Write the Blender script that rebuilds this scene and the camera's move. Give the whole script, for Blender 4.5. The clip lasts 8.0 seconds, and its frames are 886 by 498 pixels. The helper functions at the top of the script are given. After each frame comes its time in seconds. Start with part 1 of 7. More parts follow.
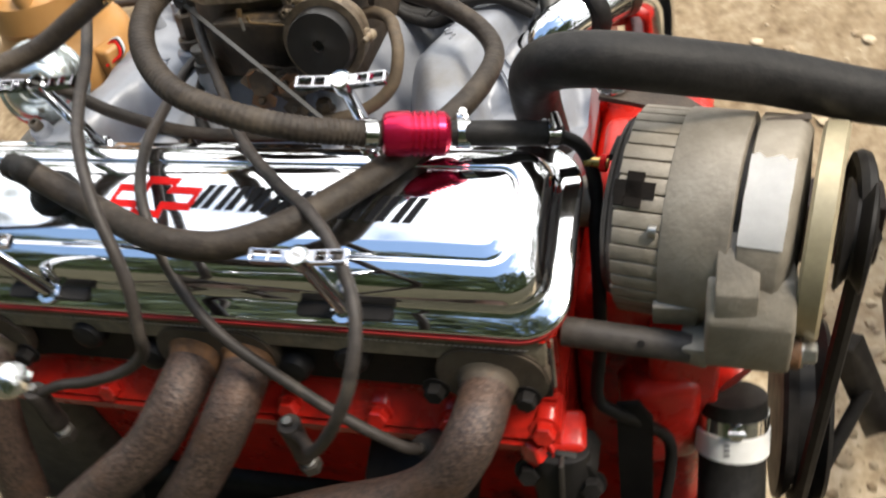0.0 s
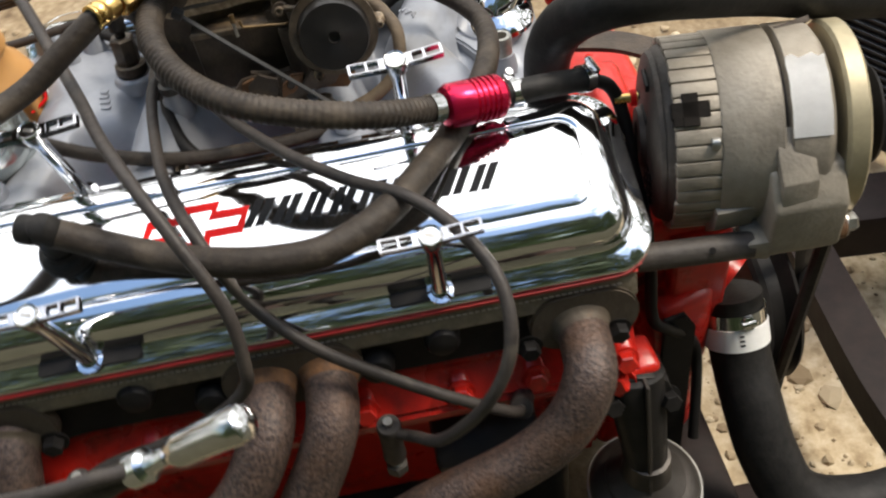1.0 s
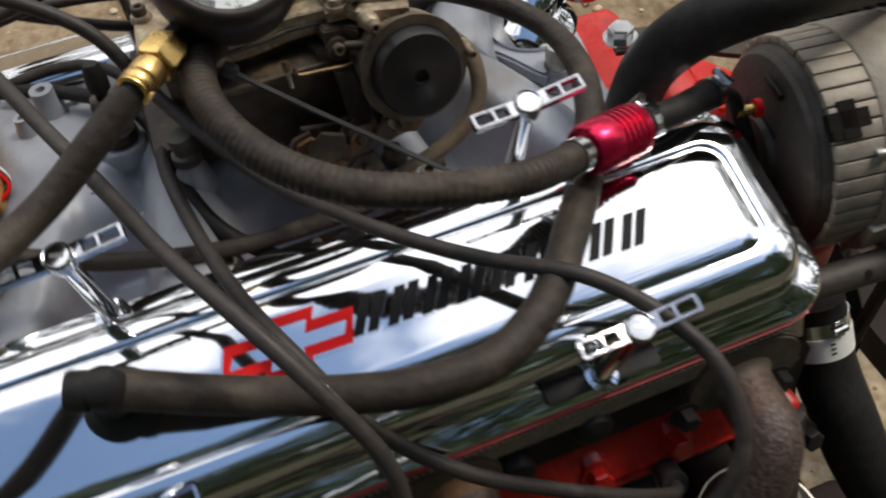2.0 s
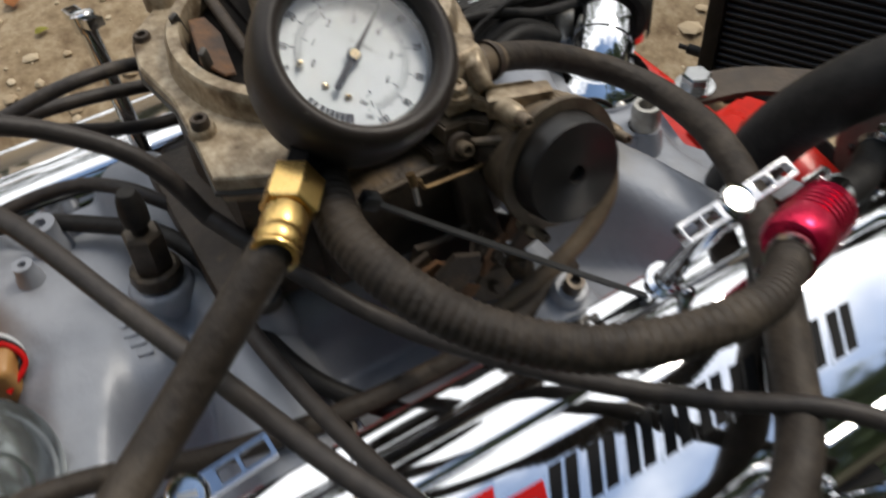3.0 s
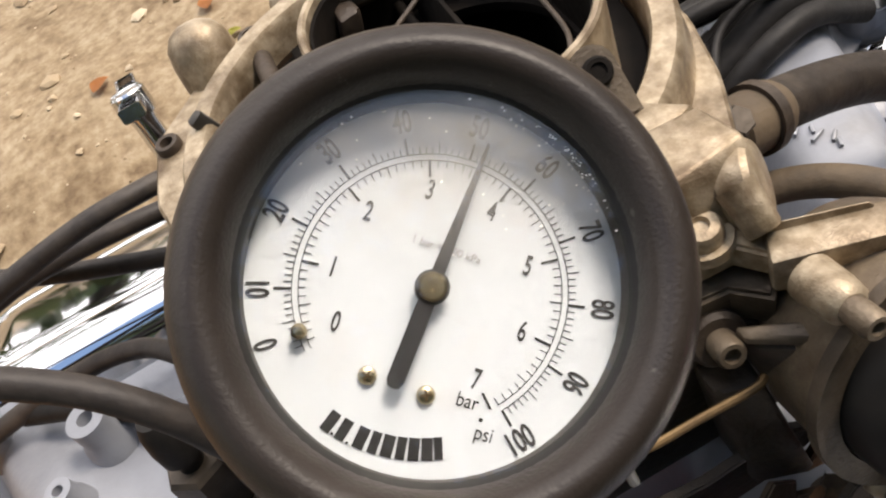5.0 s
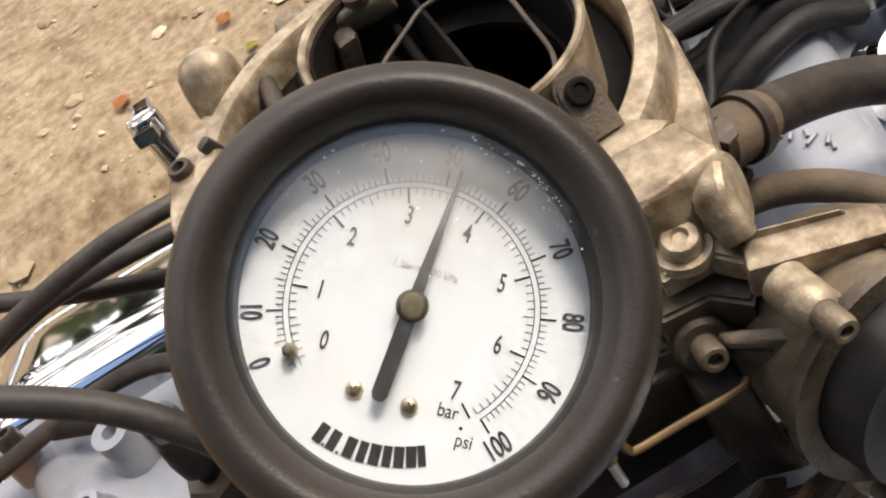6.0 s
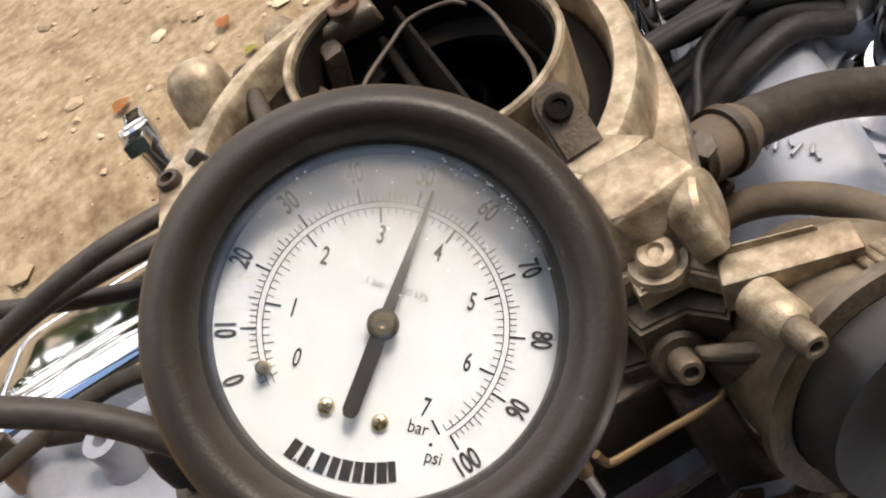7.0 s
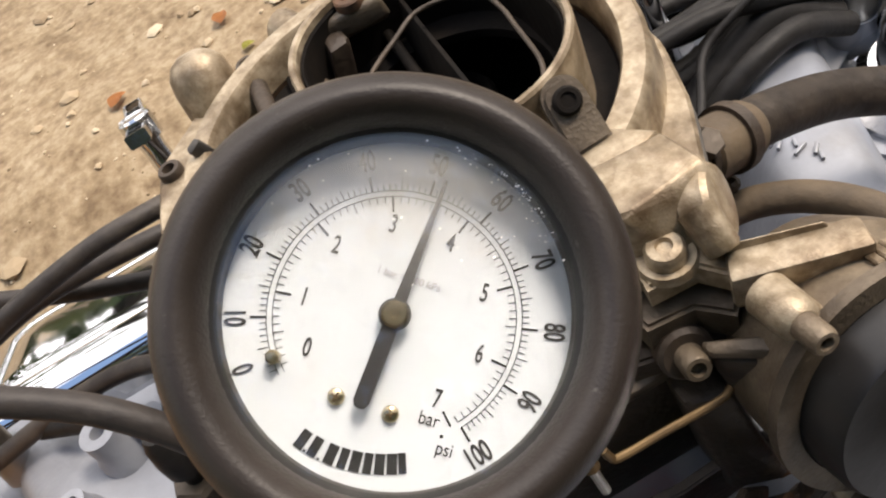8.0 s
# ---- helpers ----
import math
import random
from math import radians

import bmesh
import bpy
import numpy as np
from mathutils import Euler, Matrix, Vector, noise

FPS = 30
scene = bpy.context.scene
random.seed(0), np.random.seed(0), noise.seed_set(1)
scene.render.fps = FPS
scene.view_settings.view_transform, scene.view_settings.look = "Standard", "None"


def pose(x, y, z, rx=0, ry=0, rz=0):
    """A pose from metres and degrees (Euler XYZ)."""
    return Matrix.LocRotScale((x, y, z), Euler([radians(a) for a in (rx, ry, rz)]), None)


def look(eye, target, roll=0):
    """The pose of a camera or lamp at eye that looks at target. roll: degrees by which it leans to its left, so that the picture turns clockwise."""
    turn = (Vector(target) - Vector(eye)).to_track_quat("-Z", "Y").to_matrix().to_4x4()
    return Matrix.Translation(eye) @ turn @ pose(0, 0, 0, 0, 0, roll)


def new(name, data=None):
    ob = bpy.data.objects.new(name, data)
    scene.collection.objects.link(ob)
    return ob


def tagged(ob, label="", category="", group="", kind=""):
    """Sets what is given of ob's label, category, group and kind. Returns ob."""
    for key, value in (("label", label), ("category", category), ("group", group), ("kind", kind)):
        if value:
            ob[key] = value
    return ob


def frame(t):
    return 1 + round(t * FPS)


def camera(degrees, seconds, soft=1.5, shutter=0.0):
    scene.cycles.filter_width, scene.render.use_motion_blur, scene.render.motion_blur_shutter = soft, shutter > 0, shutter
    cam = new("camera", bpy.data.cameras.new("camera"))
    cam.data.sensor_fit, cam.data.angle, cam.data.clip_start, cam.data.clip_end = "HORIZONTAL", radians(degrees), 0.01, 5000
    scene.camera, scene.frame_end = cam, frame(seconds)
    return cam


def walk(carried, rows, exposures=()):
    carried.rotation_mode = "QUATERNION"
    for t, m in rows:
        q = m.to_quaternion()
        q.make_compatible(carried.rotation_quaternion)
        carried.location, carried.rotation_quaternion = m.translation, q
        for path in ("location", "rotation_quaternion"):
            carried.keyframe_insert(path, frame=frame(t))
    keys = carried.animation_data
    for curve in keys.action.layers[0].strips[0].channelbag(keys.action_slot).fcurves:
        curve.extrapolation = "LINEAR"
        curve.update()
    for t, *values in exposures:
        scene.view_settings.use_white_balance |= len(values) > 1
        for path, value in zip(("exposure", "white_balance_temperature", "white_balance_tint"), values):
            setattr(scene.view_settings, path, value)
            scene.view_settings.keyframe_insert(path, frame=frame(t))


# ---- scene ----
PATH = [
    (0.0, 0.3286, -0.4019, 0.9082, 46.56, 9.23, 13.02),
    (0.2, 0.2823, -0.4231, 0.9284, 44.91, 10.34, 6.85),
    (0.3, 0.2360, -0.4353, 0.9271, 44.49, 9.14, 2.14),
    (0.5, 0.1919, -0.4565, 0.9330, 43.95, 7.53, -2.06),
    (1.0, 0.1107, -0.4306, 0.9236, 43.98, 7.08, -8.74),
    (1.2, 0.0838, -0.4001, 0.9169, 43.59, 6.66, -11.67),
    (2.3, -0.0635, -0.2234, 0.8939, 40.59, 4.26, -26.10),
    (2.5, -0.0855, -0.1903, 0.8898, 40.73, 3.73, -29.49),
    (3.0, -0.0955, -0.1232, 0.8712, 41.53, 3.55, -31.16),
    (3.1, -0.0892, -0.1089, 0.8662, 41.83, 4.34, -30.59),
    (3.5, -0.0594, -0.0489, 0.8372, 41.18, 8.57, -26.56),
    (3.7, -0.0398, -0.0143, 0.8208, 41.18, 12.06, -24.97),
    (4.0, -0.0272, 0.0251, 0.8041, 40.17, 16.10, -23.12),
    (4.2, -0.0201, 0.0363, 0.7922, 39.58, 16.76, -23.61),
    (4.5, -0.0092, 0.0377, 0.7840, 38.54, 17.79, -24.20),
    (4.7, -0.0053, 0.0368, 0.7839, 38.33, 17.90, -24.10),
    (5.8, 0.0069, 0.0254, 0.7891, 38.79, 21.20, -24.32),
    (6.0, 0.0067, 0.0260, 0.7906, 38.55, 20.90, -24.31),
    (6.5, 0.0093, 0.0225, 0.7940, 38.82, 20.80, -24.29),
    (7.0, 0.0122, 0.0242, 0.7923, 38.67, 20.96, -24.21),
    (7.5, 0.0121, 0.0252, 0.7892, 38.70, 20.59, -24.16),
    (8.0, 0.0088, 0.0254, 0.7915, 38.74, 20.18, -23.96),
]

cam = camera(53.1, 8.0, soft=2.1, shutter=0.5)
walk(cam, [(t, pose(x, y, z, rx, ry, rz)) for t, x, y, z, rx, ry, rz in PATH],
     exposures=[(0.0, 1.20, 6850, 10), (0.5, 1.00, 6850, 10), (1.2, 0.96, 6850, 10), (2.3, 0.04, 6650, 11), (2.7, 0.06, 6650, 11), (3.3, 0.22, 6800, 8), (4.0, 0.60, 7000, 12), (4.7, 0.86, 7050, 15), (5.8, 0.92, 7050, 15), (8.0, 0.96, 7050, 15)])

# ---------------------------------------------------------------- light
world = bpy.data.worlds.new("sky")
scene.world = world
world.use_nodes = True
wt = world.node_tree
sky = wt.nodes.new("ShaderNodeTexSky")
sky.sky_type = "NISHITA"
sky.sun_disc = False
sky.sun_elevation = radians(57)
sky.sun_rotation = radians(90)
sky.dust_density = 0.6
sky.ozone_density = 2.5
sky.air_density = 1.6
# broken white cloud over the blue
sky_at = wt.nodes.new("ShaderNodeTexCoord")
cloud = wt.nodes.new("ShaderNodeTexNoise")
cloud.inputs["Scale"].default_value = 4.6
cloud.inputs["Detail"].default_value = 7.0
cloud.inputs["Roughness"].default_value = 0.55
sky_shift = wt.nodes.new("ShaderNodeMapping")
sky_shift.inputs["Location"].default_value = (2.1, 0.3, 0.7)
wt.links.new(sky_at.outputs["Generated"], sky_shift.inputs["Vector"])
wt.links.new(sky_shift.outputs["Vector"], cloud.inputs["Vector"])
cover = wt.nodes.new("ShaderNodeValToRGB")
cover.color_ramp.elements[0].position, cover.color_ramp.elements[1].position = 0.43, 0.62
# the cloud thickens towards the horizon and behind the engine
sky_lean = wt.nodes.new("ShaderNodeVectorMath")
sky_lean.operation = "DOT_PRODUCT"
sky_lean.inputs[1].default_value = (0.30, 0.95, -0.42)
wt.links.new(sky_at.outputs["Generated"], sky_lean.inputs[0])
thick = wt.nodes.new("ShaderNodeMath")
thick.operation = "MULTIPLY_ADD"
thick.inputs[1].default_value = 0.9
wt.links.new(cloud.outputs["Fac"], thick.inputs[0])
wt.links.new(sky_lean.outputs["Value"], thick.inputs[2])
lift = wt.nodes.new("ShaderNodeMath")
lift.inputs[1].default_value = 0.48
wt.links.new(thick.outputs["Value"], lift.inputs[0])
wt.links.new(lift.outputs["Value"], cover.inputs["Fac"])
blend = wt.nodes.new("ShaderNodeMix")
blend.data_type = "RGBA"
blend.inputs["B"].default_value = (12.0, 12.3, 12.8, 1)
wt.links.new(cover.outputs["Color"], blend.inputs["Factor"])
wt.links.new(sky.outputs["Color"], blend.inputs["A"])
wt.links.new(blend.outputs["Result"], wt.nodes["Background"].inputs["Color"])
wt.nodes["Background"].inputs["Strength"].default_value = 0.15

sun_data = bpy.data.lights.new("sun", "SUN")
sun_data.energy = 1.8
sun_data.angle = radians(14)
sun_data.color = (1.0, 0.93, 0.82)
sun = new("sun", sun_data)
SUN_DIR = Vector((0.54, 0.0, 0.84)).normalized()
sun.matrix_world = look(tuple(SUN_DIR * 3), (0, 0, 0))


# ---------------------------------------------------------------- materials
def material(name, color, rough=0.5, metal=0.0, second=None, scale=40.0, amount=0.5, bump=0.0, bump_scale=200.0,
             third=None, third_scale=9.0, third_edge=(0.5, 0.62), rough_var=0.0, detail=6.0, spec=0.5):
    """Principled surface with a fine grain between two colours, a coarse stain in a third, and a relief."""
    m = bpy.data.materials.new(name)
    m.use_nodes = True
    nt = m.node_tree
    bsdf = nt.nodes["Principled BSDF"]
    bsdf.inputs["Roughness"].default_value = rough
    bsdf.inputs["Metallic"].default_value = metal
    bsdf.inputs["Specular IOR Level"].default_value = spec
    coord = nt.nodes.new("ShaderNodeTexCoord")
    src = coord.outputs["Object"]
    base = None
    if second:
        n1 = nt.nodes.new("ShaderNodeTexNoise")
        n1.inputs["Scale"].default_value = scale
        n1.inputs["Detail"].default_value = detail
        n1.inputs["Roughness"].default_value = 0.65
        nt.links.new(src, n1.inputs["Vector"])
        ramp = nt.nodes.new("ShaderNodeValToRGB")
        ramp.color_ramp.elements[0].position = 0.5 - 0.3 * (1.1 - amount)
        ramp.color_ramp.elements[1].position = 0.5 + 0.3 * (1.1 - amount)
        ramp.color_ramp.elements[0].color = (*color, 1)
        ramp.color_ramp.elements[1].color = (*second, 1)
        nt.links.new(n1.outputs["Fac"], ramp.inputs["Fac"])
        base = ramp.outputs["Color"]
    if third:
        n2 = nt.nodes.new("ShaderNodeTexNoise")
        n2.inputs["Scale"].default_value = third_scale
        n2.inputs["Detail"].default_value = 8.0
        n2.inputs["Roughness"].default_value = 0.6
        nt.links.new(src, n2.inputs["Vector"])
        r2 = nt.nodes.new("ShaderNodeValToRGB")
        r2.color_ramp.elements[0].position, r2.color_ramp.elements[1].position = third_edge
        nt.links.new(n2.outputs["Fac"], r2.inputs["Fac"])
        mix = nt.nodes.new("ShaderNodeMix")
        mix.data_type = "RGBA"
        nt.links.new(r2.outputs["Color"], mix.inputs["Factor"])
        if base:
            nt.links.new(base, mix.inputs["A"])
        else:
            mix.inputs["A"].default_value = (*color, 1)
        mix.inputs["B"].default_value = (*third, 1)
        base = mix.outputs["Result"]
    if base:
        nt.links.new(base, bsdf.inputs["Base Color"])
    else:
        bsdf.inputs["Base Color"].default_value = (*color, 1)
    if rough_var:
        n3 = nt.nodes.new("ShaderNodeTexNoise")
        n3.inputs["Scale"].default_value = scale * 0.6
        n3.inputs["Detail"].default_value = 5.0
        nt.links.new(src, n3.inputs["Vector"])
        mr = nt.nodes.new("ShaderNodeMapRange")
        mr.inputs["To Min"].default_value = max(0.0, rough - rough_var)
        mr.inputs["To Max"].default_value = min(1.0, rough + rough_var)
        nt.links.new(n3.outputs["Fac"], mr.inputs["Value"])
        nt.links.new(mr.outputs["Result"], bsdf.inputs["Roughness"])
    if bump:
        n4 = nt.nodes.new("ShaderNodeTexNoise")
        n4.inputs["Scale"].default_value = bump_scale
        n4.inputs["Detail"].default_value = 4.0
        nt.links.new(src, n4.inputs["Vector"])
        b = nt.nodes.new("ShaderNodeBump")
        b.inputs["Strength"].default_value = bump
        b.inputs["Distance"].default_value = 0.001
        nt.links.new(n4.outputs["Fac"], b.inputs["Height"])
        nt.links.new(b.outputs["Normal"], bsdf.inputs["Normal"])
    return m


CHROME = material("chrome", (0.70, 0.71, 0.73), 0.06, 1.0, second=(0.66, 0.67, 0.69), scale=18, bump=0.02, bump_scale=60, rough_var=0.025)
CHROME_WORN = material("worn_chrome", (0.72, 0.72, 0.72), 0.14, 1.0, second=(0.55, 0.55, 0.55), scale=90, rough_var=0.08)
STEEL = material("zinc_steel", (0.45, 0.44, 0.41), 0.38, 0.9, second=(0.3, 0.28, 0.25), scale=120, rough_var=0.12)
RED_PAINT = material("orange_red_engine_enamel", (0.58, 0.020, 0.011), 0.30, 0.0, second=(0.42, 0.014, 0.009), scale=60,
                     bump=0.35, bump_scale=160, third=(0.030, 0.008, 0.006), third_scale=21, third_edge=(0.54, 0.72), rough_var=0.14)
RED_ANODISED = material("red_anodised_aluminium", (0.55, 0.012, 0.06), 0.24, 0.75, second=(0.45, 0.01, 0.045), scale=80)
RUBBER = material("dusty_black_rubber", (0.019, 0.0142, 0.0108), 0.62, 0.0, second=(0.040, 0.030, 0.022), scale=150, bump=0.9,
                  bump_scale=190, third=(0.080, 0.062, 0.045), third_scale=30, third_edge=(0.50, 0.74), rough_var=0.16, spec=0.30)
RUBBER_DARK = material("black_rubber", (0.010, 0.0093, 0.009), 0.55, 0.0, second=(0.022, 0.020, 0.0185), scale=120, bump=0.3,
                       bump_scale=300, rough_var=0.12, spec=0.20)
WIRE = material("grey_ignition_wire", (0.026, 0.022, 0.020), 0.52, 0.0, second=(0.046, 0.038, 0.033), scale=140, bump=0.35,
                bump_scale=260, third=(0.085, 0.070, 0.056), third_scale=34, third_edge=(0.56, 0.78), rough_var=0.1, spec=0.30)
BOOT = material("gauge_rubber_boot", (0.021, 0.0160, 0.0133), 0.42, 0.0, second=(0.031, 0.0238, 0.0195), scale=90, bump=0.12,
                bump_scale=1600, third=(0.075, 0.066, 0.057), third_scale=260, third_edge=(0.66, 0.74), rough_var=0.14, spec=0.30)
ZINC_DOME = material("plated_grey_steel", (0.50, 0.54, 0.54), 0.22, 0.85, second=(0.42, 0.45, 0.44), scale=60, bump=0.1, bump_scale=200, rough_var=0.1)
ALU_PAINT = material("grey_painted_aluminium", (0.272, 0.285, 0.315), 0.40, 0.15, second=(0.230, 0.242, 0.270), scale=45, bump=0.3,
                     bump_scale=240, third=(0.19, 0.175, 0.155), third_scale=12, third_edge=(0.58, 0.82), rough_var=0.1)
CAST_ALU = material("dull_cast_aluminium", (0.305, 0.268, 0.215), 0.55, 0.25, second=(0.215, 0.185, 0.145), scale=60, bump=0.4,
                    bump_scale=350, third=(0.115, 0.098, 0.080), third_scale=16, third_edge=(0.54, 0.80), rough_var=0.12)
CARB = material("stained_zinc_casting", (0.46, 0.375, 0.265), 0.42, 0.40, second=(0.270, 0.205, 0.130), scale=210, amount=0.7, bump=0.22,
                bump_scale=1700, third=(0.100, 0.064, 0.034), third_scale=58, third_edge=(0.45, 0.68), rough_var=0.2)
CHOKE_CAST = material("brown_stained_choke_casting", (0.270, 0.212, 0.145), 0.48, 0.35, second=(0.150, 0.112, 0.074), scale=190, bump=0.25, bump_scale=1200, third=(0.065, 0.044, 0.028), third_scale=50, third_edge=(0.44, 0.66), rough_var=0.18)
# browner castings: grime, and on the bowl's sides also shade put into the colour
CARB_DARK = material("dark_brown_casting", (0.070, 0.050, 0.034), 0.55, 0.25, second=(0.032, 0.023, 0.017), scale=60, bump=0.5,
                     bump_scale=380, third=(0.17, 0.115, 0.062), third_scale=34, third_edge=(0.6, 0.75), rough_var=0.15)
CARB_MID = material("mid_brown_casting", (0.17, 0.132, 0.092), 0.5, 0.35, second=(0.085, 0.064, 0.044), scale=110, bump=0.3, bump_scale=900, third=(0.045, 0.032, 0.022), third_scale=30, third_edge=(0.48, 0.7), rough_var=0.15)
RUST = material("rusty_header_pipe", (0.034, 0.023, 0.020), 0.52, 0.25, second=(0.098, 0.064, 0.050), scale=330, amount=0.8, bump=1.0,
                bump_scale=420, third=(0.115, 0.056, 0.028), third_scale=17, third_edge=(0.54, 0.80), rough_var=0.2)
RUST_ORANGE = material("orange_rust", (0.22, 0.10, 0.035), 0.75, 0.1, second=(0.085, 0.045, 0.026), scale=70, bump=0.6, bump_scale=300,
                       third=(0.035, 0.026, 0.022), third_scale=30, third_edge=(0.5, 0.7))
IRON = material("dark_cast_iron", (0.06, 0.055, 0.05), 0.6, 0.4, second=(0.10, 0.09, 0.078), scale=60, bump=0.4, bump_scale=260,
                rough_var=0.15)
GASKET = material("tan_gasket", (0.30, 0.265, 0.20), 0.8, 0.0, second=(0.20, 0.17, 0.13), scale=150, bump=0.4, bump_scale=500)
CORK_RED = material("red_silicone_gasket", (0.42, 0.02, 0.015), 0.5, 0.0, second=(0.32, 0.015, 0.012), scale=80)
BRASS = material("brass", (0.68, 0.46, 0.17), 0.28, 1.0, second=(0.54, 0.35, 0.12), scale=90, rough_var=0.12)
DIE_CAST = material("chromed_die_casting", (0.50, 0.50, 0.52), 0.10, 1.0, second=(0.42, 0.42, 0.44), scale=120, bump=0.05, bump_scale=300, rough_var=0.05)
LINK = material("tarnished_brass_plate", (0.20, 0.13, 0.06), 0.42, 0.7, second=(0.11, 0.07, 0.035), scale=120, rough_var=0.12)
GRIMY_STEEL = material("grimy_brown_steel", (0.13, 0.105, 0.08), 0.45, 0.6, second=(0.06, 0.048, 0.038), scale=90, bump=0.2, bump_scale=300, rough_var=0.12)
WHITE = material("white_dial_enamel", (0.73, 0.735, 0.74), 0.5, 0.0, second=(0.71, 0.715, 0.72), scale=20)
INK = material("black_print", (0.050, 0.050, 0.052), 0.6, spec=0.30)
BLACK_PAINT = material("satin_black_paint", (0.009, 0.0085, 0.0082), 0.45, 0.0, second=(0.018, 0.016, 0.015), scale=70, bump=0.15,
                       bump_scale=200, rough_var=0.12, spec=0.15)
BROWN_TUBE = material("brown_cloth_tube", (0.12, 0.085, 0.05), 0.75, 0.0, second=(0.07, 0.05, 0.032), scale=90, bump=0.5, bump_scale=300)
BLACK_PLASTIC = material("black_plastic", (0.009, 0.009, 0.009), 0.55, 0.0, second=(0.015, 0.014, 0.013), scale=60, bump=0.1,
                         bump_scale=260, rough_var=0.12, spec=0.20)
CHOKE_CAP = material("dusty_black_choke_cap", (0.010, 0.0092, 0.0090), 0.38, 0.0, second=(0.017, 0.015, 0.0135), scale=60, bump=0.1, bump_scale=260,
                     third=(0.12, 0.10, 0.08), third_scale=420, third_edge=(0.70, 0.76), rough_var=0.15, spec=0.35)
TAN_PLASTIC = material("tan_distributor_plastic", (0.50, 0.26, 0.085), 0.42, 0.0, second=(0.44, 0.22, 0.07), scale=30, bump=0.1,
                       bump_scale=120)
PAPER = material("white_paper_label", (0.84, 0.83, 0.81), 0.7, 0.0, second=(0.76, 0.75, 0.73), scale=120)
RED_ENAMEL = material("red_emblem_enamel", (0.65, 0.012, 0.012), 0.55, 0.0, second=(0.58, 0.010, 0.010), scale=50, spec=0.1)
BLACK_ENAMEL = material("black_emblem_enamel", (0.006, 0.006, 0.007), 0.55, spec=0.15)
BROWN_STEEL = material("dark_brown_chassis_steel", (0.011, 0.0065, 0.006), 0.6, 0.0, second=(0.019, 0.011, 0.0095), scale=50, bump=0.3,
                       bump_scale=160, rough_var=0.12, spec=0.2)
RAD_BLACK = material("black_radiator_fins", (0.03, 0.03, 0.032), 0.45, 0.5, second=(0.045, 0.045, 0.047), scale=60)
# near-black for small dark parts, and for shade painted inside the carburettor's bores
BLACK_AND_SHADE = material("black_part_and_bore_shade", (0.005, 0.0045, 0.004), 0.7, 0.0, second=(0.012, 0.009, 0.007), scale=60, bump=0.3, bump_scale=300, spec=0.10)
LEAF_Y = material("yellow_green_leaf", (0.42, 0.36, 0.05), 0.6, 0.0, second=(0.30, 0.30, 0.05), scale=60)
LEAF_GREEN = material("dark_green_foliage", (0.045, 0.075, 0.022), 0.6, 0.0, second=(0.07, 0.10, 0.03), scale=3)
BARK = material("grey_brown_bark", (0.07, 0.055, 0.042), 0.9, 0.0, second=(0.04, 0.032, 0.025), scale=6, bump=0.5, bump_scale=20)
LEAF_O = material("orange_leaf", (0.50, 0.20, 0.05), 0.6, 0.0, second=(0.38, 0.15, 0.05), scale=60)


# ---------------------------------------------------------------- building helpers
def finish(bm, mat, name, smooth=True, angle=35):
    me = bpy.data.meshes.new(name)
    if smooth:
        lim = math.cos(radians(angle))
        bm.normal_update()
        for fc in bm.faces:
            fc.smooth = True
        for e in bm.edges:
            if len(e.link_faces) == 2 and e.link_faces[0].normal.dot(e.link_faces[1].normal) < lim:
                e.smooth = False
    bm.to_mesh(me)
    bm.free()
    me.materials.append(mat)
    return me


def part(name, bm, mat, parent=None, label="", angle=35):
    """Links a bmesh, in world coordinates, as one mesh object under a thing or a part."""
    ob = new(name, finish(bm, mat, name, True, angle))
    if parent is not None:
        ob.parent = parent
    return tagged(ob, label)


def thing(name, label, category, group="", kind=""):
    ob = new(name)
    ob.empty_display_size = 0.02
    return tagged(ob, label, category, group, kind)


def spline(points, per=8):
    """A smooth line through a few control points."""
    p = [Vector(q) for q in points]
    q = [2 * p[0] - p[1], *p, 2 * p[-1] - p[-2]]
    out = []
    for i in range(1, len(q) - 2):
        a, b, c, d = q[i - 1], q[i], q[i + 1], q[i + 2]
        for k in range(per):
            t = k / per
            out.append(0.5 * (2 * b + (c - a) * t + (2 * a - 5 * b + 4 * c - d) * t * t + (3 * b - a - 3 * c + d) * t ** 3))
    out.append(p[-1])
    return out


def sweep(bm, line, radius, sides=16, caps=True, wobble=0.0):
    """A tube along a line; radius may be a number or a function of 0..1."""
    line = [Vector(p) for p in line]
    n = len(line)
    tan = [(line[min(i + 1, n - 1)] - line[max(i - 1, 0)]).normalized() for i in range(n)]
    up = Vector((0, 0, 1)) if abs(tan[0].z) < 0.9 else Vector((1, 0, 0))
    side = tan[0].cross(up).normalized()
    rings = []
    for i in range(n):
        side = (side - tan[i] * side.dot(tan[i])).normalized()
        other = tan[i].cross(side)
        r = radius(i / (n - 1)) if callable(radius) else radius
        if wobble:
            r *= 1 + wobble * noise.noise(line[i] * 60)
        rings.append([bm.verts.new(line[i] + r * (math.cos(a) * side + math.sin(a) * other))
                      for a in (2 * math.pi * k / sides for k in range(sides))])
    for a, b in zip(rings, rings[1:]):
        for k in range(sides):
            bm.faces.new((a[k], a[(k + 1) % sides], b[(k + 1) % sides], b[k]))
    if caps:
        bm.faces.new(rings[0][::-1])
        bm.faces.new(rings[-1])
    return bm


def tube(line, radius, sides=16, caps=True, wobble=0.0):
    return sweep(bmesh.new(), line, radius, sides, caps, wobble)


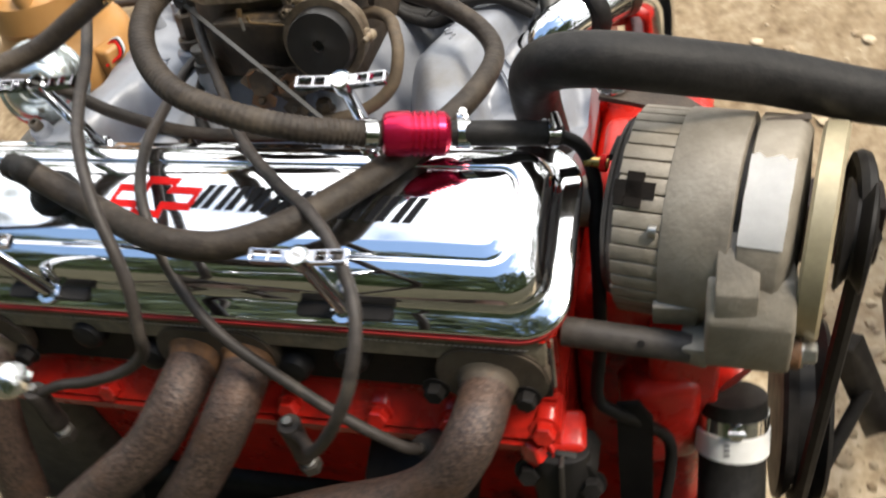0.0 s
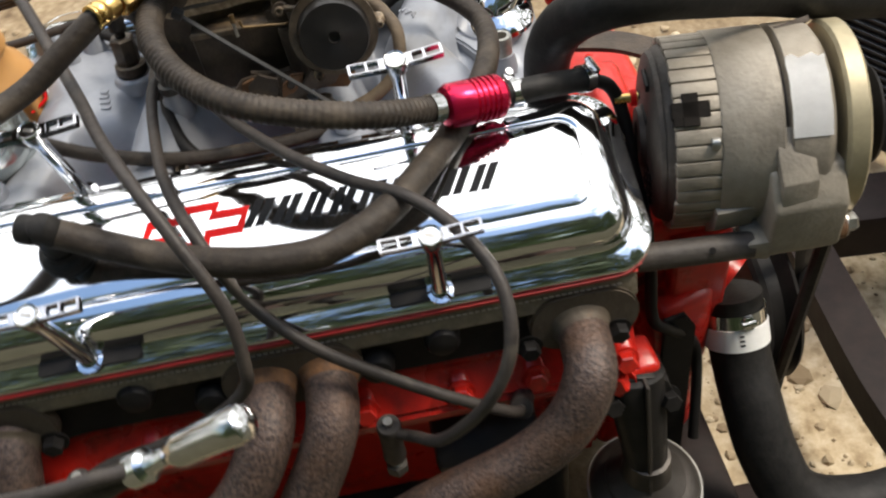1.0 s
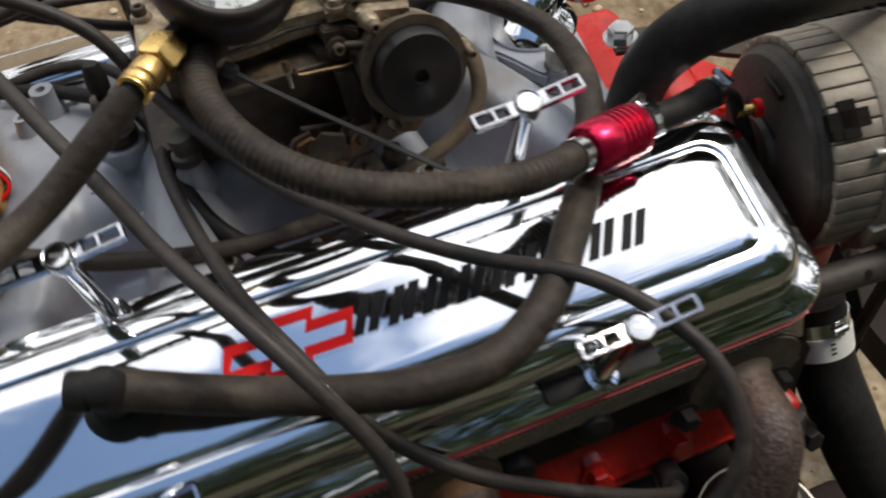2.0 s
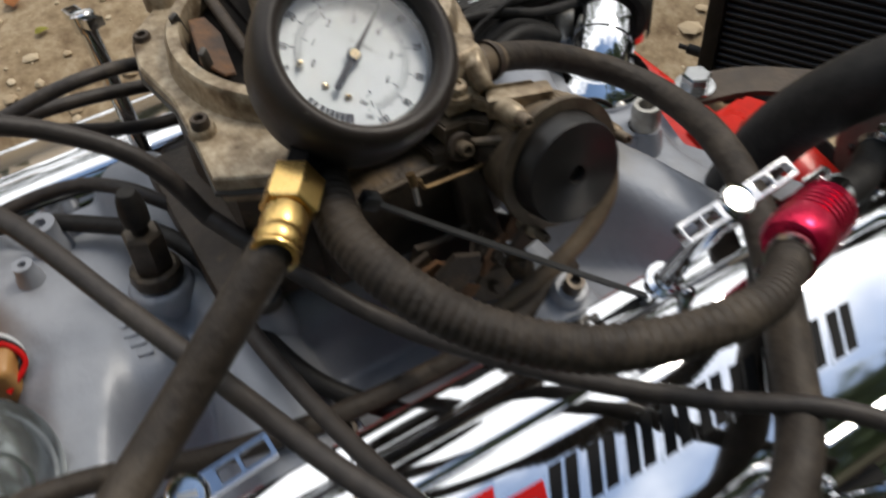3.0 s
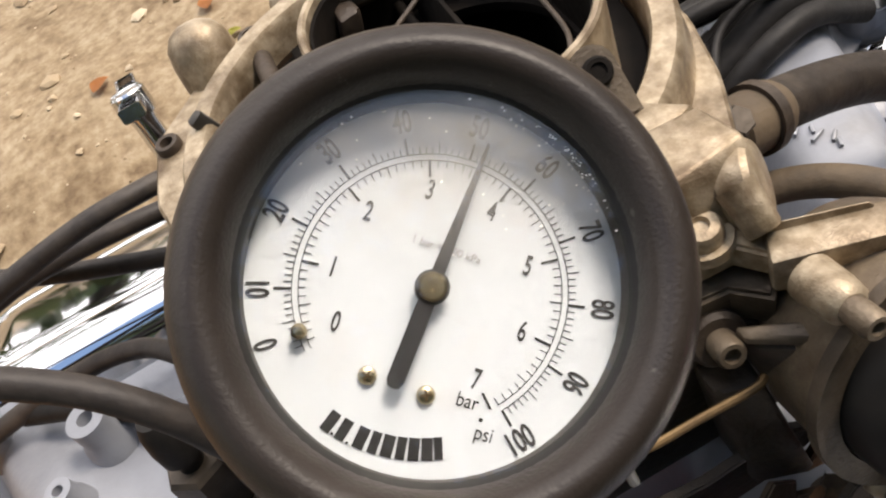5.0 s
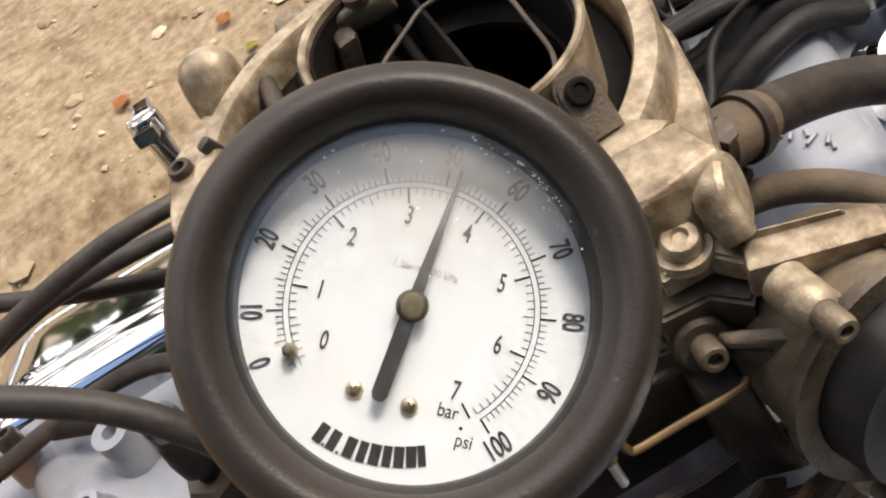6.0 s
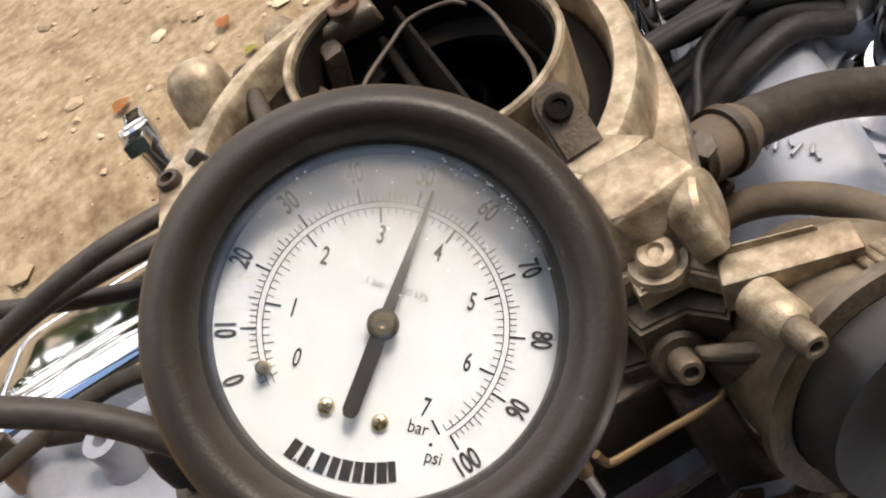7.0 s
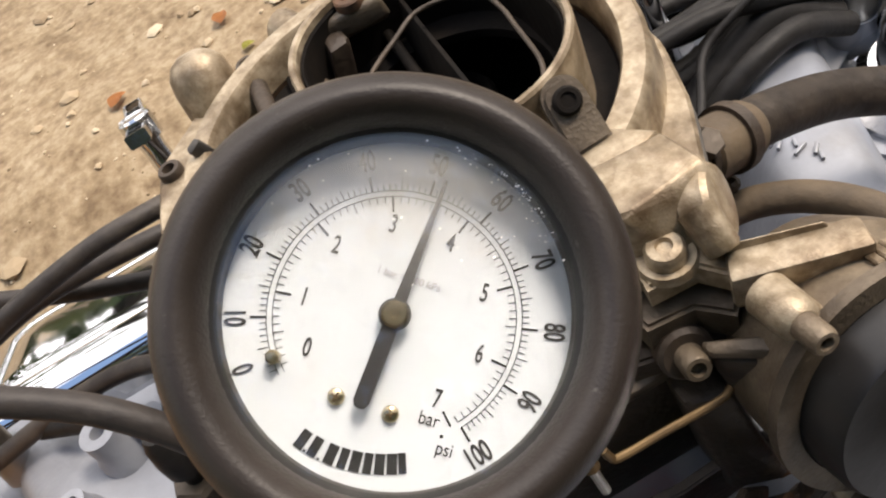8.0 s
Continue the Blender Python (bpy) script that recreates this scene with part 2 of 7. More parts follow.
def axis_frame(origin, direction, up=(0, 0, 1)):
    """A matrix whose z runs along direction."""
    z = Vector(direction).normalized()
    u = Vector(up)
    if abs(z.dot(u.normalized())) > 0.97:
        u = Vector((1, 0, 0))
    x = u.cross(z).normalized()
    y = z.cross(x)
    m = Matrix((x, y, z)).transposed().to_4x4()
    m.translation = Vector(origin)
    return m


def lathe(bm, profile, m, sides=32, closed=False):
    """Turns (radius, height) pairs round the z of m."""
    rings = []
    for r, h in profile:
        if r < 1e-6:
            rings.append([bm.verts.new(m @ Vector((0, 0, h)))])
        else:
            rings.append([bm.verts.new(m @ Vector((r * math.cos(a), r * math.sin(a), h)))
                          for a in (2 * math.pi * k / sides for k in range(sides))])
    pairs = list(zip(rings, rings[1:]))
    if closed:
        pairs.append((rings[-1], rings[0]))
    for a, b in pairs:
        for k in range(sides):
            j = (k + 1) % sides
            if len(a) == 1 and len(b) == 1:
                continue
            if len(a) == 1:
                bm.faces.new((a[0], b[j], b[k]))
            elif len(b) == 1:
                bm.faces.new((a[k], a[j], b[0]))
            else:
                bm.faces.new((a[k], a[j], b[j], b[k]))
    return bm


def turned(profile, origin, direction, sides=32, closed=False, up=(0, 0, 1)):
    bm = lathe(bmesh.new(), profile, axis_frame(origin, direction, up), sides, closed)
    bmesh.ops.recalc_face_normals(bm, faces=bm.faces)
    return bm


def add_block(bm, size, m, bevel=0.0, seg=2):
    """A box with rounded edges, centred on m."""
    b = bmesh.new()
    bmesh.ops.create_cube(b, size=1.0)
    bmesh.ops.scale(b, vec=Vector(size), verts=b.verts)
    if bevel:
        bmesh.ops.bevel(b, geom=b.edges[:], offset=bevel, segments=seg, affect="EDGES", profile=0.5, clamp_overlap=True)
    b.transform(m)
    me = bpy.data.meshes.new("piece")
    b.to_mesh(me)
    b.free()
    bm.from_mesh(me)
    bpy.data.meshes.remove(me)
    return bm


def block(size, m, bevel=0.0, seg=2):
    return add_block(bmesh.new(), size, m, bevel, seg)


def prism(bm, outline, depth, m, bevel=0.0, seg=2):
    """A flat plate of that outline (x, y), standing from 0 to depth on m's z."""
    b = bmesh.new()
    lo = [b.verts.new((x, y, 0)) for x, y in outline]
    hi = [b.verts.new((x, y, depth)) for x, y in outline]
    n = len(outline)
    b.faces.new(lo[::-1])
    b.faces.new(hi)
    for k in range(n):
        b.faces.new((lo[k], lo[(k + 1) % n], hi[(k + 1) % n], hi[k]))
    bmesh.ops.recalc_face_normals(b, faces=b.faces)
    if bevel:
        top = [e for e in b.edges if abs(e.verts[0].co.z - e.verts[1].co.z) < 1e-9]
        bmesh.ops.bevel(b, geom=top, offset=bevel, segments=seg, affect="EDGES", clamp_overlap=True)
    b.transform(m)
    me = bpy.data.meshes.new("piece")
    b.to_mesh(me)
    b.free()
    bm.from_mesh(me)
    bpy.data.meshes.remove(me)
    return bm


def plate(outline, depth, m, bevel=0.0, seg=2):
    return prism(bmesh.new(), outline, depth, m, bevel, seg)


def hull(points, bevel=0.001, seg=2):
    """A chunky casting: the hull of a few corners, with rounded edges."""
    bm = bmesh.new()
    vs = [bm.verts.new(p) for p in points]
    bmesh.ops.convex_hull(bm, input=vs)
    bmesh.ops.delete(bm, geom=[v for v in bm.verts if not v.link_faces], context="VERTS")
    bmesh.ops.dissolve_limit(bm, angle_limit=0.05, verts=bm.verts[:], edges=bm.edges[:])
    bmesh.ops.bevel(bm, geom=bm.edges[:], offset=bevel, segments=seg, affect="EDGES", profile=0.5, clamp_overlap=True)
    bmesh.ops.recalc_face_normals(bm, faces=bm.faces)
    return bm


def rounded(w, h, r, seg=5):
    """The outline of a rectangle with round corners."""
    out = []
    for cx, cy, a0 in ((w / 2 - r, h / 2 - r, 0), (-w / 2 + r, h / 2 - r, 90), (-w / 2 + r, -h / 2 + r, 180), (w / 2 - r, -h / 2 + r, 270)):
        for k in range(seg + 1):
            a = radians(a0 + 90 * k / seg)
            out.append((cx + r * math.cos(a), cy + r * math.sin(a)))
    return out


def bolt(bm, origin, direction, r=0.006, h=0.006, washer=True, recess=False, spin=0.0):
    """A hexagon head on a washer."""
    m = axis_frame(origin, direction)
    if washer:
        lathe(bm, [(0, 0), (r * 1.35, 0), (r * 1.35, r * 0.2), (0, r * 0.2)], m, 20)
    m2 = m @ pose(0, 0, 0, 0, 0, spin)
    z0 = r * 0.2 if washer else 0
    lathe(bm, [(0, z0), (r, z0), (r, z0 + h * 0.85), (r * 0.86, z0 + h), (0, z0 + h)], m2, 6)
    return bm


def cap_screw(bm, origin, direction, r=0.005, h=0.006):
    """A round socket head with a sunk recess."""
    m = axis_frame(origin, direction)
    lathe(bm, [(r, 0), (r, h * 0.85), (r * 0.88, h), (r * 0.55, h), (r * 0.45, h * 0.45), (0, h * 0.45)], m, 16)
    return bm


def clamp_band(parent, origin, direction, r, width=0.009, mat=None, spin=0.0):
    """A worm clamp round a hose: band and screw housing."""
    mat = mat or CHROME_WORN
    d = Vector(direction).normalized()
    band = part("clamp_band", turned([(r, -width / 2), (r + 0.0012, -width / 2), (r + 0.0012, width / 2), (r, width / 2)], origin, d, 28, True),
                mat, parent, "bright steel hose clamp band")
    m = axis_frame(origin, d)
    s = m @ pose(0, 0, 0, 0, 0, spin) @ Matrix.Translation((0, r + 0.0022, 0))
    bm = block((0.0085, 0.0042, width * 0.95), s, 0.001)
    lathe(bm, [(0, -0.0062), (0.0026, -0.0062), (0.0026, 0.0058), (0.0018, 0.0068), (0, 0.0068)], s @ pose(0, 0.0022, 0, 0, 90, 0), 8)
    part("clamp_screw", bm, mat, band)
    return band


# ---------------------------------------------------------------- ground
def ground_height(x, y):
    """Rutted earth that rises gently behind the engine."""
    t = min(1.0, max(0.0, (y - 0.45) / 0.75))
    bank = 0.20 * t * t * (3 - 2 * t)
    near = math.exp(-(x * x + (y - 0.5) ** 2) / 30.0)
    return bank - 0.06 + near * (0.018 * noise.noise((x * 2.1, y * 2.1, 3.0)) + 0.007 * noise.noise((x * 7, y * 7, 1.0)))


def build_ground():
    def steps(lo, hi, fine):
        mid = [lo + i * fine for i in range(int(round((hi - lo) / fine)) + 1)]
        far = [1.35 ** k for k in range(1, 27)]
        return [lo - 0.3 * (q - 1) for q in far[::-1]] + mid + [hi + 0.3 * (q - 1) for q in far]
    xs, ys = steps(-1.6, 1.6, 0.035), steps(-0.8, 3.2, 0.035)
    bm = bmesh.new()
    grid = [[bm.verts.new((x, y, ground_height(x, y))) for x in xs] for y in ys]
    for a, b in zip(grid, grid[1:]):
        for k in range(len(xs) - 1):
            bm.faces.new((a[k], a[k + 1], b[k + 1], b[k]))
    m = bpy.data.materials.new("gravelly_earth")
    m.use_nodes = True
    nt = m.node_tree
    bsdf = nt.nodes["Principled BSDF"]
    bsdf.inputs["Roughness"].default_value = 0.9
    co = nt.nodes.new("ShaderNodeTexCoord").outputs["Object"]

    def noise_node(scale, detail=8.0, rough=0.6):
        n = nt.nodes.new("ShaderNodeTexNoise")
        n.inputs["Scale"].default_value, n.inputs["Detail"].default_value, n.inputs["Roughness"].default_value = scale, detail, rough
        nt.links.new(co, n.inputs["Vector"])
        return n.outputs["Fac"]

    def ramp(src, stops):
        r = nt.nodes.new("ShaderNodeValToRGB")
        els = r.color_ramp.elements
        while len(els) < len(stops):
            els.new(0.5)
        for e, (p, c) in zip(els, stops):
            e.position, e.color = p, (*c, 1)
        nt.links.new(src, r.inputs["Fac"])
        return r.outputs["Color"]
    fine = ramp(noise_node(55), [(0.30, (0.185, 0.126, 0.072)), (0.5, (0.295, 0.219, 0.132)), (0.70, (0.40, 0.318, 0.210))])
    coarse = ramp(noise_node(13.0), [(0.34, (0.46, 0.39, 0.31)), (0.46, (0.84, 0.80, 0.74)), (0.60, (1.0, 1.0, 1.0))])
    mix = nt.nodes.new("ShaderNodeMix")
    mix.data_type, mix.blend_type = "RGBA", "MULTIPLY"
    mix.inputs["Factor"].default_value = 0.75
    nt.links.new(fine, mix.inputs["A"])
    nt.links.new(coarse, mix.inputs["B"])
    # a step in front of the engine, near-side shade is put into a dark ground colour
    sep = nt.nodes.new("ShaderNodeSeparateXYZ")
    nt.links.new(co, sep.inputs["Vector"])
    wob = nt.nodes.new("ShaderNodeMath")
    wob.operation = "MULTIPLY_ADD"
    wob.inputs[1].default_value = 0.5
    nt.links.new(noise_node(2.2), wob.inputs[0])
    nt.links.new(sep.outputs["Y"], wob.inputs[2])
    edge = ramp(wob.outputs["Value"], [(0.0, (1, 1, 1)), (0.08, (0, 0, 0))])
    near_shade = ramp(noise_node(30), [(0.35, (0.030, 0.028, 0.014)), (0.7, (0.075, 0.066, 0.036))])
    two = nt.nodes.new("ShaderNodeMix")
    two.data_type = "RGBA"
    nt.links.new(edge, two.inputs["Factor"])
    # sunlit earth towards +x: its extra brightness is mixed in as a paler colour
    sunlit_in = nt.nodes.new("ShaderNodeMath")
    sunlit_in.operation = "MULTIPLY_ADD"
    sunlit_in.inputs[1].default_value = 0.7
    nt.links.new(noise_node(1.4), sunlit_in.inputs[0])
    nt.links.new(sep.outputs["X"], sunlit_in.inputs[2])
    sunlit = nt.nodes.new("ShaderNodeMix")
    sunlit.data_type = "RGBA"
    near_x = ramp(sunlit_in.outputs["Value"], [(0.55, (0, 0, 0)), (0.8, (1, 1, 1))])
    nt.links.new(mix.outputs["Result"], sunlit.inputs["A"])
    nt.links.new(ramp(noise_node(42), [(0.3, (0.31, 0.22, 0.125)), (0.5, (0.55, 0.43, 0.275)), (0.7, (0.72, 0.61, 0.44))]), sunlit.inputs["B"])
    nt.links.new(sunlit.outputs["Result"], two.inputs["A"])
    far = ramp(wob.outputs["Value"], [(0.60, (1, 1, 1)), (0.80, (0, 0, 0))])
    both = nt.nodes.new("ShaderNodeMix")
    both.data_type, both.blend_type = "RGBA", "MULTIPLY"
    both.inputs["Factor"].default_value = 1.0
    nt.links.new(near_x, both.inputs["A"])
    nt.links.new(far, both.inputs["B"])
    nt.links.new(both.outputs["Result"], sunlit.inputs["Factor"])
    nt.links.new(near_shade, two.inputs["B"])
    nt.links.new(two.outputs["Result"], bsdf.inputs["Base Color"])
    b = nt.nodes.new("ShaderNodeBump")
    b.inputs["Strength"].default_value, b.inputs["Distance"].default_value = 0.30, 0.006
    nt.links.new(noise_node(48, 6.0), b.inputs["Height"])
    nt.links.new(b.outputs["Normal"], bsdf.inputs["Normal"])
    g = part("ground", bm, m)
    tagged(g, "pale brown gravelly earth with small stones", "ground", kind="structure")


def build_stones():
    rng = random.Random(4)
    m = bpy.data.materials.new("mixed_pebbles")
    m.use_nodes = True
    nt = m.node_tree
    geo = nt.nodes.new("ShaderNodeNewGeometry")
    r = nt.nodes.new("ShaderNodeValToRGB")
    els = r.color_ramp.elements
    els.new(0.5)
    for e, (p, c) in zip(els, ((0.0, (0.27, 0.195, 0.115)), (0.5, (0.40, 0.305, 0.19)), (1.0, (0.56, 0.46, 0.32)))):
        e.position, e.color = p, (*c, 1)
    nt.links.new(geo.outputs["Random Per Island"], r.inputs["Fac"])
    nt.links.new(r.outputs["Color"], nt.nodes["Principled BSDF"].inputs["Base Color"])
    nt.nodes["Principled BSDF"].inputs["Roughness"].default_value = 0.85
    verts, faces = [], []
    base = bmesh.new()
    bmesh.ops.create_icosphere(base, subdivisions=1, radius=1.0)
    shape = [v.co.copy() for v in base.verts]
    tris = [[v.index for v in f_.verts] for f_ in base.faces]
    base.free()
    for k in range(4600):
        if k < 2400:
            x, y = rng.uniform(-1.5, 0.9), rng.uniform(0.42, 2.9)
        else:
            x, y = rng.uniform(0.25, 1.1), rng.uniform(-0.45, 0.6)
        s = (0.002 + 0.010 * rng.random() ** 4.0) * (1.0 if k < 2400 else 0.8) if k % 40 else rng.uniform(0.010, 0.020)
        q = Euler((rng.uniform(0, 6), rng.uniform(0, 6), rng.uniform(0, 6))).to_matrix()
        n0 = len(verts)
        z = ground_height(x, y)
        w = [s * rng.uniform(0.75, 1.25) for _ in shape]
        flat = rng.uniform(0.45, 0.8) if s < 0.010 else 0.28
        for p, ww in zip(shape, w):
            v = q @ (p * ww)
            verts.append((x + v.x, y + v.y, z + v.z * flat + s * 0.15))
        faces += [[i + n0 for i in t] for t in tris]
    me = bpy.data.meshes.new("gravel_stones")
    me.from_pydata(verts, [], faces)
    me.materials.append(m)
    tagged(new("gravel_stones", me), "loose tan and grey pebbles lying on the earth", "gravel", kind="stuff")


def build_leaf(x, y, size, mat, label, turn):
    bm = bmesh.new()
    n = 7
    left, right, mid = [], [], []
    for k in range(n + 1):
        t = k / n
        w = 0.36 * math.sin(math.pi * t ** 0.8) * (1 + 0.15 * math.sin(9 * t))
        lift = 0.12 * math.sin(3 * t) + 0.03
        mid.append(bm.verts.new((t - 0.5, 0, lift)))
        left.append(bm.verts.new((t - 0.5, w, lift + 0.10 * w * 2)))
        right.append(bm.verts.new((t - 0.5, -w, lift + 0.16 * w * 2)))
    for k in range(n):
        bm.faces.new((mid[k], mid[k + 1], left[k + 1], left[k]))
        bm.faces.new((right[k], right[k + 1], mid[k + 1], mid[k]))
    bmesh.ops.solidify(bm, geom=bm.faces[:], thickness=0.012)
    bm.transform(Matrix.Translation((x, y, ground_height(x, y) + 0.004)) @ pose(0, 0, 0, 6, 4, turn) @ Matrix.Scale(size, 4))
    ob = part("fallen_leaf", bm, mat)
    tagged(ob, label, "leaf", "fallen leaves")


def build_woods():
    """Dark leafy trees standing all round the yard."""
    rng = random.Random(11)
    verts, faces, slots = [], [], []
    for k in range(30):
        a = 2 * math.pi * k / 30 + rng.uniform(-0.08, 0.08)
        d = rng.uniform(6.0, 9.5)
        x, y = d * math.cos(a), d * math.sin(a)
        top = rng.uniform(5.5, 7.5)
        base = len(verts)
        for j in range(7):
            z, r = -0.1 + top * j / 6, 0.20 * (1 - 0.12 * j)
            ox, oy = 0.25 * math.sin(j * 0.8 + k), 0.25 * math.cos(j * 0.7 + 2 * k)
            verts += [(x + ox + r * math.cos(q), y + oy + r * math.sin(q), z) for q in (math.pi * i / 4 for i in range(8))]
        for j in range(6):
            for i in range(8):
                p = base + 8 * j
                faces.append((p + i, p + (i + 1) % 8, p + 8 + (i + 1) % 8, p + 8 + i))
                slots.append(1)
        # crown: clumps of leaves along limbs
        for c in range(26):
            cx, cy = x + rng.gauss(0, 1.0), y + rng.gauss(0, 1.0)
            cz = rng.uniform(0.3, 1.0) * top if c > 7 else rng.uniform(0.1, 1.6)
            for _ in range(18):
                p = Vector((cx + rng.gauss(0, 0.4), cy + rng.gauss(0, 0.4), max(0.05, cz + rng.gauss(0, 0.35))))
                if p.to_2d().length < 5.0:
                    continue
                m = Euler((rng.uniform(0, 6), rng.uniform(0, 6), rng.uniform(0, 6))).to_matrix()
                s = rng.uniform(0.14, 0.30)
                b = len(verts)
                verts += [tuple(p + m @ Vector(q) * s) for q in ((-1, 0, 0), (-0.2, -0.5, 0.1), (1, 0, 0), (-0.2, 0.5, 0.1))]
                faces.append((b, b + 1, b + 2, b + 3))
                slots.append(0)
    def leaf(p, s):
        m = Euler((rng.uniform(0, 6), rng.uniform(0, 6), rng.uniform(0, 6))).to_matrix()
        b = len(verts)
        verts.extend(tuple(p + m @ Vector(q) * s) for q in ((-1, 0, 0), (-0.2, -0.5, 0.1), (1, 0, 0), (-0.2, 0.5, 0.1)))
        faces.append((b, b + 1, b + 2, b + 3))
        slots.append(0)
    # row of tall leafy trees on the near side, thinner towards their tops
    for k in range(15000):
        x = rng.uniform(-5.5, 5.5)
        top = 6.4 + 0.7 * math.sin(1.3 * x) + 0.5 * math.sin(3.1 * x + 1)
        h = 0.05 + (top - 0.05) * rng.random() ** 1.15
        leaf(Vector((x, rng.uniform(-3.9, -2.7) + 0.15 * math.sin(1.7 * x), h)), rng.uniform(0.09, 0.20))
    me = bpy.data.meshes.new("woods")
    me.from_pydata(verts, [], faces)
    me.materials.append(LEAF_GREEN)
    me.materials.append(BARK)
    me.polygons.foreach_set("material_index", slots)
    tagged(new("woods", me), "dark green leafy trees standing round the yard", "trees", kind="stuff")


build_ground()
build_stones()
build_woods()

# ---------------------------------------------------------------- engine: block, heads, covers
MID_Y = 0.18          # plane between the two cylinder banks
COVER_O = Vector((0.0, 0.0072, 0.5190))
TILT = 20.0


def bank(m=None):
    """Frame of the near bank's cover rail: x along the engine, y up the slope, z out of the cover."""
    return Matrix.Translation(COVER_O) @ pose(0, 0, 0, TILT, 0, 0)


NEAR = bank()
FAR = Matrix.Translation((0.026, 2 * MID_Y - 0.004, -0.028)) @ pose(0, 0, 0, 0, 0, 180) @ bank()


FAR_DROP = 0.030


def section(bm, outline, x0, x1, flip=False):
    """A body of constant cross-section (y, z) from x0 to x1; flip mirrors it to the other bank."""
    pts = [((2 * MID_Y - y) if flip else y, z - (FAR_DROP if flip else 0.0)) for y, z in outline]
    a = [bm.verts.new((x0, y, z)) for y, z in pts]
    b = [bm.verts.new((x1, y, z)) for y, z in pts]
    n = len(pts)
    bm.faces.new(a)
    bm.faces.new(b)
    for k in range(n):
        bm.faces.new((a[k], a[(k + 1) % n], b[(k + 1) % n], b[k]))
    bmesh.ops.recalc_face_normals(bm, faces=bm.faces)
    return bm


def build_block():
    eng = thing("engine_block", "orange-red painted cast iron V8 engine block", "engine block")
    bm = bmesh.new()
    section(bm, [(-0.035, 0.40), (-0.050, 0.365), (-0.022, 0.33), (0.015, 0.27), (0.03, 0.13), (0.33, 0.13), (0.345, 0.27),
                 (0.382, 0.33), (0.410, 0.365), (0.395, 0.40), (0.30, 0.44), (0.06, 0.44)], -0.25, 0.24)
    bmesh.ops.bevel(bm, geom=bm.edges[:], offset=0.006, segments=2, affect="EDGES", clamp_overlap=True)
    part("casting", bm, RED_PAINT, eng)
    bm = block((0.50, 0.34, 0.17), pose(-0.04, MID_Y, 0.055), 0.02, 3)
    part("oil_pan", bm, BLACK_PAINT, eng, "black pressed steel oil pan")
    for x in (-0.19, -0.06, 0.075, 0.19):
        bm = turned([(0, 0), (0.013, 0), (0.013, 0.004), (0.010, 0.005), (0, 0.003)], (x, -0.040, 0.352), (0, -0.9, -0.35), 20)
        part("core_plug", bm, RED_PAINT, eng)
    # ribs and bosses below the exhaust ports
    for x in (-0.22, -0.11, 0.045, 0.115, 0.17, 0.236):
        bm = block((0.016, 0.022, 0.040), pose(x, -0.042, 0.385, 20, 0, 0), 0.005, 3)
        bolt(bm, (x, -0.056, 0.393), (0, -0.95, 0.3), 0.0080, 0.008)
        part("head_bolt_boss", bm, RED_PAINT, eng)
    bm = block((0.100, 0.31, 0.31), pose(0.292, 0.195, 0.265), 0.014, 3)
    add_block(bm, (0.060, 0.060, 0.10), pose(0.305, 0.045, 0.300, 0, 0, 20), 0.012, 3)
    part("front_cover", bm, RED_PAINT, eng, "red painted front cover")
    bm = block((0.03, 0.032, 0.026), pose(0.247, -0.045, 0.372, 10, 0, 8), 0.006, 3)
    bolt(bm, (0.232, -0.058, 0.374), (-0.55, -0.8, 0.2), 0.010, 0.010)
    part("mount_boss", bm, RED_PAINT, eng)
    part("bell_housing", block((0.16, 0.38, 0.34), pose(-0.325, MID_Y, 0.24), 0.03, 3), IRON, eng, "dark cast bell housing")
    bm = block((0.085, 0.050, 0.060), pose(0.128, -0.036, 0.298, 24, 0, 0), 0.008, 2)
    add_block(bm, (0.050, 0.040, 0.10), pose(0.120, -0.030, 0.225, 10, 0, 0), 0.008, 2)
    part("engine_mount", bm, BLACK_PAINT, eng, "black steel engine mount")
    part("side_bracket", plate([(-0.020, -0.12), (0.006, -0.12), (0.006, 0.070), (-0.004, 0.088), (-0.020, 0.084)], 0.005, pose(0.300, -0.012, 0.290, 90, 0, 0), 0.001), BLACK_PAINT, eng, "black steel side bracket")
    return eng


def build_head(flip):
    head = thing("cylinder_head", "orange-red painted cylinder head under a chrome cover", "cylinder head")
    bm = section(bmesh.new(), [(-0.0585, 0.4885), (0.069, 0.535), (0.088, 0.505), (0.075, 0.43), (-0.01, 0.395), (-0.058, 0.365),
                               (-0.064, 0.385), (-0.040, 0.41), (-0.040, 0.47)], -0.247, 0.247, flip)
    bmesh.ops.bevel(bm, geom=bm.edges[:], offset=0.004, segments=2, affect="EDGES", clamp_overlap=True)
    part("casting", bm, RED_PAINT, head)
    m = FAR if flip else NEAR
    part("cover_gasket", plate(rounded(0.507, 0.1405, 0.030), 0.0070, m @ pose(0.003, -0.0035, -0.0096), 0.0015), CORK_RED, head,
         "thin red gasket under the cover rail")
    return head


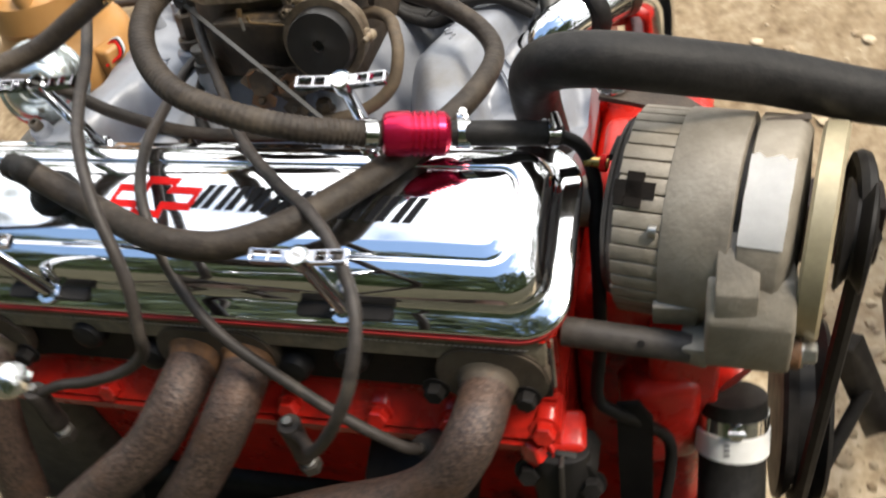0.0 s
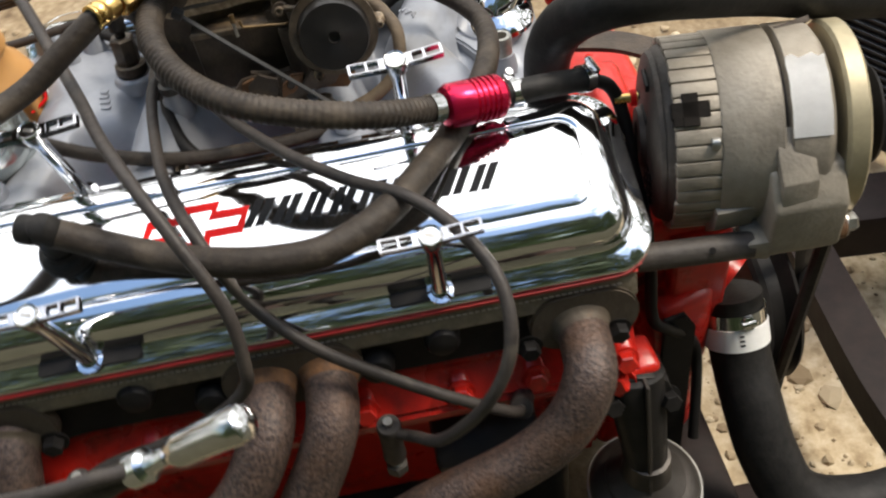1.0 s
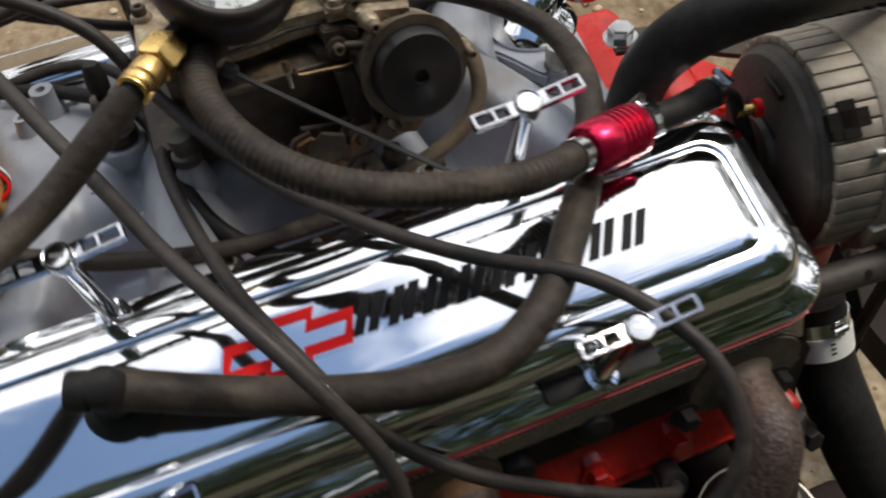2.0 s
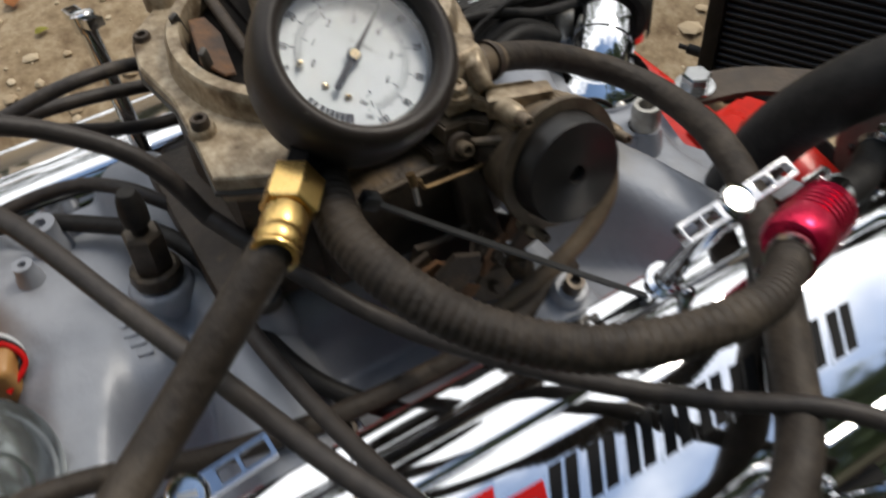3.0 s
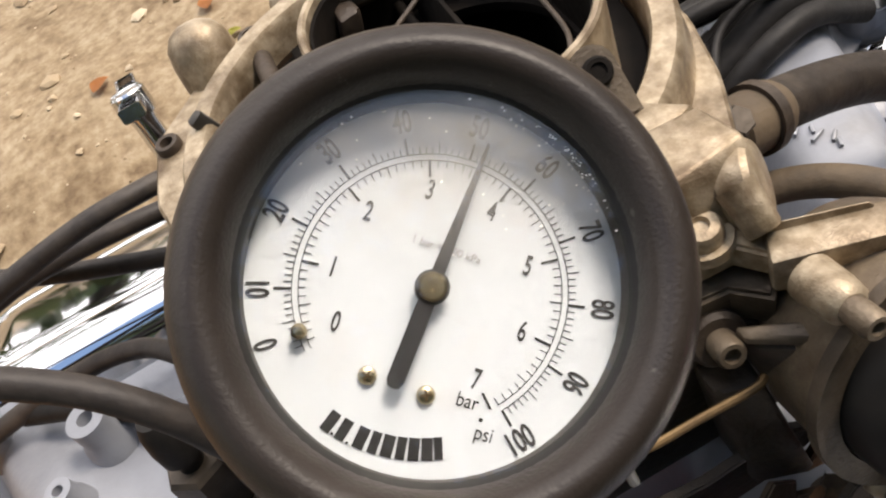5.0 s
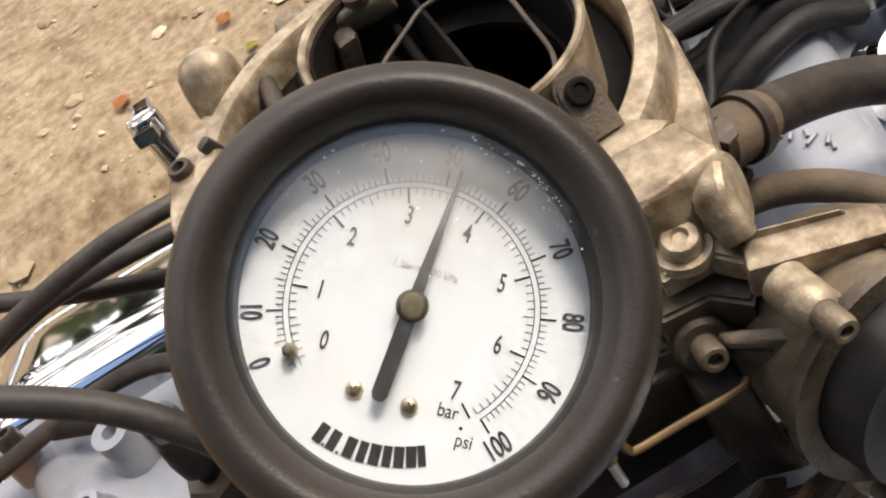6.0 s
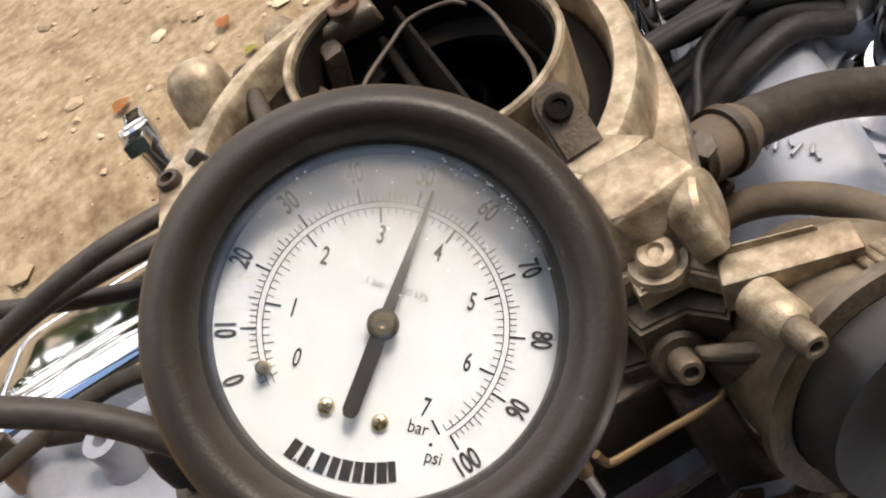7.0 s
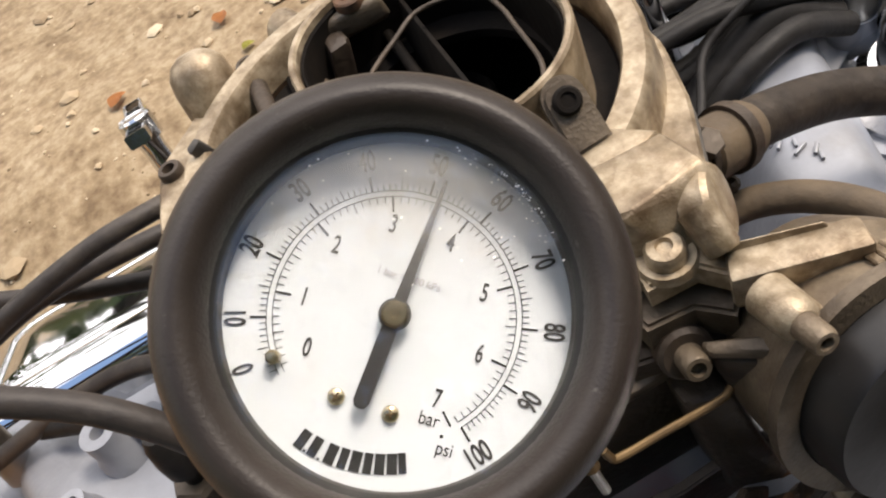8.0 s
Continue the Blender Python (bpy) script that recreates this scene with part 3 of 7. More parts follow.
def cover_shell():
    """A pressed cover: contours stepped inwards and upwards from the rail."""
    steps = [(0.000, -0.0024), (0.0003, 0.0002), (0.0016, 0.0012), (0.0105, 0.0034), (0.0128, 0.0042), (0.0142, 0.0062), (0.0150, 0.0125),
             (0.0160, 0.0180), (0.0178, 0.0228), (0.0205, 0.0264), (0.0240, 0.0290), (0.0285, 0.0306), (0.0330, 0.0312), (0.0348, 0.0313),
             (0.0356, 0.0309), (0.0361, 0.0304), (0.0374, 0.0304), (0.0380, 0.0309), (0.0388, 0.0314), (0.0480, 0.0318)]
    bm = bmesh.new()
    rings = []
    for d, h in steps:
        out = rounded(0.508 - 2 * d, 0.138 - 2 * d, max(0.030 - d * 0.45, 0.006), 9)
        rings.append([bm.verts.new((x + 0.004, y - 0.003, h)) for x, y in out])
    n = len(rings[0])
    for a, b in zip(rings, rings[1:]):
        for k in range(n):
            bm.faces.new((a[k], a[(k + 1) % n], b[(k + 1) % n], b[k]))
    bm.faces.new(rings[-1])
    return bm


def glyph_bars(u, v, w, h, slant):
    """Two plain slanted upright bars that fill a letter's slot."""
    out = []
    for k in (-1, 1):
        c, b = u + k * 0.262 * w, 0.205 * w
        out.append([(c - b - slant * h / 2, v - h / 2), (c + b - slant * h / 2, v - h / 2), (c + b + slant * h / 2, v + h / 2), (c - b + slant * h / 2, v + h / 2)])
    return out


def t_bar(parent, m, u, v, length=0.0835, turn=0.0):
    """Hold-down stud with a slotted wing handle."""
    base = m @ Matrix.Translation((u, v, 0.003))
    hd = part("hold_down", lathe(bmesh.new(), [(0, 0.001), (0.0058, 0.001), (0.0058, 0.003), (0.0050, 0.006), (0.0048, length - 0.012), (0.0054, length - 0.008), (0.0054, length - 0.004), (0, length - 0.004)], base, 20),
              CHROME, parent, "chrome stud with a slotted wing handle")
    bm = turned([(0.0060, 0.0), (0.0096, 0.0), (0.0092, 0.0020), (0.0060, 0.0026)], base @ Vector((0, 0, 0.0005)), base.to_3x3() @ Vector((0, 0, 1)), 24, True)
    part("washer", bm, CHROME, hd)
    if v < 0:
        part("spreader", plate(rounded(0.066, 0.0125, 0.003), 0.0030, base @ pose(0, 0.0003, -0.0004), 0.0008), BLACK_PAINT, hd, "black steel spreader plate")
    top = base @ pose(0, 0, length - 0.006, 0, 0, turn)
    # wing: two tapering arms, each with two windows
    for s in (-1, 1):
        arm = top @ pose(0, 0, 0, 0, -s * 5, 0)
        bm = bmesh.new()
        # frame of bars in one welded casting: sides, end, cross web and thin floor
        xs, ys = [0.004, 0.0110, 0.0180, 0.0194, 0.0286, 0.0302], [-0.0042, -0.0029, 0.0029, 0.0042]
        hgt = lambda i, j: 0.0 if j == 1 and i in (1, 3) else 0.0052
        cache = {}

        def vert(x, y, z):
            key = (round(x, 6), round(y, 6), round(z, 6))
            if key not in cache:
                cache[key] = bm.verts.new(arm @ Vector((s * x, y, z)))
            return cache[key]
        cells = [(i, j) for i in range(5) for j in range(3)]
        for i, j in cells:
            h = hgt(i, j)
            if h == 0.0:
                continue
            bm.faces.new([vert(xs[i + a], ys[j + b], h) for a, b in ((0, 0), (1, 0), (1, 1), (0, 1))])
            bm.faces.new([vert(xs[i + a], ys[j + b], 0.0) for a, b in ((0, 1), (1, 1), (1, 0), (0, 0))])
            for (di, dj), (p, q) in (((1, 0), ((1, 0), (1, 1))), ((-1, 0), ((0, 1), (0, 0))), ((0, 1), ((1, 1), (0, 1))), ((0, -1), ((0, 0), (1, 0)))):
                o = hgt(i + di, j + dj) if (i + di, j + dj) in cells else 0.0
                if o < h:
                    bm.faces.new([vert(xs[i + p[0]], ys[j + p[1]], o), vert(xs[i + q[0]], ys[j + q[1]], o), vert(xs[i + q[0]], ys[j + q[1]], h), vert(xs[i + p[0]], ys[j + p[1]], h)])
        bmesh.ops.recalc_face_normals(bm, faces=bm.faces)
        sharp = [e_ for e_ in bm.edges if len(e_.link_faces) == 2 and e_.calc_face_angle(0) > 0.5]
        bmesh.ops.bevel(bm, geom=sharp, offset=0.00045, segments=2, affect="EDGES", clamp_overlap=True)
        part("wing", bm, DIE_CAST, hd)
    c = top @ Matrix.Translation((0, 0, 0.0005))
    part("cap", lathe(bmesh.new(), [(0, -0.003), (0.0066, -0.003), (0.0070, 0.001), (0.0070, 0.0062), (0.0062, 0.0072), (0.0056, 0.0070), (0.0052, 0.0066), (0, 0.0066)], c, 28),
         CHROME_WORN, hd, "round stamped steel cap")
    part("cap_mark", plate(rounded(0.0064, 0.0022, 0.0006, 2), 0.0002, c @ pose(0, 0, 0.0066, 0, 0, -20)), STEEL, hd)
    return hd


def build_cover(m, near):
    cover = thing("valve_cover", "polished chrome valve cover with red and black emblem" if near else "polished chrome valve cover on the far bank", "valve cover")
    bm = cover_shell()
    bm.transform(m)
    part("shell", bm, CHROME, cover, angle=50)
    for u in (-0.112, 0.114 if near else 0.090):
        for v in ((-0.0625, 0.0585) if near else (0.0585,)):
            t_bar(cover, m, u, v, 0.0835 if near else 0.106, (4 if v > 0 else 2) if near else 96)
    if not near:
        return cover
    # emblem: plain red outline of a slanted cross, and nine pairs of plain black bars
    em = m @ Matrix.Translation((0, 0, 0.0317))

    def cross(g):
        s = 0.30
        pts = [(-0.0335 + g, -0.0062 + g), (-0.0120 + g, -0.0062 + g), (-0.0135 + g, -0.0112 + g), (0.0110 - g, -0.0112 + g), (0.0110 - g, -0.0062 + g), (0.0315 - g, -0.0062 + g),
               (0.0335 - g, 0.0062 - g), (0.0120 - g, 0.0062 - g), (0.0135 - g, 0.0112 - g), (-0.0110 + g, 0.0112 - g), (-0.0110 + g, 0.0062 - g), (-0.0315 + g, 0.0062 - g)]
        return [(x + s * y - 0.0315, 1.36 * y + 0.0015 - 0.028 * x) for x, y in pts]
    outer, inner = cross(-0.0004), cross(0.0037)
    bm = bmesh.new()
    for h0, h1 in ((0.0, 0.0007),):
        a = [bm.verts.new((x, y, h1)) for x, y in outer]
        b = [bm.verts.new((x, y, h1)) for x, y in inner]
        c = [bm.verts.new((x, y, h0)) for x, y in outer]
        d = [bm.verts.new((x, y, h0)) for x, y in inner]
        n = len(outer)
        for k in range(n):
            j = (k + 1) % n
            bm.faces.new((a[k], a[j], b[j], b[k]))
            bm.faces.new((c[k], c[j], a[j], a[k]))
            bm.faces.new((b[k], b[j], d[j], d[k]))
    bm.transform(em)
    bmesh.ops.recalc_face_normals(bm, faces=bm.faces)
    part("emblem", bm, RED_ENAMEL, cover, "red enamel outline emblem")
    rim = cross(-0.0017)
    part("emblem_rim", plate(rim, 0.0004, em @ Matrix.Translation((0, 0, -0.0001)), 0.0002), CHROME, cover)
    for i in range(9):
        u = 0.0105 + i * 0.0181
        v = 0.0030 - 0.0058 * i / 8
        for q in glyph_bars(u, v, 0.0146, 0.0186, 0.56):
            part("emblem_bar", plate(q, 0.0007, em, 0.0002), BLACK_ENAMEL, cover, "black enamel bar")
            cx, cy = sum(p[0] for p in q) / 4, sum(p[1] for p in q) / 4
            part("emblem_bar_rim", plate([(cx + (x - cx) * 1.32, cy + (y - cy) * 1.10) for x, y in q], 0.0004, em, 0.0002), CHROME, cover)
    # breather grommet
    g = m @ Matrix.Translation((-0.113, 0.002, 0.031))
    part("grommet", lathe(bmesh.new(), [(0, 0), (0.0175, 0), (0.0180, 0.003), (0.0165, 0.0065), (0.0125, 0.0085), (0.0115, 0.012), (0, 0.012)], g, 32),
         RUBBER_DARK, cover, "black rubber breather grommet")
    return cover


build_block()
build_head(False)
build_head(True)
build_cover(NEAR, True)
build_cover(FAR, False)


# ---------------------------------------------------------------- exhaust
PAD = material("dark_rusted_flange", (0.105, 0.084, 0.060), 0.62, 0.3, second=(0.085, 0.062, 0.045), scale=60, bump=0.6, bump_scale=260,
               third=(0.15, 0.075, 0.035), third_scale=26, third_edge=(0.60, 0.78), rough_var=0.12)


SHIM = material("tarnished_gasket_edge", (0.250, 0.212, 0.155), 0.5, 0.3, second=(0.140, 0.115, 0.085), scale=90, bump=0.5, bump_scale=400, third=(0.26, 0.20, 0.13), third_scale=40, third_edge=(0.55, 0.75), rough_var=0.12)
CRIMP = material("bright_gasket_crimp", (0.55, 0.50, 0.42), 0.35, 0.8, second=(0.35, 0.30, 0.24), scale=200)


def build_header():
    hd = thing("exhaust_header", "rusty brown tubular exhaust header bolted to the head", "exhaust header")
    fl = Matrix.Translation((0, -0.041, 0.446)) @ pose(0, 0, 0, 86, 0, 0)
    outline = []
    for k in range(121):
        x = 0.243 - 0.486 * k / 120
        lobe = max(math.exp(-((x - p) / 0.030) ** 4) for p in (0.203, 0.025, -0.013, -0.19))
        outline.append((x, 0.0165 + 0.009 * lobe))
    for k in range(121):
        x = -0.243 + 0.486 * k / 120
        lobe = max(math.exp(-((x - p) / 0.034) ** 4) for p in (0.203, 0.006, -0.19))
        outline.append((x, -0.021 - 0.005 * lobe))
    part("flange", plate(outline, 0.0095, fl, 0.001), BLACK_PAINT, hd, "thick dark steel port flange")
    part("shim", block((0.486, 0.006, 0.0200), pose(0, -0.0525, 0.4740, -14, 0, 0), 0.0015), SHIM, hd, "tan edge of the stacked header gasket")
    crimp = part("crimp", block((0.0030, 0.0012, 0.0010), pose(0, 0, 0, -14, 0, 0), 0.0003, 1), CRIMP, hd)
    crimp.location = (-0.230, -0.0558, 0.4772)
    for k in range(1, 112):
        again = new("crimp", crimp.data)
        again.parent = hd
        again.location = (-0.230 + 0.00415 * k, -0.0558, 0.4772)
    for x, w in ((0.006, 0.096), (0.206, 0.076), (-0.190, 0.070)):
        pad = plate(rounded(w, 0.052, 0.0255, 8), 0.0110, fl @ Matrix.Translation((x, 0.004, 0.0085)), 0.0015)
        part("port_pad", pad, PAD, hd, "dark rounded port flange with rust")
    for x in (0.2285, 0.1665, -0.218, -0.162):
        part("flange_bolt", bolt(bmesh.new(), (x, -0.0606, 0.437), (0, -1, 0.07), 0.0072, 0.008, spin=700 * x), BLACK_PAINT, hd)
    part("gasket", plate([(x * 1.004, y + 0.0055 if y > 0 else y) for x, y in outline], 0.0028, fl @ pose(0, 0, -0.0028)), GASKET, hd, "tan layered header gasket")
    runs = [[(0.203, -0.046, 0.446), (0.203, -0.070, 0.445), (0.199, -0.098, 0.440), (0.180, -0.112, 0.411), (0.147, -0.117, 0.385), (0.093, -0.121, 0.364), (0.045, -0.126, 0.345), (-0.03, -0.130, 0.315)],
            [(0.030, -0.046, 0.447), (0.030, -0.066, 0.446), (0.027, -0.095, 0.437), (0.005, -0.115, 0.402), (-0.022, -0.130, 0.366), (-0.06, -0.138, 0.32), (-0.11, -0.140, 0.27)],
            [(-0.012, -0.046, 0.448), (-0.012, -0.066, 0.447), (-0.016, -0.095, 0.440), (-0.038, -0.115, 0.412), (-0.076, -0.130, 0.382), (-0.12, -0.138, 0.345), (-0.17, -0.140, 0.29)],
            [(-0.188, -0.046, 0.446), (-0.189, -0.066, 0.440), (-0.193, -0.085, 0.415), (-0.20, -0.098, 0.37), (-0.21, -0.11, 0.30)]]
    for line in runs:
        part("pipe", tube(spline(line, 9), 0.0178, 24, wobble=0.012), RUST, hd, "scaly brown exhaust pipe")
        a, b = Vector(line[0]), Vector(line[1])
        part("weld", turned([(0.0222, 0.0140), (0.0208, 0.0155), (0.0194, 0.0168), (0.0186, 0.0190), (0.0178, 0.0225)], a - (b - a).normalized() * 0.001, b - a, 28), RUST_ORANGE if abs(line[0][0]) < 0.1 else PAD, hd,
             "orange rusted weld bead")
    for x, z in ((0.109, 0.4555), (-0.098, 0.4600), (0.062, 0.440), (-0.052, 0.440)):
        spacer = turned([(0, -0.004), (0.0122, -0.004), (0.0128, 0.0), (0.0122, 0.009), (0.0100, 0.0125), (0.0060, 0.0140), (0, 0.0145)], (x, -0.0490, z), (0, -1, 0.10), 24)
        part("spacer", spacer, BLACK_PAINT, hd, "rounded black flange spacer")
    return hd


build_header()


# ---------------------------------------------------------------- intake manifold
def manifold_height(x, y):
    """Top of the cast manifold: plateau under the carburettor, runners to both banks, front water crossover."""
    d = abs(y - MID_Y)
    floor = 0.475 + 0.045 * min(1.0, d / 0.11)
    z = floor

    def bump(cx, cy, rx, ry, h, p=4.0):
        return h * math.exp(-(abs((x - cx) / rx) ** p + abs((y - cy) / ry) ** p))

    def smax(a, b, k=0.012):
        h = max(0.0, min(1.0, 0.5 + 0.5 * (a - b) / k))
        return b * (1 - h) + a * h + k * h * (1 - h)
    # plenum
    z = smax(z, 0.44 + bump(0.0, MID_Y + 0.01, 0.078, 0.070, 0.108, 6))
    # runners: ridges that fall towards the heads
    for cx, lean in ((0.165, -0.35), (0.068, -0.12), (-0.072, 0.12), (-0.165, 0.35)):
        px = cx + lean * (0.10 - d) * 1.0
        ridge = 0.548 - 0.10 * max(0.0, d - 0.05)
        w = math.exp(-abs((x - px) / 0.036) ** 4)
        z = smax(z, 0.44 + (ridge - 0.44) * w)
    # rear shelf with sender bosses
    z = smax(z, 0.44 + bump(-0.13, MID_Y + 0.02, 0.055, 0.085, 0.108, 6))
    z = smax(z, 0.44 + bump(-0.088, 0.190, 0.026, 0.028, 0.109, 4))
    # front crossover and thermostat pad
    z = smax(z, 0.44 + bump(0.195, MID_Y + 0.03, 0.040, 0.120, 0.058, 6))
    z = smax(z, 0.44 + bump(0.185, 0.225, 0.055, 0.062, 0.066, 6))
    return z


def build_manifold():
    man = thing("intake_manifold", "grey painted cast aluminium intake manifold between the heads", "intake manifold")
    nx, ny = 150, 84
    x0, x1, y0, y1 = -0.235, 0.243, 0.064, 0.298
    bm = bmesh.new()
    grid = []
    for j in range(ny + 1):
        y = y0 + (y1 - y0) * j / ny
        grid.append([bm.verts.new((x0 + (x1 - x0) * i / nx, y, manifold_height(x0 + (x1 - x0) * i / nx, y))) for i in range(nx + 1)])
    for a, b in zip(grid, grid[1:]):
        for k in range(nx):
            bm.faces.new((a[k], a[k + 1], b[k + 1], b[k]))
    loop = grid[0][:-1] + [r[-1] for r in grid[:-1]] + grid[-1][:0:-1] + [r[0] for r in grid[:0:-1]]
    low = [bm.verts.new((v.co.x, v.co.y, 0.44)) for v in loop]
    n = len(loop)
    for k in range(n):
        bm.faces.new((loop[(k + 1) % n], loop[k], low[k], low[(k + 1) % n]))
    bm.faces.new(low)
    part("casting", bm, ALU_PAINT, man, angle=60)
    for x in (-0.19, -0.06, 0.06, 0.19):
        for y in (0.079, 0.281):
            bm = turned([(0.0090, -0.01), (0.0085, 0.004), (0.0075, 0.006), (0, 0.006)], (x + 0.012, y, manifold_height(x + 0.012, y) + 0.002), (0, -0.3 if y < MID_Y else 0.3, 0.95), 24)
            part("bolt_boss", bm, ALU_PAINT, man)
            bm = cap_screw(bmesh.new(), (x + 0.012, y - (0.002 if y < MID_Y else -0.002), manifold_height(x + 0.012, y) + 0.008), (0, -0.3 if y < MID_Y else 0.3, 0.95), 0.0050, 0.007)
            part("bolt", bm, GRIMY_STEEL, man)
    # plain plugs and bosses on the rear shelf
    for x, y, r, h in ((-0.052, 0.142, 0.009, 0.018), (-0.172, 0.120, 0.007, 0.008), (-0.1275, 0.246, 0.0090, 0.020), (-0.1420, 0.226, 0.0060, 0.012), (-0.118, 0.262, 0.0065, 0.010)):
        z = manifold_height(x, y)
        bm = turned([(r * 1.3, -0.008), (r * 1.05, h * 0.35), (r * 0.86, h * 0.5), (r * 0.82, h), (r * 0.35, h), (r * 0.3, h * 0.7), (0, h * 0.7)], (x, y, z), (0, 0, 1), 24)
        part("boss", bm, ALU_PAINT, man)
    # cast lettering, not readable: raised plain bars
    for k in range(4):
        x, y = -0.112 + 0.0012 * k, 0.176 - 0.0062 * k
        part("cast_mark", block((0.0075, 0.0042, 0.0012), pose(x, y, manifold_height(x, y) + 0.0004, 0, 0, -10), 0.0004), ALU_PAINT, man)
    for k in range(9):
        x, y = 0.1235 + 0.0016 * k, 0.2270 - 0.0035 * k
        part("cast_mark", block((0.0062 - 0.0012 * (k % 3), 0.0013, 0.0018), pose(x + 0.0022 * (k % 2), y, manifold_height(x, y) + 0.0008, 0, 0, 20 + 24 * (k % 3)), 0.0004), ALU_PAINT, man)
    return man


def build_thermostat():
    th = thing("thermostat_housing", "chrome water neck on a grey cast pad at the manifold front", "thermostat housing")
    m = Matrix.Translation((0.196, 0.228, 0.504)) @ pose(0, 0, 0, 0, 0, 84)
    out = []
    for k in range(48):
        a = 2 * math.pi * k / 48
        r = 0.0345 + 0.025 * abs(math.cos(a)) ** 6
        out.append((r * math.cos(a), min(1.0, 1.0) * 0.0345 * math.sin(a) * (1.0 - 0.25 * abs(math.cos(a)) ** 4)))
    part("pad", plate(out, 0.011, m, 0.002), ALU_PAINT, th)
    neck = part("neck", turned([(0.033, 0.0), (0.033, 0.004), (0.0300, 0.008), (0.0255, 0.011), (0.0215, 0.014), (0, 0.014)], (0.2050, 0.2265, 0.514), (0.0, 0.0, 1), 40), CHROME, th, "chrome water neck")
    elbow = spline([(0.2030, 0.2245, 0.516), (0.2050, 0.2265, 0.522), (0.2105, 0.2320, 0.5280), (0.2185, 0.2395, 0.5320), (0.2280, 0.2490, 0.5350), (0.2400, 0.2605, 0.5370), (0.2580, 0.2780, 0.5400)], 8)
    part("elbow", tube(elbow, 0.0192, 36), CHROME, neck)
    part("bead", tube(elbow[22:25], 0.0202, 36), CHROME, neck)
    for x, y, z0, z1 in ((0.2010, 0.1755, 0.514, 0.5310), (0.2055, 0.2680, 0.526, 0.5455)):
        part("boss", turned([(0.0125, 0.503 - z0 - 0.004), (0.0112, -0.004), (0.0098, 0.000), (0.0098, 0.001), (0, 0.001)], (x, y, z0), (0, 0, 1), 28), ALU_PAINT, th)
        h = z1 - z0
        part("socket_bolt", turned([(0.0088, 0.0), (0.0088, h - 0.0015), (0.0078, h), (0.0052, h), (0.0047, h - 0.007), (0, h - 0.007)], (x, y, z0), (0, 0, 1), 26), STEEL, th, "dull socket head bolt")
    return th


GRIME_THREAD = material("oily_brown_thread", (0.045, 0.034, 0.024), 0.42, 0.6, second=(0.11, 0.085, 0.06), scale=160, bump=0.5, bump_scale=700, rough_var=0.15)


def build_senders():
    s = thing("temperature_sender", "hexagonal temperature sender with black boot in the manifold", "sensor")
    o, d = Vector((-0.0888, 0.1905, 0.5500)), Vector((0.05, 0.08, 1)).normalized()
    part("seat", turned([(0, -0.008), (0.0170, -0.008), (0.0160, 0.001), (0.0145, 0.003), (0.0125, 0.004), (0, 0.004)], o - d * 0.003, d, 32), ALU_PAINT, s)
    part("collar", turned([(0, 0), (0.0122, 0), (0.0128, 0.002), (0.0122, 0.0068), (0.0105, 0.008), (0, 0.008)], o + d * 0.003, d, 12), GRIME_THREAD, s, "oily brown hexagon bushing")
    part("hexagon", turned([(0, 0), (0.0088, 0), (0.0096, 0.001), (0.0096, 0.020), (0.0082, 0.0215), (0, 0.0215)], o + d * 0.0110, d, 6), GRIMY_STEEL, s)
    part("boot", turned([(0, 0), (0.0040, 0), (0.0040, 0.004), (0.0064, 0.006), (0.0066, 0.012), (0.0058, 0.019), (0.0042, 0.023), (0, 0.0240)], o + d * 0.0325, d, 20), RUBBER_DARK, s, "black rubber boot")
    v = thing("vacuum_fitting", "small black fitting screwed into the manifold", "fitting")
    o = Vector((-0.052, 0.142, 0.560))
    part("fitting_body", turned([(0, 0), (0.0085, 0), (0.0085, 0.006), (0.0060, 0.007), (0.0060, 0.014), (0.0072, 0.015), (0.0072, 0.019), (0, 0.020)], o, (0, 0, 1), 20), IRON, v)


build_manifold()
build_thermostat()
build_senders()


# ---------------------------------------------------------------- carburettor
def holed_plate(outline, depth, z, centre, r, grow=1.0, bevel=0.001, n=96):
    """A flat plate of that outline with a round hole through it."""
    cx, cy = centre
    rim = []
    for k in range(n):
        a = 2 * math.pi * k / n
        d = Vector((math.cos(a), math.sin(a)))
        best = r * 1.05
        for p, q in zip(outline, outline[1:] + outline[:1]):
            e = Vector(q) - Vector(p)
            den = d.x * e.y - d.y * e.x
            if abs(den) < 1e-12:
                continue
            w = Vector(p) - Vector((cx, cy))
            s, u = (w.x * e.y - w.y * e.x) / den, (w.x * d.y - w.y * d.x) / den
            if s > 0 and -1e-6 <= u <= 1 + 1e-6:
                best = max(best, s * grow)
        rim.append((a, best))
    bm = bmesh.new()
    loops = []
    for inset, h, inner in ((0, 0, True), (0, 0, False), (0, depth - bevel, False), (bevel, depth, False), (0, depth, True)):
        loops.append([bm.verts.new((cx + (r if inner else q - inset) * math.cos(a), cy + (r if inner else q - inset) * math.sin(a), z + h)) for a, q in rim])
    for a, b in zip(loops, loops[1:] + loops[:1]):
        for k in range(n):
            bm.faces.new((a[k], a[(k + 1) % n], b[(k + 1) % n], b[k]))
    bmesh.ops.recalc_face_normals(bm, faces=bm.faces)
    return bm


THROAT = material("brown_varnished_throat", (0.060, 0.034, 0.017), 0.45, 0.2, second=(0.025, 0.016, 0.010), scale=60, bump=0.3, bump_scale=400, rough_var=0.12)


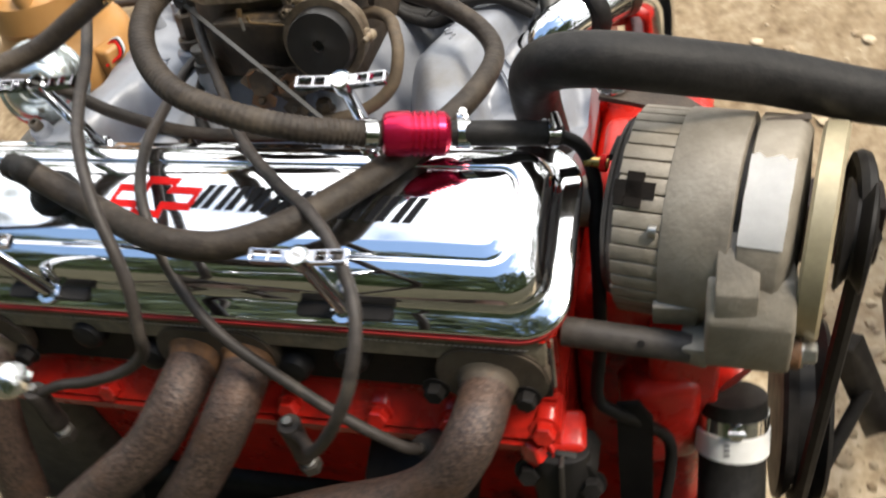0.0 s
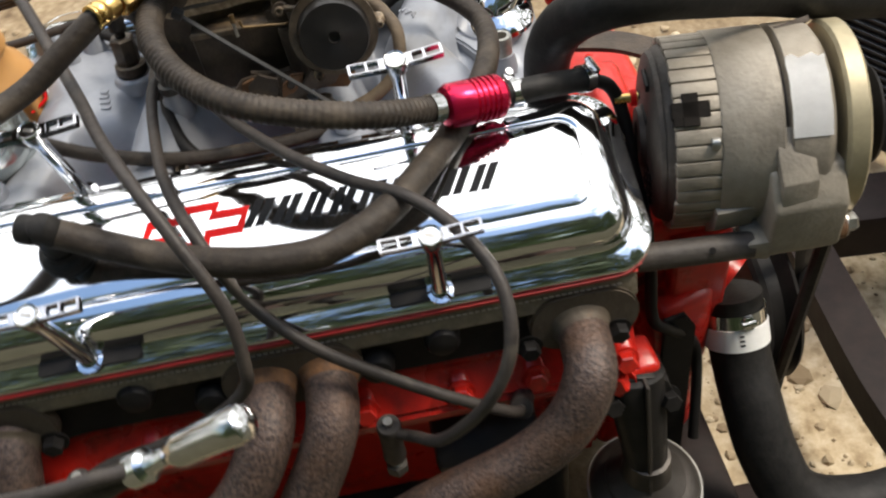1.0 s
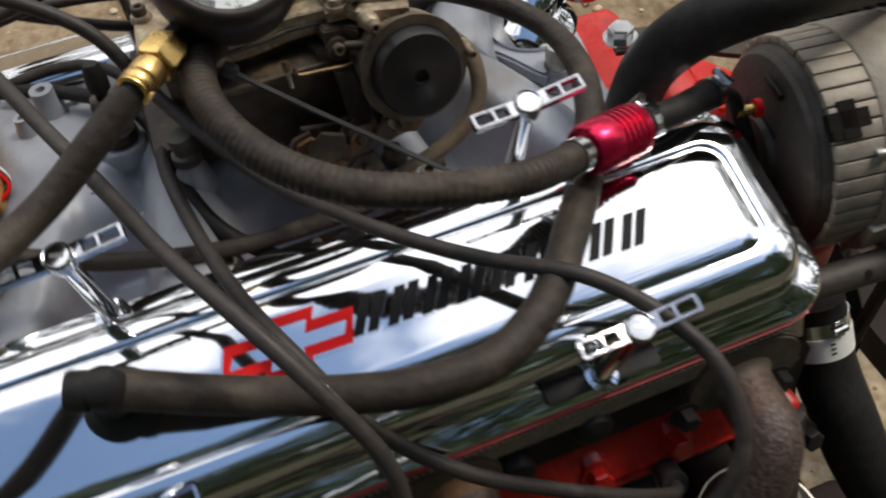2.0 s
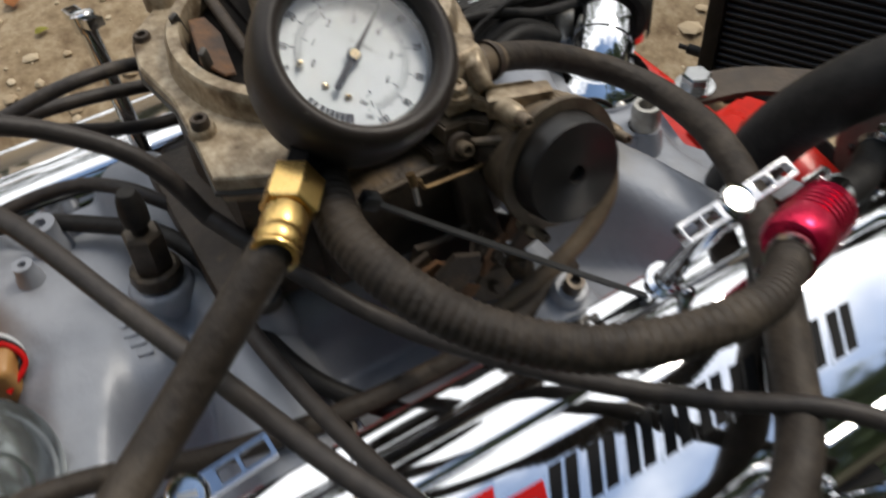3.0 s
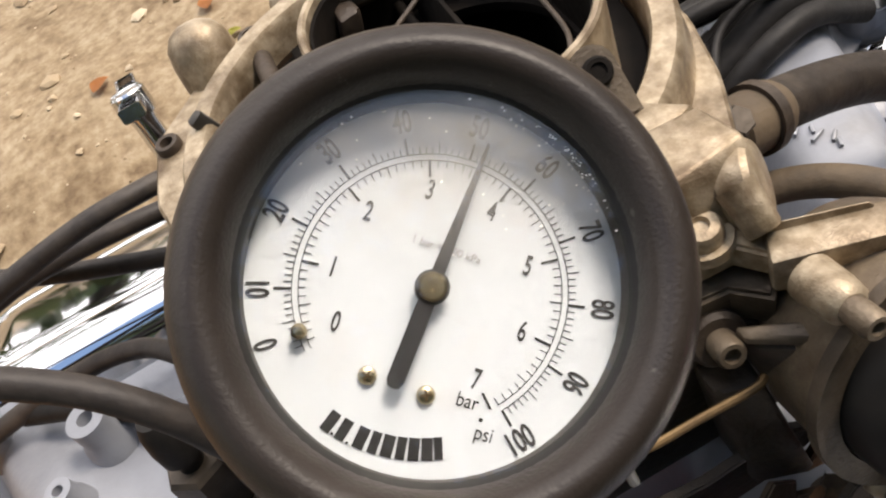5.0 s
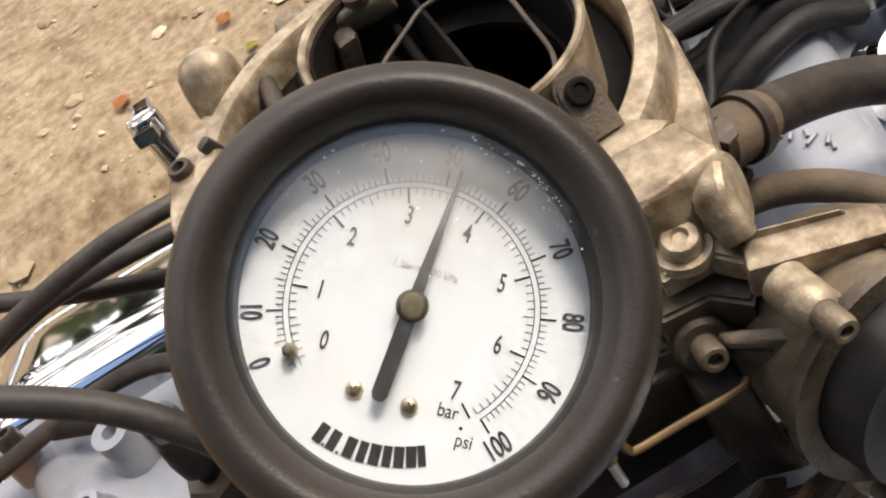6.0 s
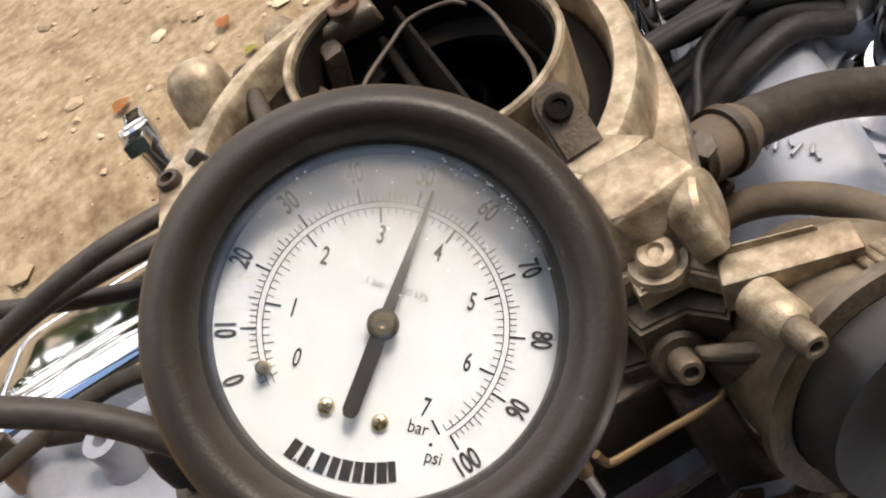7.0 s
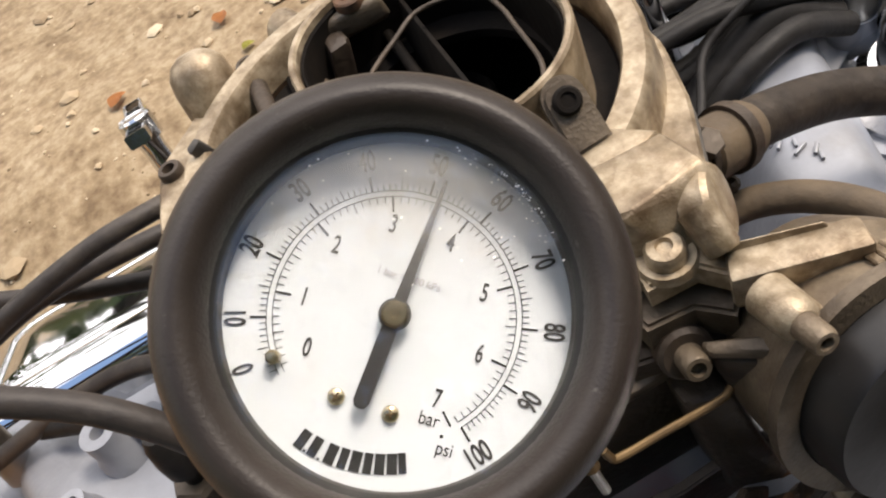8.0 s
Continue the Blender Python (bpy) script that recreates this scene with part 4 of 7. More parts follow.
def build_carburettor():
    c = thing("carburetor", "grimy tan four barrel carburetor with black choke cap", "carburetor")
    # throttle body and float bowl
    part("throttle_body", block((0.150, 0.112, 0.020), pose(0.005, 0.205, 0.556), 0.004), CARB_DARK, c)
    # cover plate with uneven outline
    out = [(-0.056, 0.146), (-0.030, 0.132), (0.006, 0.134), (0.022, 0.1375), (0.036, 0.1365), (0.056, 0.1335), (0.068, 0.140), (0.073, 0.155), (0.081, 0.172), (0.0875, 0.195), (0.0875, 0.236),
           (0.076, 0.268), (0.052, 0.288), (0.004, 0.292), (-0.026, 0.287), (-0.052, 0.262), (-0.057, 0.236), (-0.052, 0.205), (-0.053, 0.180)]
    bore = (0.0210, 0.2140)
    part("cover_plate", holed_plate(out, 0.0065, 0.6285, bore, 0.0566), CARB, c)
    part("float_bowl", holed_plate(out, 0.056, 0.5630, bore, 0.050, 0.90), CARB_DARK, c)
    part("cover_gasket", holed_plate(out, 0.0020, 0.6262, bore, 0.0564, 1.012, 0.0004), IRON, c, "dark paper gasket")
    part("bowl_flange", holed_plate(out, 0.0066, 0.6193, bore, 0.0562, 0.97), CARB, c)
    # air cleaner ring, open inside
    ctr = Vector((0.0210, 0.2140, 0.633))
    part("air_horn", turned([(0.0680, 0.0), (0.0670, 0.005), (0.0662, 0.0080), (0.0660, 0.0126), (0.0646, 0.0145), (0.0592, 0.0145), (0.0584, 0.0132), (0.0578, 0.006), (0.0572, -0.02)],
                            ctr, (0, 0, 1), 72), CARB, c, "pale cast air cleaner ring")
    part("throat", turned([(0.0574, 0.004), (0.0560, -0.012)], ctr, (0, 0, 1), 48), THROAT, c, "brown stained throat wall")
    # shallow floor, coloured black in place of the deep bore's shade
    part("throat_floor", turned([(0.0562, -0.011), (0.0550, -0.030), (0, -0.030)], ctr, (0, 0, 1), 48), BLACK_AND_SHADE, c, "throat floor with the bore's deep shade as black colour")
    # choke tower: oval wall round the front bores
    tower = Matrix.Translation((0.0335, 0.2150, 0.610))

    def wall(w, h, r, t, z0, z1, mat, name, label=""):
        bm = bmesh.new()
        loops = []
        for d, z in ((0, z0), (0, z1 - 0.0008), (0.0006, z1), (t - 0.0006, z1), (t, z1 - 0.0008), (t, z0)):
            loops.append([bm.verts.new(tower @ Vector((x, y, z))) for x, y in rounded(w - 2 * d, h - 2 * d, r - d, 10)])
        k_ = len(loops[0])
        for a, b in zip(loops, loops[1:] + loops[:1]):
            for k in range(k_):
                bm.faces.new((a[k], a[(k + 1) % k_], b[(k + 1) % k_], b[k]))
        bmesh.ops.recalc_face_normals(bm, faces=bm.faces)
        part(name, bm, mat, c, label)
    wall(0.0690, 0.0840, 0.0300, 0.0024, 0.006, 0.0505, CARB, "choke_tower", "cast oval choke tower wall")
    # added inner skin: colours the tower's inside as dark as its shade
    wall(0.0640, 0.0790, 0.0275, 0.0010, -0.004, 0.0480, BLACK_AND_SHADE, "tower_shade")
    part("horn_floor", holed_plate([(0.0210 + 0.0575 * math.cos(2 * math.pi * k / 48), 0.2140 + 0.0575 * math.sin(2 * math.pi * k / 48)) for k in range(48)], 0.003, 0.6330, (0.0335, 0.2150), 0.0300), BLACK_AND_SHADE, c)
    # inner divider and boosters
    part("divider", block((0.0035, 0.096, 0.026), pose(-0.002, 0.2160, 0.626), 0.001), BLACK_AND_SHADE, c)
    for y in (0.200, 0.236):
        part("booster", turned([(0.0105, 0), (0.0125, 0.004), (0.0125, 0.016), (0.0112, 0.018), (0.0095, 0.016), (0.0095, 0.0)], (0.038, y, 0.602), (0, 0, 1), 28), BLACK_AND_SHADE, c)
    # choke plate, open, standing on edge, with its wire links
    part("choke_plate", block((0.0016, 0.074, 0.036), pose(0.034, 0.2150, 0.632, 0, 12, 0), 0.0006), BLACK_AND_SHADE, c, "dark choke plate standing open")
    part("choke_shaft", tube([(0.030, 0.176, 0.640), (0.030, 0.255, 0.640)], 0.0018, 12), BLACK_AND_SHADE, c)
    part("choke_link", tube(spline([(0.0150, 0.2130, 0.6530), (0.0176, 0.2184, 0.6550), (0.0292, 0.2277, 0.6550), (0.0378, 0.2332, 0.6550), (0.0485, 0.2308, 0.6550), (0.0530, 0.2280, 0.6530)], 6), 0.0007, 10), CARB_DARK, c)
    part("choke_link", tube(spline([(0.0530, 0.2300, 0.6540), (0.0548, 0.2250, 0.6550), (0.0556, 0.2140, 0.6555), (0.0551, 0.2046, 0.6550), (0.0537, 0.1889, 0.6550), (0.0500, 0.1800, 0.6545)], 6), 0.0007, 10), CARB_DARK, c)
    part("rear_arm", hull([(0.004, 0.244, 0.620), (0.012, 0.247, 0.620), (0.004, 0.256, 0.620), (0.011, 0.258, 0.620), (0.012, 0.242, 0.652), (0.019, 0.243, 0.652), (0.012, 0.250, 0.653), (0.018, 0.251, 0.653)], 0.0012), CARB_DARK, c)
    part("rear_web", block((0.003, 0.024, 0.012), pose(0.008, 0.2360, 0.640, 0, 0, 20), 0.0008), CARB_MID, c)
    # rear air valve in rusty steel, two lugs
    m = Matrix.Translation((-0.0290, 0.2160, 0.6440)) @ pose(0, 0, 0, 4, 24, -8)
    part("air_valve", plate([(-0.005, -0.012), (0.004, -0.020), (0.009, -0.018), (0.009, 0.012), (0.004, 0.024), (-0.004, 0.020)], 0.0016, m, 0.0004), RUST_ORANGE, c, "rusty tilted air valve flap")
    part("air_valve_shaft", tube([(-0.014, 0.182, 0.642), (-0.012, 0.262, 0.642)], 0.0030, 12), CARB_DARK, c)
    for x, y, z, t_ in ((-0.0327, 0.2410, 0.6440, 20), (-0.0330, 0.2020, 0.6480, 35)):
        bm = block((0.0048, 0.0030, 0.016), pose(x, y, z, 10, -18, t_), 0.0012, 2)
        part("lug", bm, IRON, c)
    # vent tube boss, domes and nipples on the far side
    part("vent_dome", turned([(0.0100, -0.006), (0.0098, 0.006), (0.0085, 0.0085), (0.0086, 0.0100), (0.0102, 0.0120), (0.0104, 0.020), (0.0096, 0.0255), (0.0072, 0.0290), (0.0038, 0.0308), (0, 0.0312)], (-0.0285, 0.2780, 0.6200), (0.05, 0.36, 1), 30), CARB, c, "pale cast accelerator pump dome")
    part("vent_tube", turned([(0, -0.012), (0.0066, -0.012), (0.0066, 0.012), (0.0060, 0.0132), (0.0048, 0.0132), (0.0046, 0.006), (0, 0.006)], (0.0085, 0.2980, 0.6260), (-0.45, 0.85, 0.25), 24), CARB, c, "pale cast vent tube")
    part("far_lug", hull([(0.0120, 0.2500, 0.648), (0.0330, 0.2440, 0.650), (0.0150, 0.2600, 0.648), (0.0330, 0.2570, 0.650), (0.0130, 0.2500, 0.656), (0.0320, 0.2450, 0.658), (0.0160, 0.2590, 0.656), (0.0320, 0.2560, 0.658)], 0.0018, 3), CARB_MID, c)
    part("far_screw", cap_screw(bmesh.new(), (0.0245, 0.2515, 0.6565), (0, 0, 1), 0.0048, 0.003), RUST_ORANGE, c)
    for x, y, z in ((-0.0484, 0.1755, 0.635), (-0.0480, 0.2560, 0.6300), (-0.012, 0.276, 0.6355), (0.074, 0.258, 0.635)):
        part("screw_boss", turned([(0.0062, 0), (0.0058, 0.003), (0.0050, 0.004), (0, 0.004)], (x, y, z - 0.001), (0, 0, 1), 20), CARB, c)
        part("screw", cap_screw(bmesh.new(), (x, y, z + 0.003), (0, 0, 1), 0.0040, 0.0046), CARB_DARK, c, "recessed screw head")
    # pivot bracket between tower and ring: arched strap with a dark bolt
    m = axis_frame((0.0508, 0.1710, 0.6530), (0.02, -0.72, 0.69))
    arch = [(-0.0052, -0.010), (0.0052, -0.010)] + [(0.0052 * math.cos(radians(a)), 0.0030 + 0.0052 * math.sin(radians(a))) for a in range(0, 181, 20)]
    part("pivot_bracket", plate(arch, 0.0040, m, 0.0009, 2), CARB_MID, c, "arched cast pivot bracket")
    part("pivot_bolt", lathe(bmesh.new(), [(0.0034, 0.003), (0.0034, 0.0052), (0.0028, 0.0060), (0.0019, 0.0060), (0.0017, 0.0054), (0, 0.0054)], m @ Matrix.Translation((0, 0.0020, 0)), 22), BLACK_AND_SHADE, c, "dark round pivot bolt")
    # shoulder that runs from the ring down to the cover's corner
    top = [(0.0450, 0.1395, 0.6495), (0.0460, 0.1550, 0.6500), (0.0635, 0.1535, 0.6502), (0.0660, 0.1412, 0.6500), (0.0655, 0.1380, 0.6470), (0.0460, 0.1375, 0.6470)]
    low = [(0.0420, 0.1385, 0.6340), (0.0405, 0.1580, 0.6340), (0.0690, 0.1600, 0.6340), (0.0665, 0.1315, 0.6340), (0.0570, 0.1320, 0.6340)]
    part("inlet_block", hull(top + low, 0.0014, 3), CARB, c, "worn cast shoulder of the air horn")
    part("ring_web", hull([(0.0440, 0.1620, 0.6478), (0.0560, 0.1660, 0.6478), (0.0640, 0.1560, 0.6490), (0.0520, 0.1510, 0.6490), (0.0400, 0.1600, 0.6340), (0.0600, 0.1680, 0.6340), (0.0720, 0.1560, 0.6340), (0.0500, 0.1480, 0.6340)], 0.0012), CARB, c)
    part("inlet_lobe", turned([(0, -0.005), (0.0088, -0.005), (0.0092, -0.003), (0.0092, 0.0008), (0.0082, 0.0020), (0.0060, 0.0024), (0, 0.0026)], (0.0645, 0.1375, 0.6400), (0.80, -0.50, 0.30), 30), CARB, c)
    part("inlet_boss", turned([(0.0043, -0.004), (0.0040, 0.0), (0.0038, 0.0060), (0.0032, 0.0068), (0.0027, 0.0068), (0.0025, 0.005), (0.0, 0.005)], (0.0592, 0.1316, 0.6432), (0.05, -0.76, -0.60), 24), CARB, c)
    part("inlet_bore", turned([(0, 0), (0.0025, 0), (0.0025, 0.0006), (0, 0.0006)], Vector((0.0592, 0.1316, 0.6432)) + Vector((0.05, -0.76, -0.60)).normalized() * 0.0056, (0.05, -0.76, -0.60), 20), BLACK_AND_SHADE, c)
    # stepped ears of cover, gasket and bowl at the near corner
    ear = [(0.0440, 0.1400), (0.0425, 0.1300), (0.0535, 0.1292), (0.0590, 0.1215), (0.0640, 0.1280), (0.0665, 0.1420), (0.0520, 0.1480)]
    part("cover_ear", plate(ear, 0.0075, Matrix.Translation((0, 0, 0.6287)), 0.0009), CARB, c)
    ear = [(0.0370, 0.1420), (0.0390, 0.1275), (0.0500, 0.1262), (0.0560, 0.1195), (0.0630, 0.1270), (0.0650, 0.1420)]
    # each lower ear is a darker brown, with shade below the cover painted in
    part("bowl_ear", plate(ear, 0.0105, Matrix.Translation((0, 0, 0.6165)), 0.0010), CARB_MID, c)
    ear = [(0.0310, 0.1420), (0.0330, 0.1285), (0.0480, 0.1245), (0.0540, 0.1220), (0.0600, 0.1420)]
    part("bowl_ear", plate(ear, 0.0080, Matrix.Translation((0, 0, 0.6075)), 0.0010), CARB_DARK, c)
    part("cover_screw_boss", turned([(0.0068, -0.001), (0.0064, 0.0014), (0, 0.0014)], (0.0500, 0.1340, 0.6362), (0, 0, 1), 24), CARB, c)
    part("cover_screw", turned([(0.0047, 0), (0.0045, 0.0030), (0.0038, 0.0040), (0.0020, 0.0043), (0.0016, 0.0030), (0, 0.0030)], (0.0500, 0.1338, 0.6376), (-0.03, -0.08, 1), 24), CARB, c, "dull star recess screw")
    part("nipple", tube([(0.056, 0.164, 0.624), (0.071, 0.1690, 0.6190), (0.082, 0.1727, 0.6128)], 0.0058, 18), CARB_MID, c)
    part("union_nut", turned([(0, 0), (0.0078, 0), (0.0084, 0.001), (0.0084, 0.007), (0.0078, 0.008), (0, 0.008)], (0.0640, 0.1668, 0.6212), (0.91, 0.28, -0.34), 6), CARB_MID, c, "brown stained union nut")
    part("union_screw", bolt(bmesh.new(), (0.0800, 0.1685, 0.6205), (0.20, -0.55, 0.80), 0.0042, 0.0048, False), GRIMY_STEEL, c)
    # choke housing and cap
    ax = Vector((0.02, -0.92, 0.22)).normalized()
    f0 = Vector((0.078, 0.0868, 0.6114))
    part("choke_housing", turned([(0, -0.050), (0.016, -0.050), (0.021, -0.046), (0.0262, -0.034), (0.0275, -0.030), (0.0278, -0.0135), (0.024, -0.0135)], f0, ax, 48), CHOKE_CAST, c, "brown stained cast choke housing")
    cap = part("choke_cap", turned([(0.0250, -0.030), (0.0250, -0.019), (0.0246, -0.017), (0.0236, -0.002), (0.0226, 0.0), (0.0068, 0.0), (0.0056, 0.0008), (0.0040, 0.0008), (0.0035, -0.002), (0, -0.002)], f0, ax, 56), CHOKE_CAP, c,
               "round black plastic choke cap")
    part("retainer", turned([(0.0246, -0.0138), (0.0298, -0.0138), (0.0298, -0.0105), (0.0246, -0.0105)], f0, ax, 56, True), CARB_MID, c)
    fm = axis_frame(f0, ax)
    for a, reach in ((119, 0.0350), (239, 0.0320), (1, 0.0315)):
        ray = Vector((math.cos(radians(a)), math.sin(radians(a)), 0))
        p = fm @ (ray * reach + Vector((0, 0, -0.0125)))
        k = 0.84 if reach > 0.034 else 0.66
        part("choke_screw_boss", turned([(0.0060 * k, -0.009), (0.0058 * k, -0.002), (0.0052 * k, 0.0010), (0.0038 * k, 0.0022), (0, 0.0024)], p, ax, 22), CARB, c)
        part("boss_web", block((0.011, 0.0085, 0.012), fm @ Matrix.Translation(ray * (reach - 0.007) + Vector((0, 0, -0.0200))) @ pose(0, 0, 0, 0, 0, a), 0.002, 2), CARB, c)
        part("choke_screw", turned([(0.0036 * k, 0), (0.0036 * k, 0.0065), (0.0030 * k, 0.0078), (0.0018 * k, 0.0078), (0.0016 * k, 0.0045), (0, 0.0045)], p + ax * 0.001, ax, 20), CHOKE_CAST, c)
    for k in range(5):
        part("index_rib", block((0.0012, 0.0022, 0.0060), fm @ pose(0, 0, 0, 0, 0, 62 + 5 * k) @ Matrix.Translation((0.0284, 0, -0.0180)), 0.0004, 1), CARB, c)
    # arm from the bowl to the choke housing, with a thin fin along its top
    part("choke_arm", hull([(0.0600, 0.1280, 0.6380), (0.0560, 0.1200, 0.6380), (0.0600, 0.1280, 0.6260), (0.0560, 0.1200, 0.6280), (0.0850, 0.1185, 0.6380), (0.0830, 0.1105, 0.6380), (0.0850, 0.1185, 0.6200), (0.0830, 0.1105, 0.6200)], 0.0012, 2), CARB, c)
    part("arm_fin", hull([(0.0600, 0.1275, 0.6375), (0.0600, 0.1262, 0.6375), (0.0790, 0.1205, 0.6375), (0.0790, 0.1192, 0.6375), (0.0600, 0.1270, 0.6402), (0.0780, 0.1200, 0.6398)], 0.0003, 1), CARB, c)
    part("choke_bracket", hull([(0.0480, 0.1160, 0.6200), (0.0600, 0.1050, 0.6220), (0.0480, 0.1230, 0.6190), (0.0620, 0.1140, 0.6220), (0.0500, 0.1160, 0.6040), (0.0600, 0.1050, 0.6020), (0.0500, 0.1230, 0.6040), (0.0620, 0.1140, 0.6020)], 0.0012, 2), CARB_DARK, c)
    part("bracket_cap", hull([(0.0470, 0.1170, 0.6205), (0.0600, 0.1060, 0.6225), (0.0470, 0.1215, 0.6195), (0.0610, 0.1120, 0.6225), (0.0475, 0.1175, 0.6230), (0.0600, 0.1065, 0.6250), (0.0475, 0.1210, 0.6225), (0.0610, 0.1115, 0.6250)], 0.0006, 1), CARB_MID, c)
    d = Vector((-0.10, -0.85, 0.42)).normalized()
    end = Vector((0.0437, 0.1166, 0.6202))
    part("bracket_lobe", turned([(0, -0.004), (0.0066, -0.004), (0.0066, 0.001), (0.0056, 0.0022), (0, 0.0024)], end - d * 0.0085, d, 24), CARB_DARK, c)
    part("bracket_screw", turned([(0.0034, -0.0066), (0.0034, -0.0010), (0.0028, 0.0), (0.0018, 0.0), (0.0016, -0.0022), (0, -0.0022)], end, d, 18), CARB_MID, c)
    # bowl front and leg: grimy brown, darkened further for their shaded side
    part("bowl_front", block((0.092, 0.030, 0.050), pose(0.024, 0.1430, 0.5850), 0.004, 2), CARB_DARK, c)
    part("choke_leg", hull([(0.0390, 0.1180, 0.606), (0.0490, 0.1150, 0.606), (0.0390, 0.1280, 0.606), (0.0500, 0.1280, 0.606), (0.0420, 0.1120, 0.566), (0.0560, 0.1070, 0.566), (0.0420, 0.1280, 0.566), (0.0580, 0.1280, 0.566)], 0.0015, 2), CARB_DARK, c, "dark brown leg below the choke")
    part("bowl_ledge", block((0.088, 0.004, 0.0045), pose(0.022, 0.1285, 0.6065, 6, 0, 0), 0.0012, 2), CARB_MID, c)
    # linkage rods
    part("choke_rod", tube(spline([(0.0480, 0.1130, 0.6130), (0.0444, 0.1115, 0.6137), (0.0316, 0.1110, 0.6155), (0.0200, 0.1104, 0.6172), (0.0180, 0.1108, 0.6185), (0.0172, 0.1115, 0.6220)], 6), 0.0010, 10), LINK, c, "thin bent linkage rod")
    part("idle_screw", tube([(0.0132, 0.1110, 0.6280), (0.0133, 0.1090, 0.6225)], 0.0019, 12), LINK, c)
    part("idle_screw_tip", tube([(0.0133, 0.1090, 0.6225), (0.0137, 0.1078, 0.6130)], 0.0012, 10), STEEL, c)
    # throttle levers and brackets at the base, near side
    part("throttle_lever", plate([(-0.03, -0.012), (-0.012, -0.018), (0.016, -0.012), (0.03, 0.002), (0.018, 0.014), (-0.004, 0.010), (-0.022, 0.014)], 0.003, Matrix.Translation((0.035, 0.118, 0.566)) @ pose(0, 0, 0, 96, 0, 0), 0.0006), CARB_DARK, c)
    part("fast_idle_cam", plate([(-0.014, -0.014), (0.010, -0.016), (0.016, -0.004), (0.010, 0.012), (-0.010, 0.012)], 0.003, Matrix.Translation((0.070, 0.112, 0.572)) @ pose(0, 0, 0, 96, 8, 0), 0.0006), RUST_ORANGE, c)
    part("mount_bolt", bolt(bmesh.new(), (0.060, 0.104, 0.546), (0, 0, 1), 0.006, 0.008), CARB_DARK, c)
    rng = random.Random(21)
    for k in range(11):
        x, y, z = rng.uniform(0.004, 0.078), rng.uniform(0.094, 0.112), rng.uniform(0.553, 0.578)
        w, h = rng.uniform(0.008, 0.016), rng.uniform(0.006, 0.011)
        out2 = [(-w, -h * 0.5), (-w * 0.3, -h), (w * 0.6, -h * 0.8), (w, 0.1 * h), (w * 0.4, h), (-w * 0.5, h * 0.7)]
        part("linkage_plate", plate(out2, 0.0022, Matrix.Translation((x, y, z)) @ pose(0, 0, 0, rng.uniform(60, 105), rng.uniform(-30, 30), rng.uniform(-25, 25)), 0.0005), CARB_DARK if k % 3 else RUST_ORANGE, c)
        if k % 2:
            part("linkage_pin", turned([(0, 0), (0.0030, 0), (0.0030, 0.002), (0.0022, 0.004), (0, 0.004)], (x, y - 0.003, z), (0.1, -0.8, 0.6), 14), CARB_DARK, c)
    return c


build_carburettor()


# ---------------------------------------------------------------- pressure gauge
GN = Vector((0.1045, -0.5948, 0.7970)).normalized()
GX = Vector((0.9838, 0.1793, 0.0048)).normalized()
GY = GN.cross(GX).normalized()
HUB = Vector((-0.0017, 0.1146, 0.6882)) + GN * 0.0015
GM = Matrix((GX, GY, GN)).transposed().to_4x4()
GM.translation = HUB


def dial_angle(psi):
    return radians(168.0 - 2.662 * psi)


def text_mesh(body, size, m, mat, parent, name="numeral", squeeze=0.72, bold=0.0):
    cu = bpy.data.curves.new("lettering", "FONT")
    cu.body, cu.size, cu.align_x, cu.align_y = body, size, "CENTER", "CENTER"
    cu.extrude, cu.offset = 0.00004, bold
    tmp = bpy.data.objects.new("lettering", cu)
    scene.collection.objects.link(tmp)
    bpy.context.view_layer.update()
    me = bpy.data.meshes.new_from_object(tmp.evaluated_get(bpy.context.evaluated_depsgraph_get()))
    bpy.data.objects.remove(tmp)
    bpy.data.curves.remove(cu)
    me.transform(m @ Matrix.Diagonal((squeeze, 1, 1, 1)))
    me.materials.clear()
    me.materials.append(mat)
    ob = new(name, me)
    ob.parent = parent
    return ob


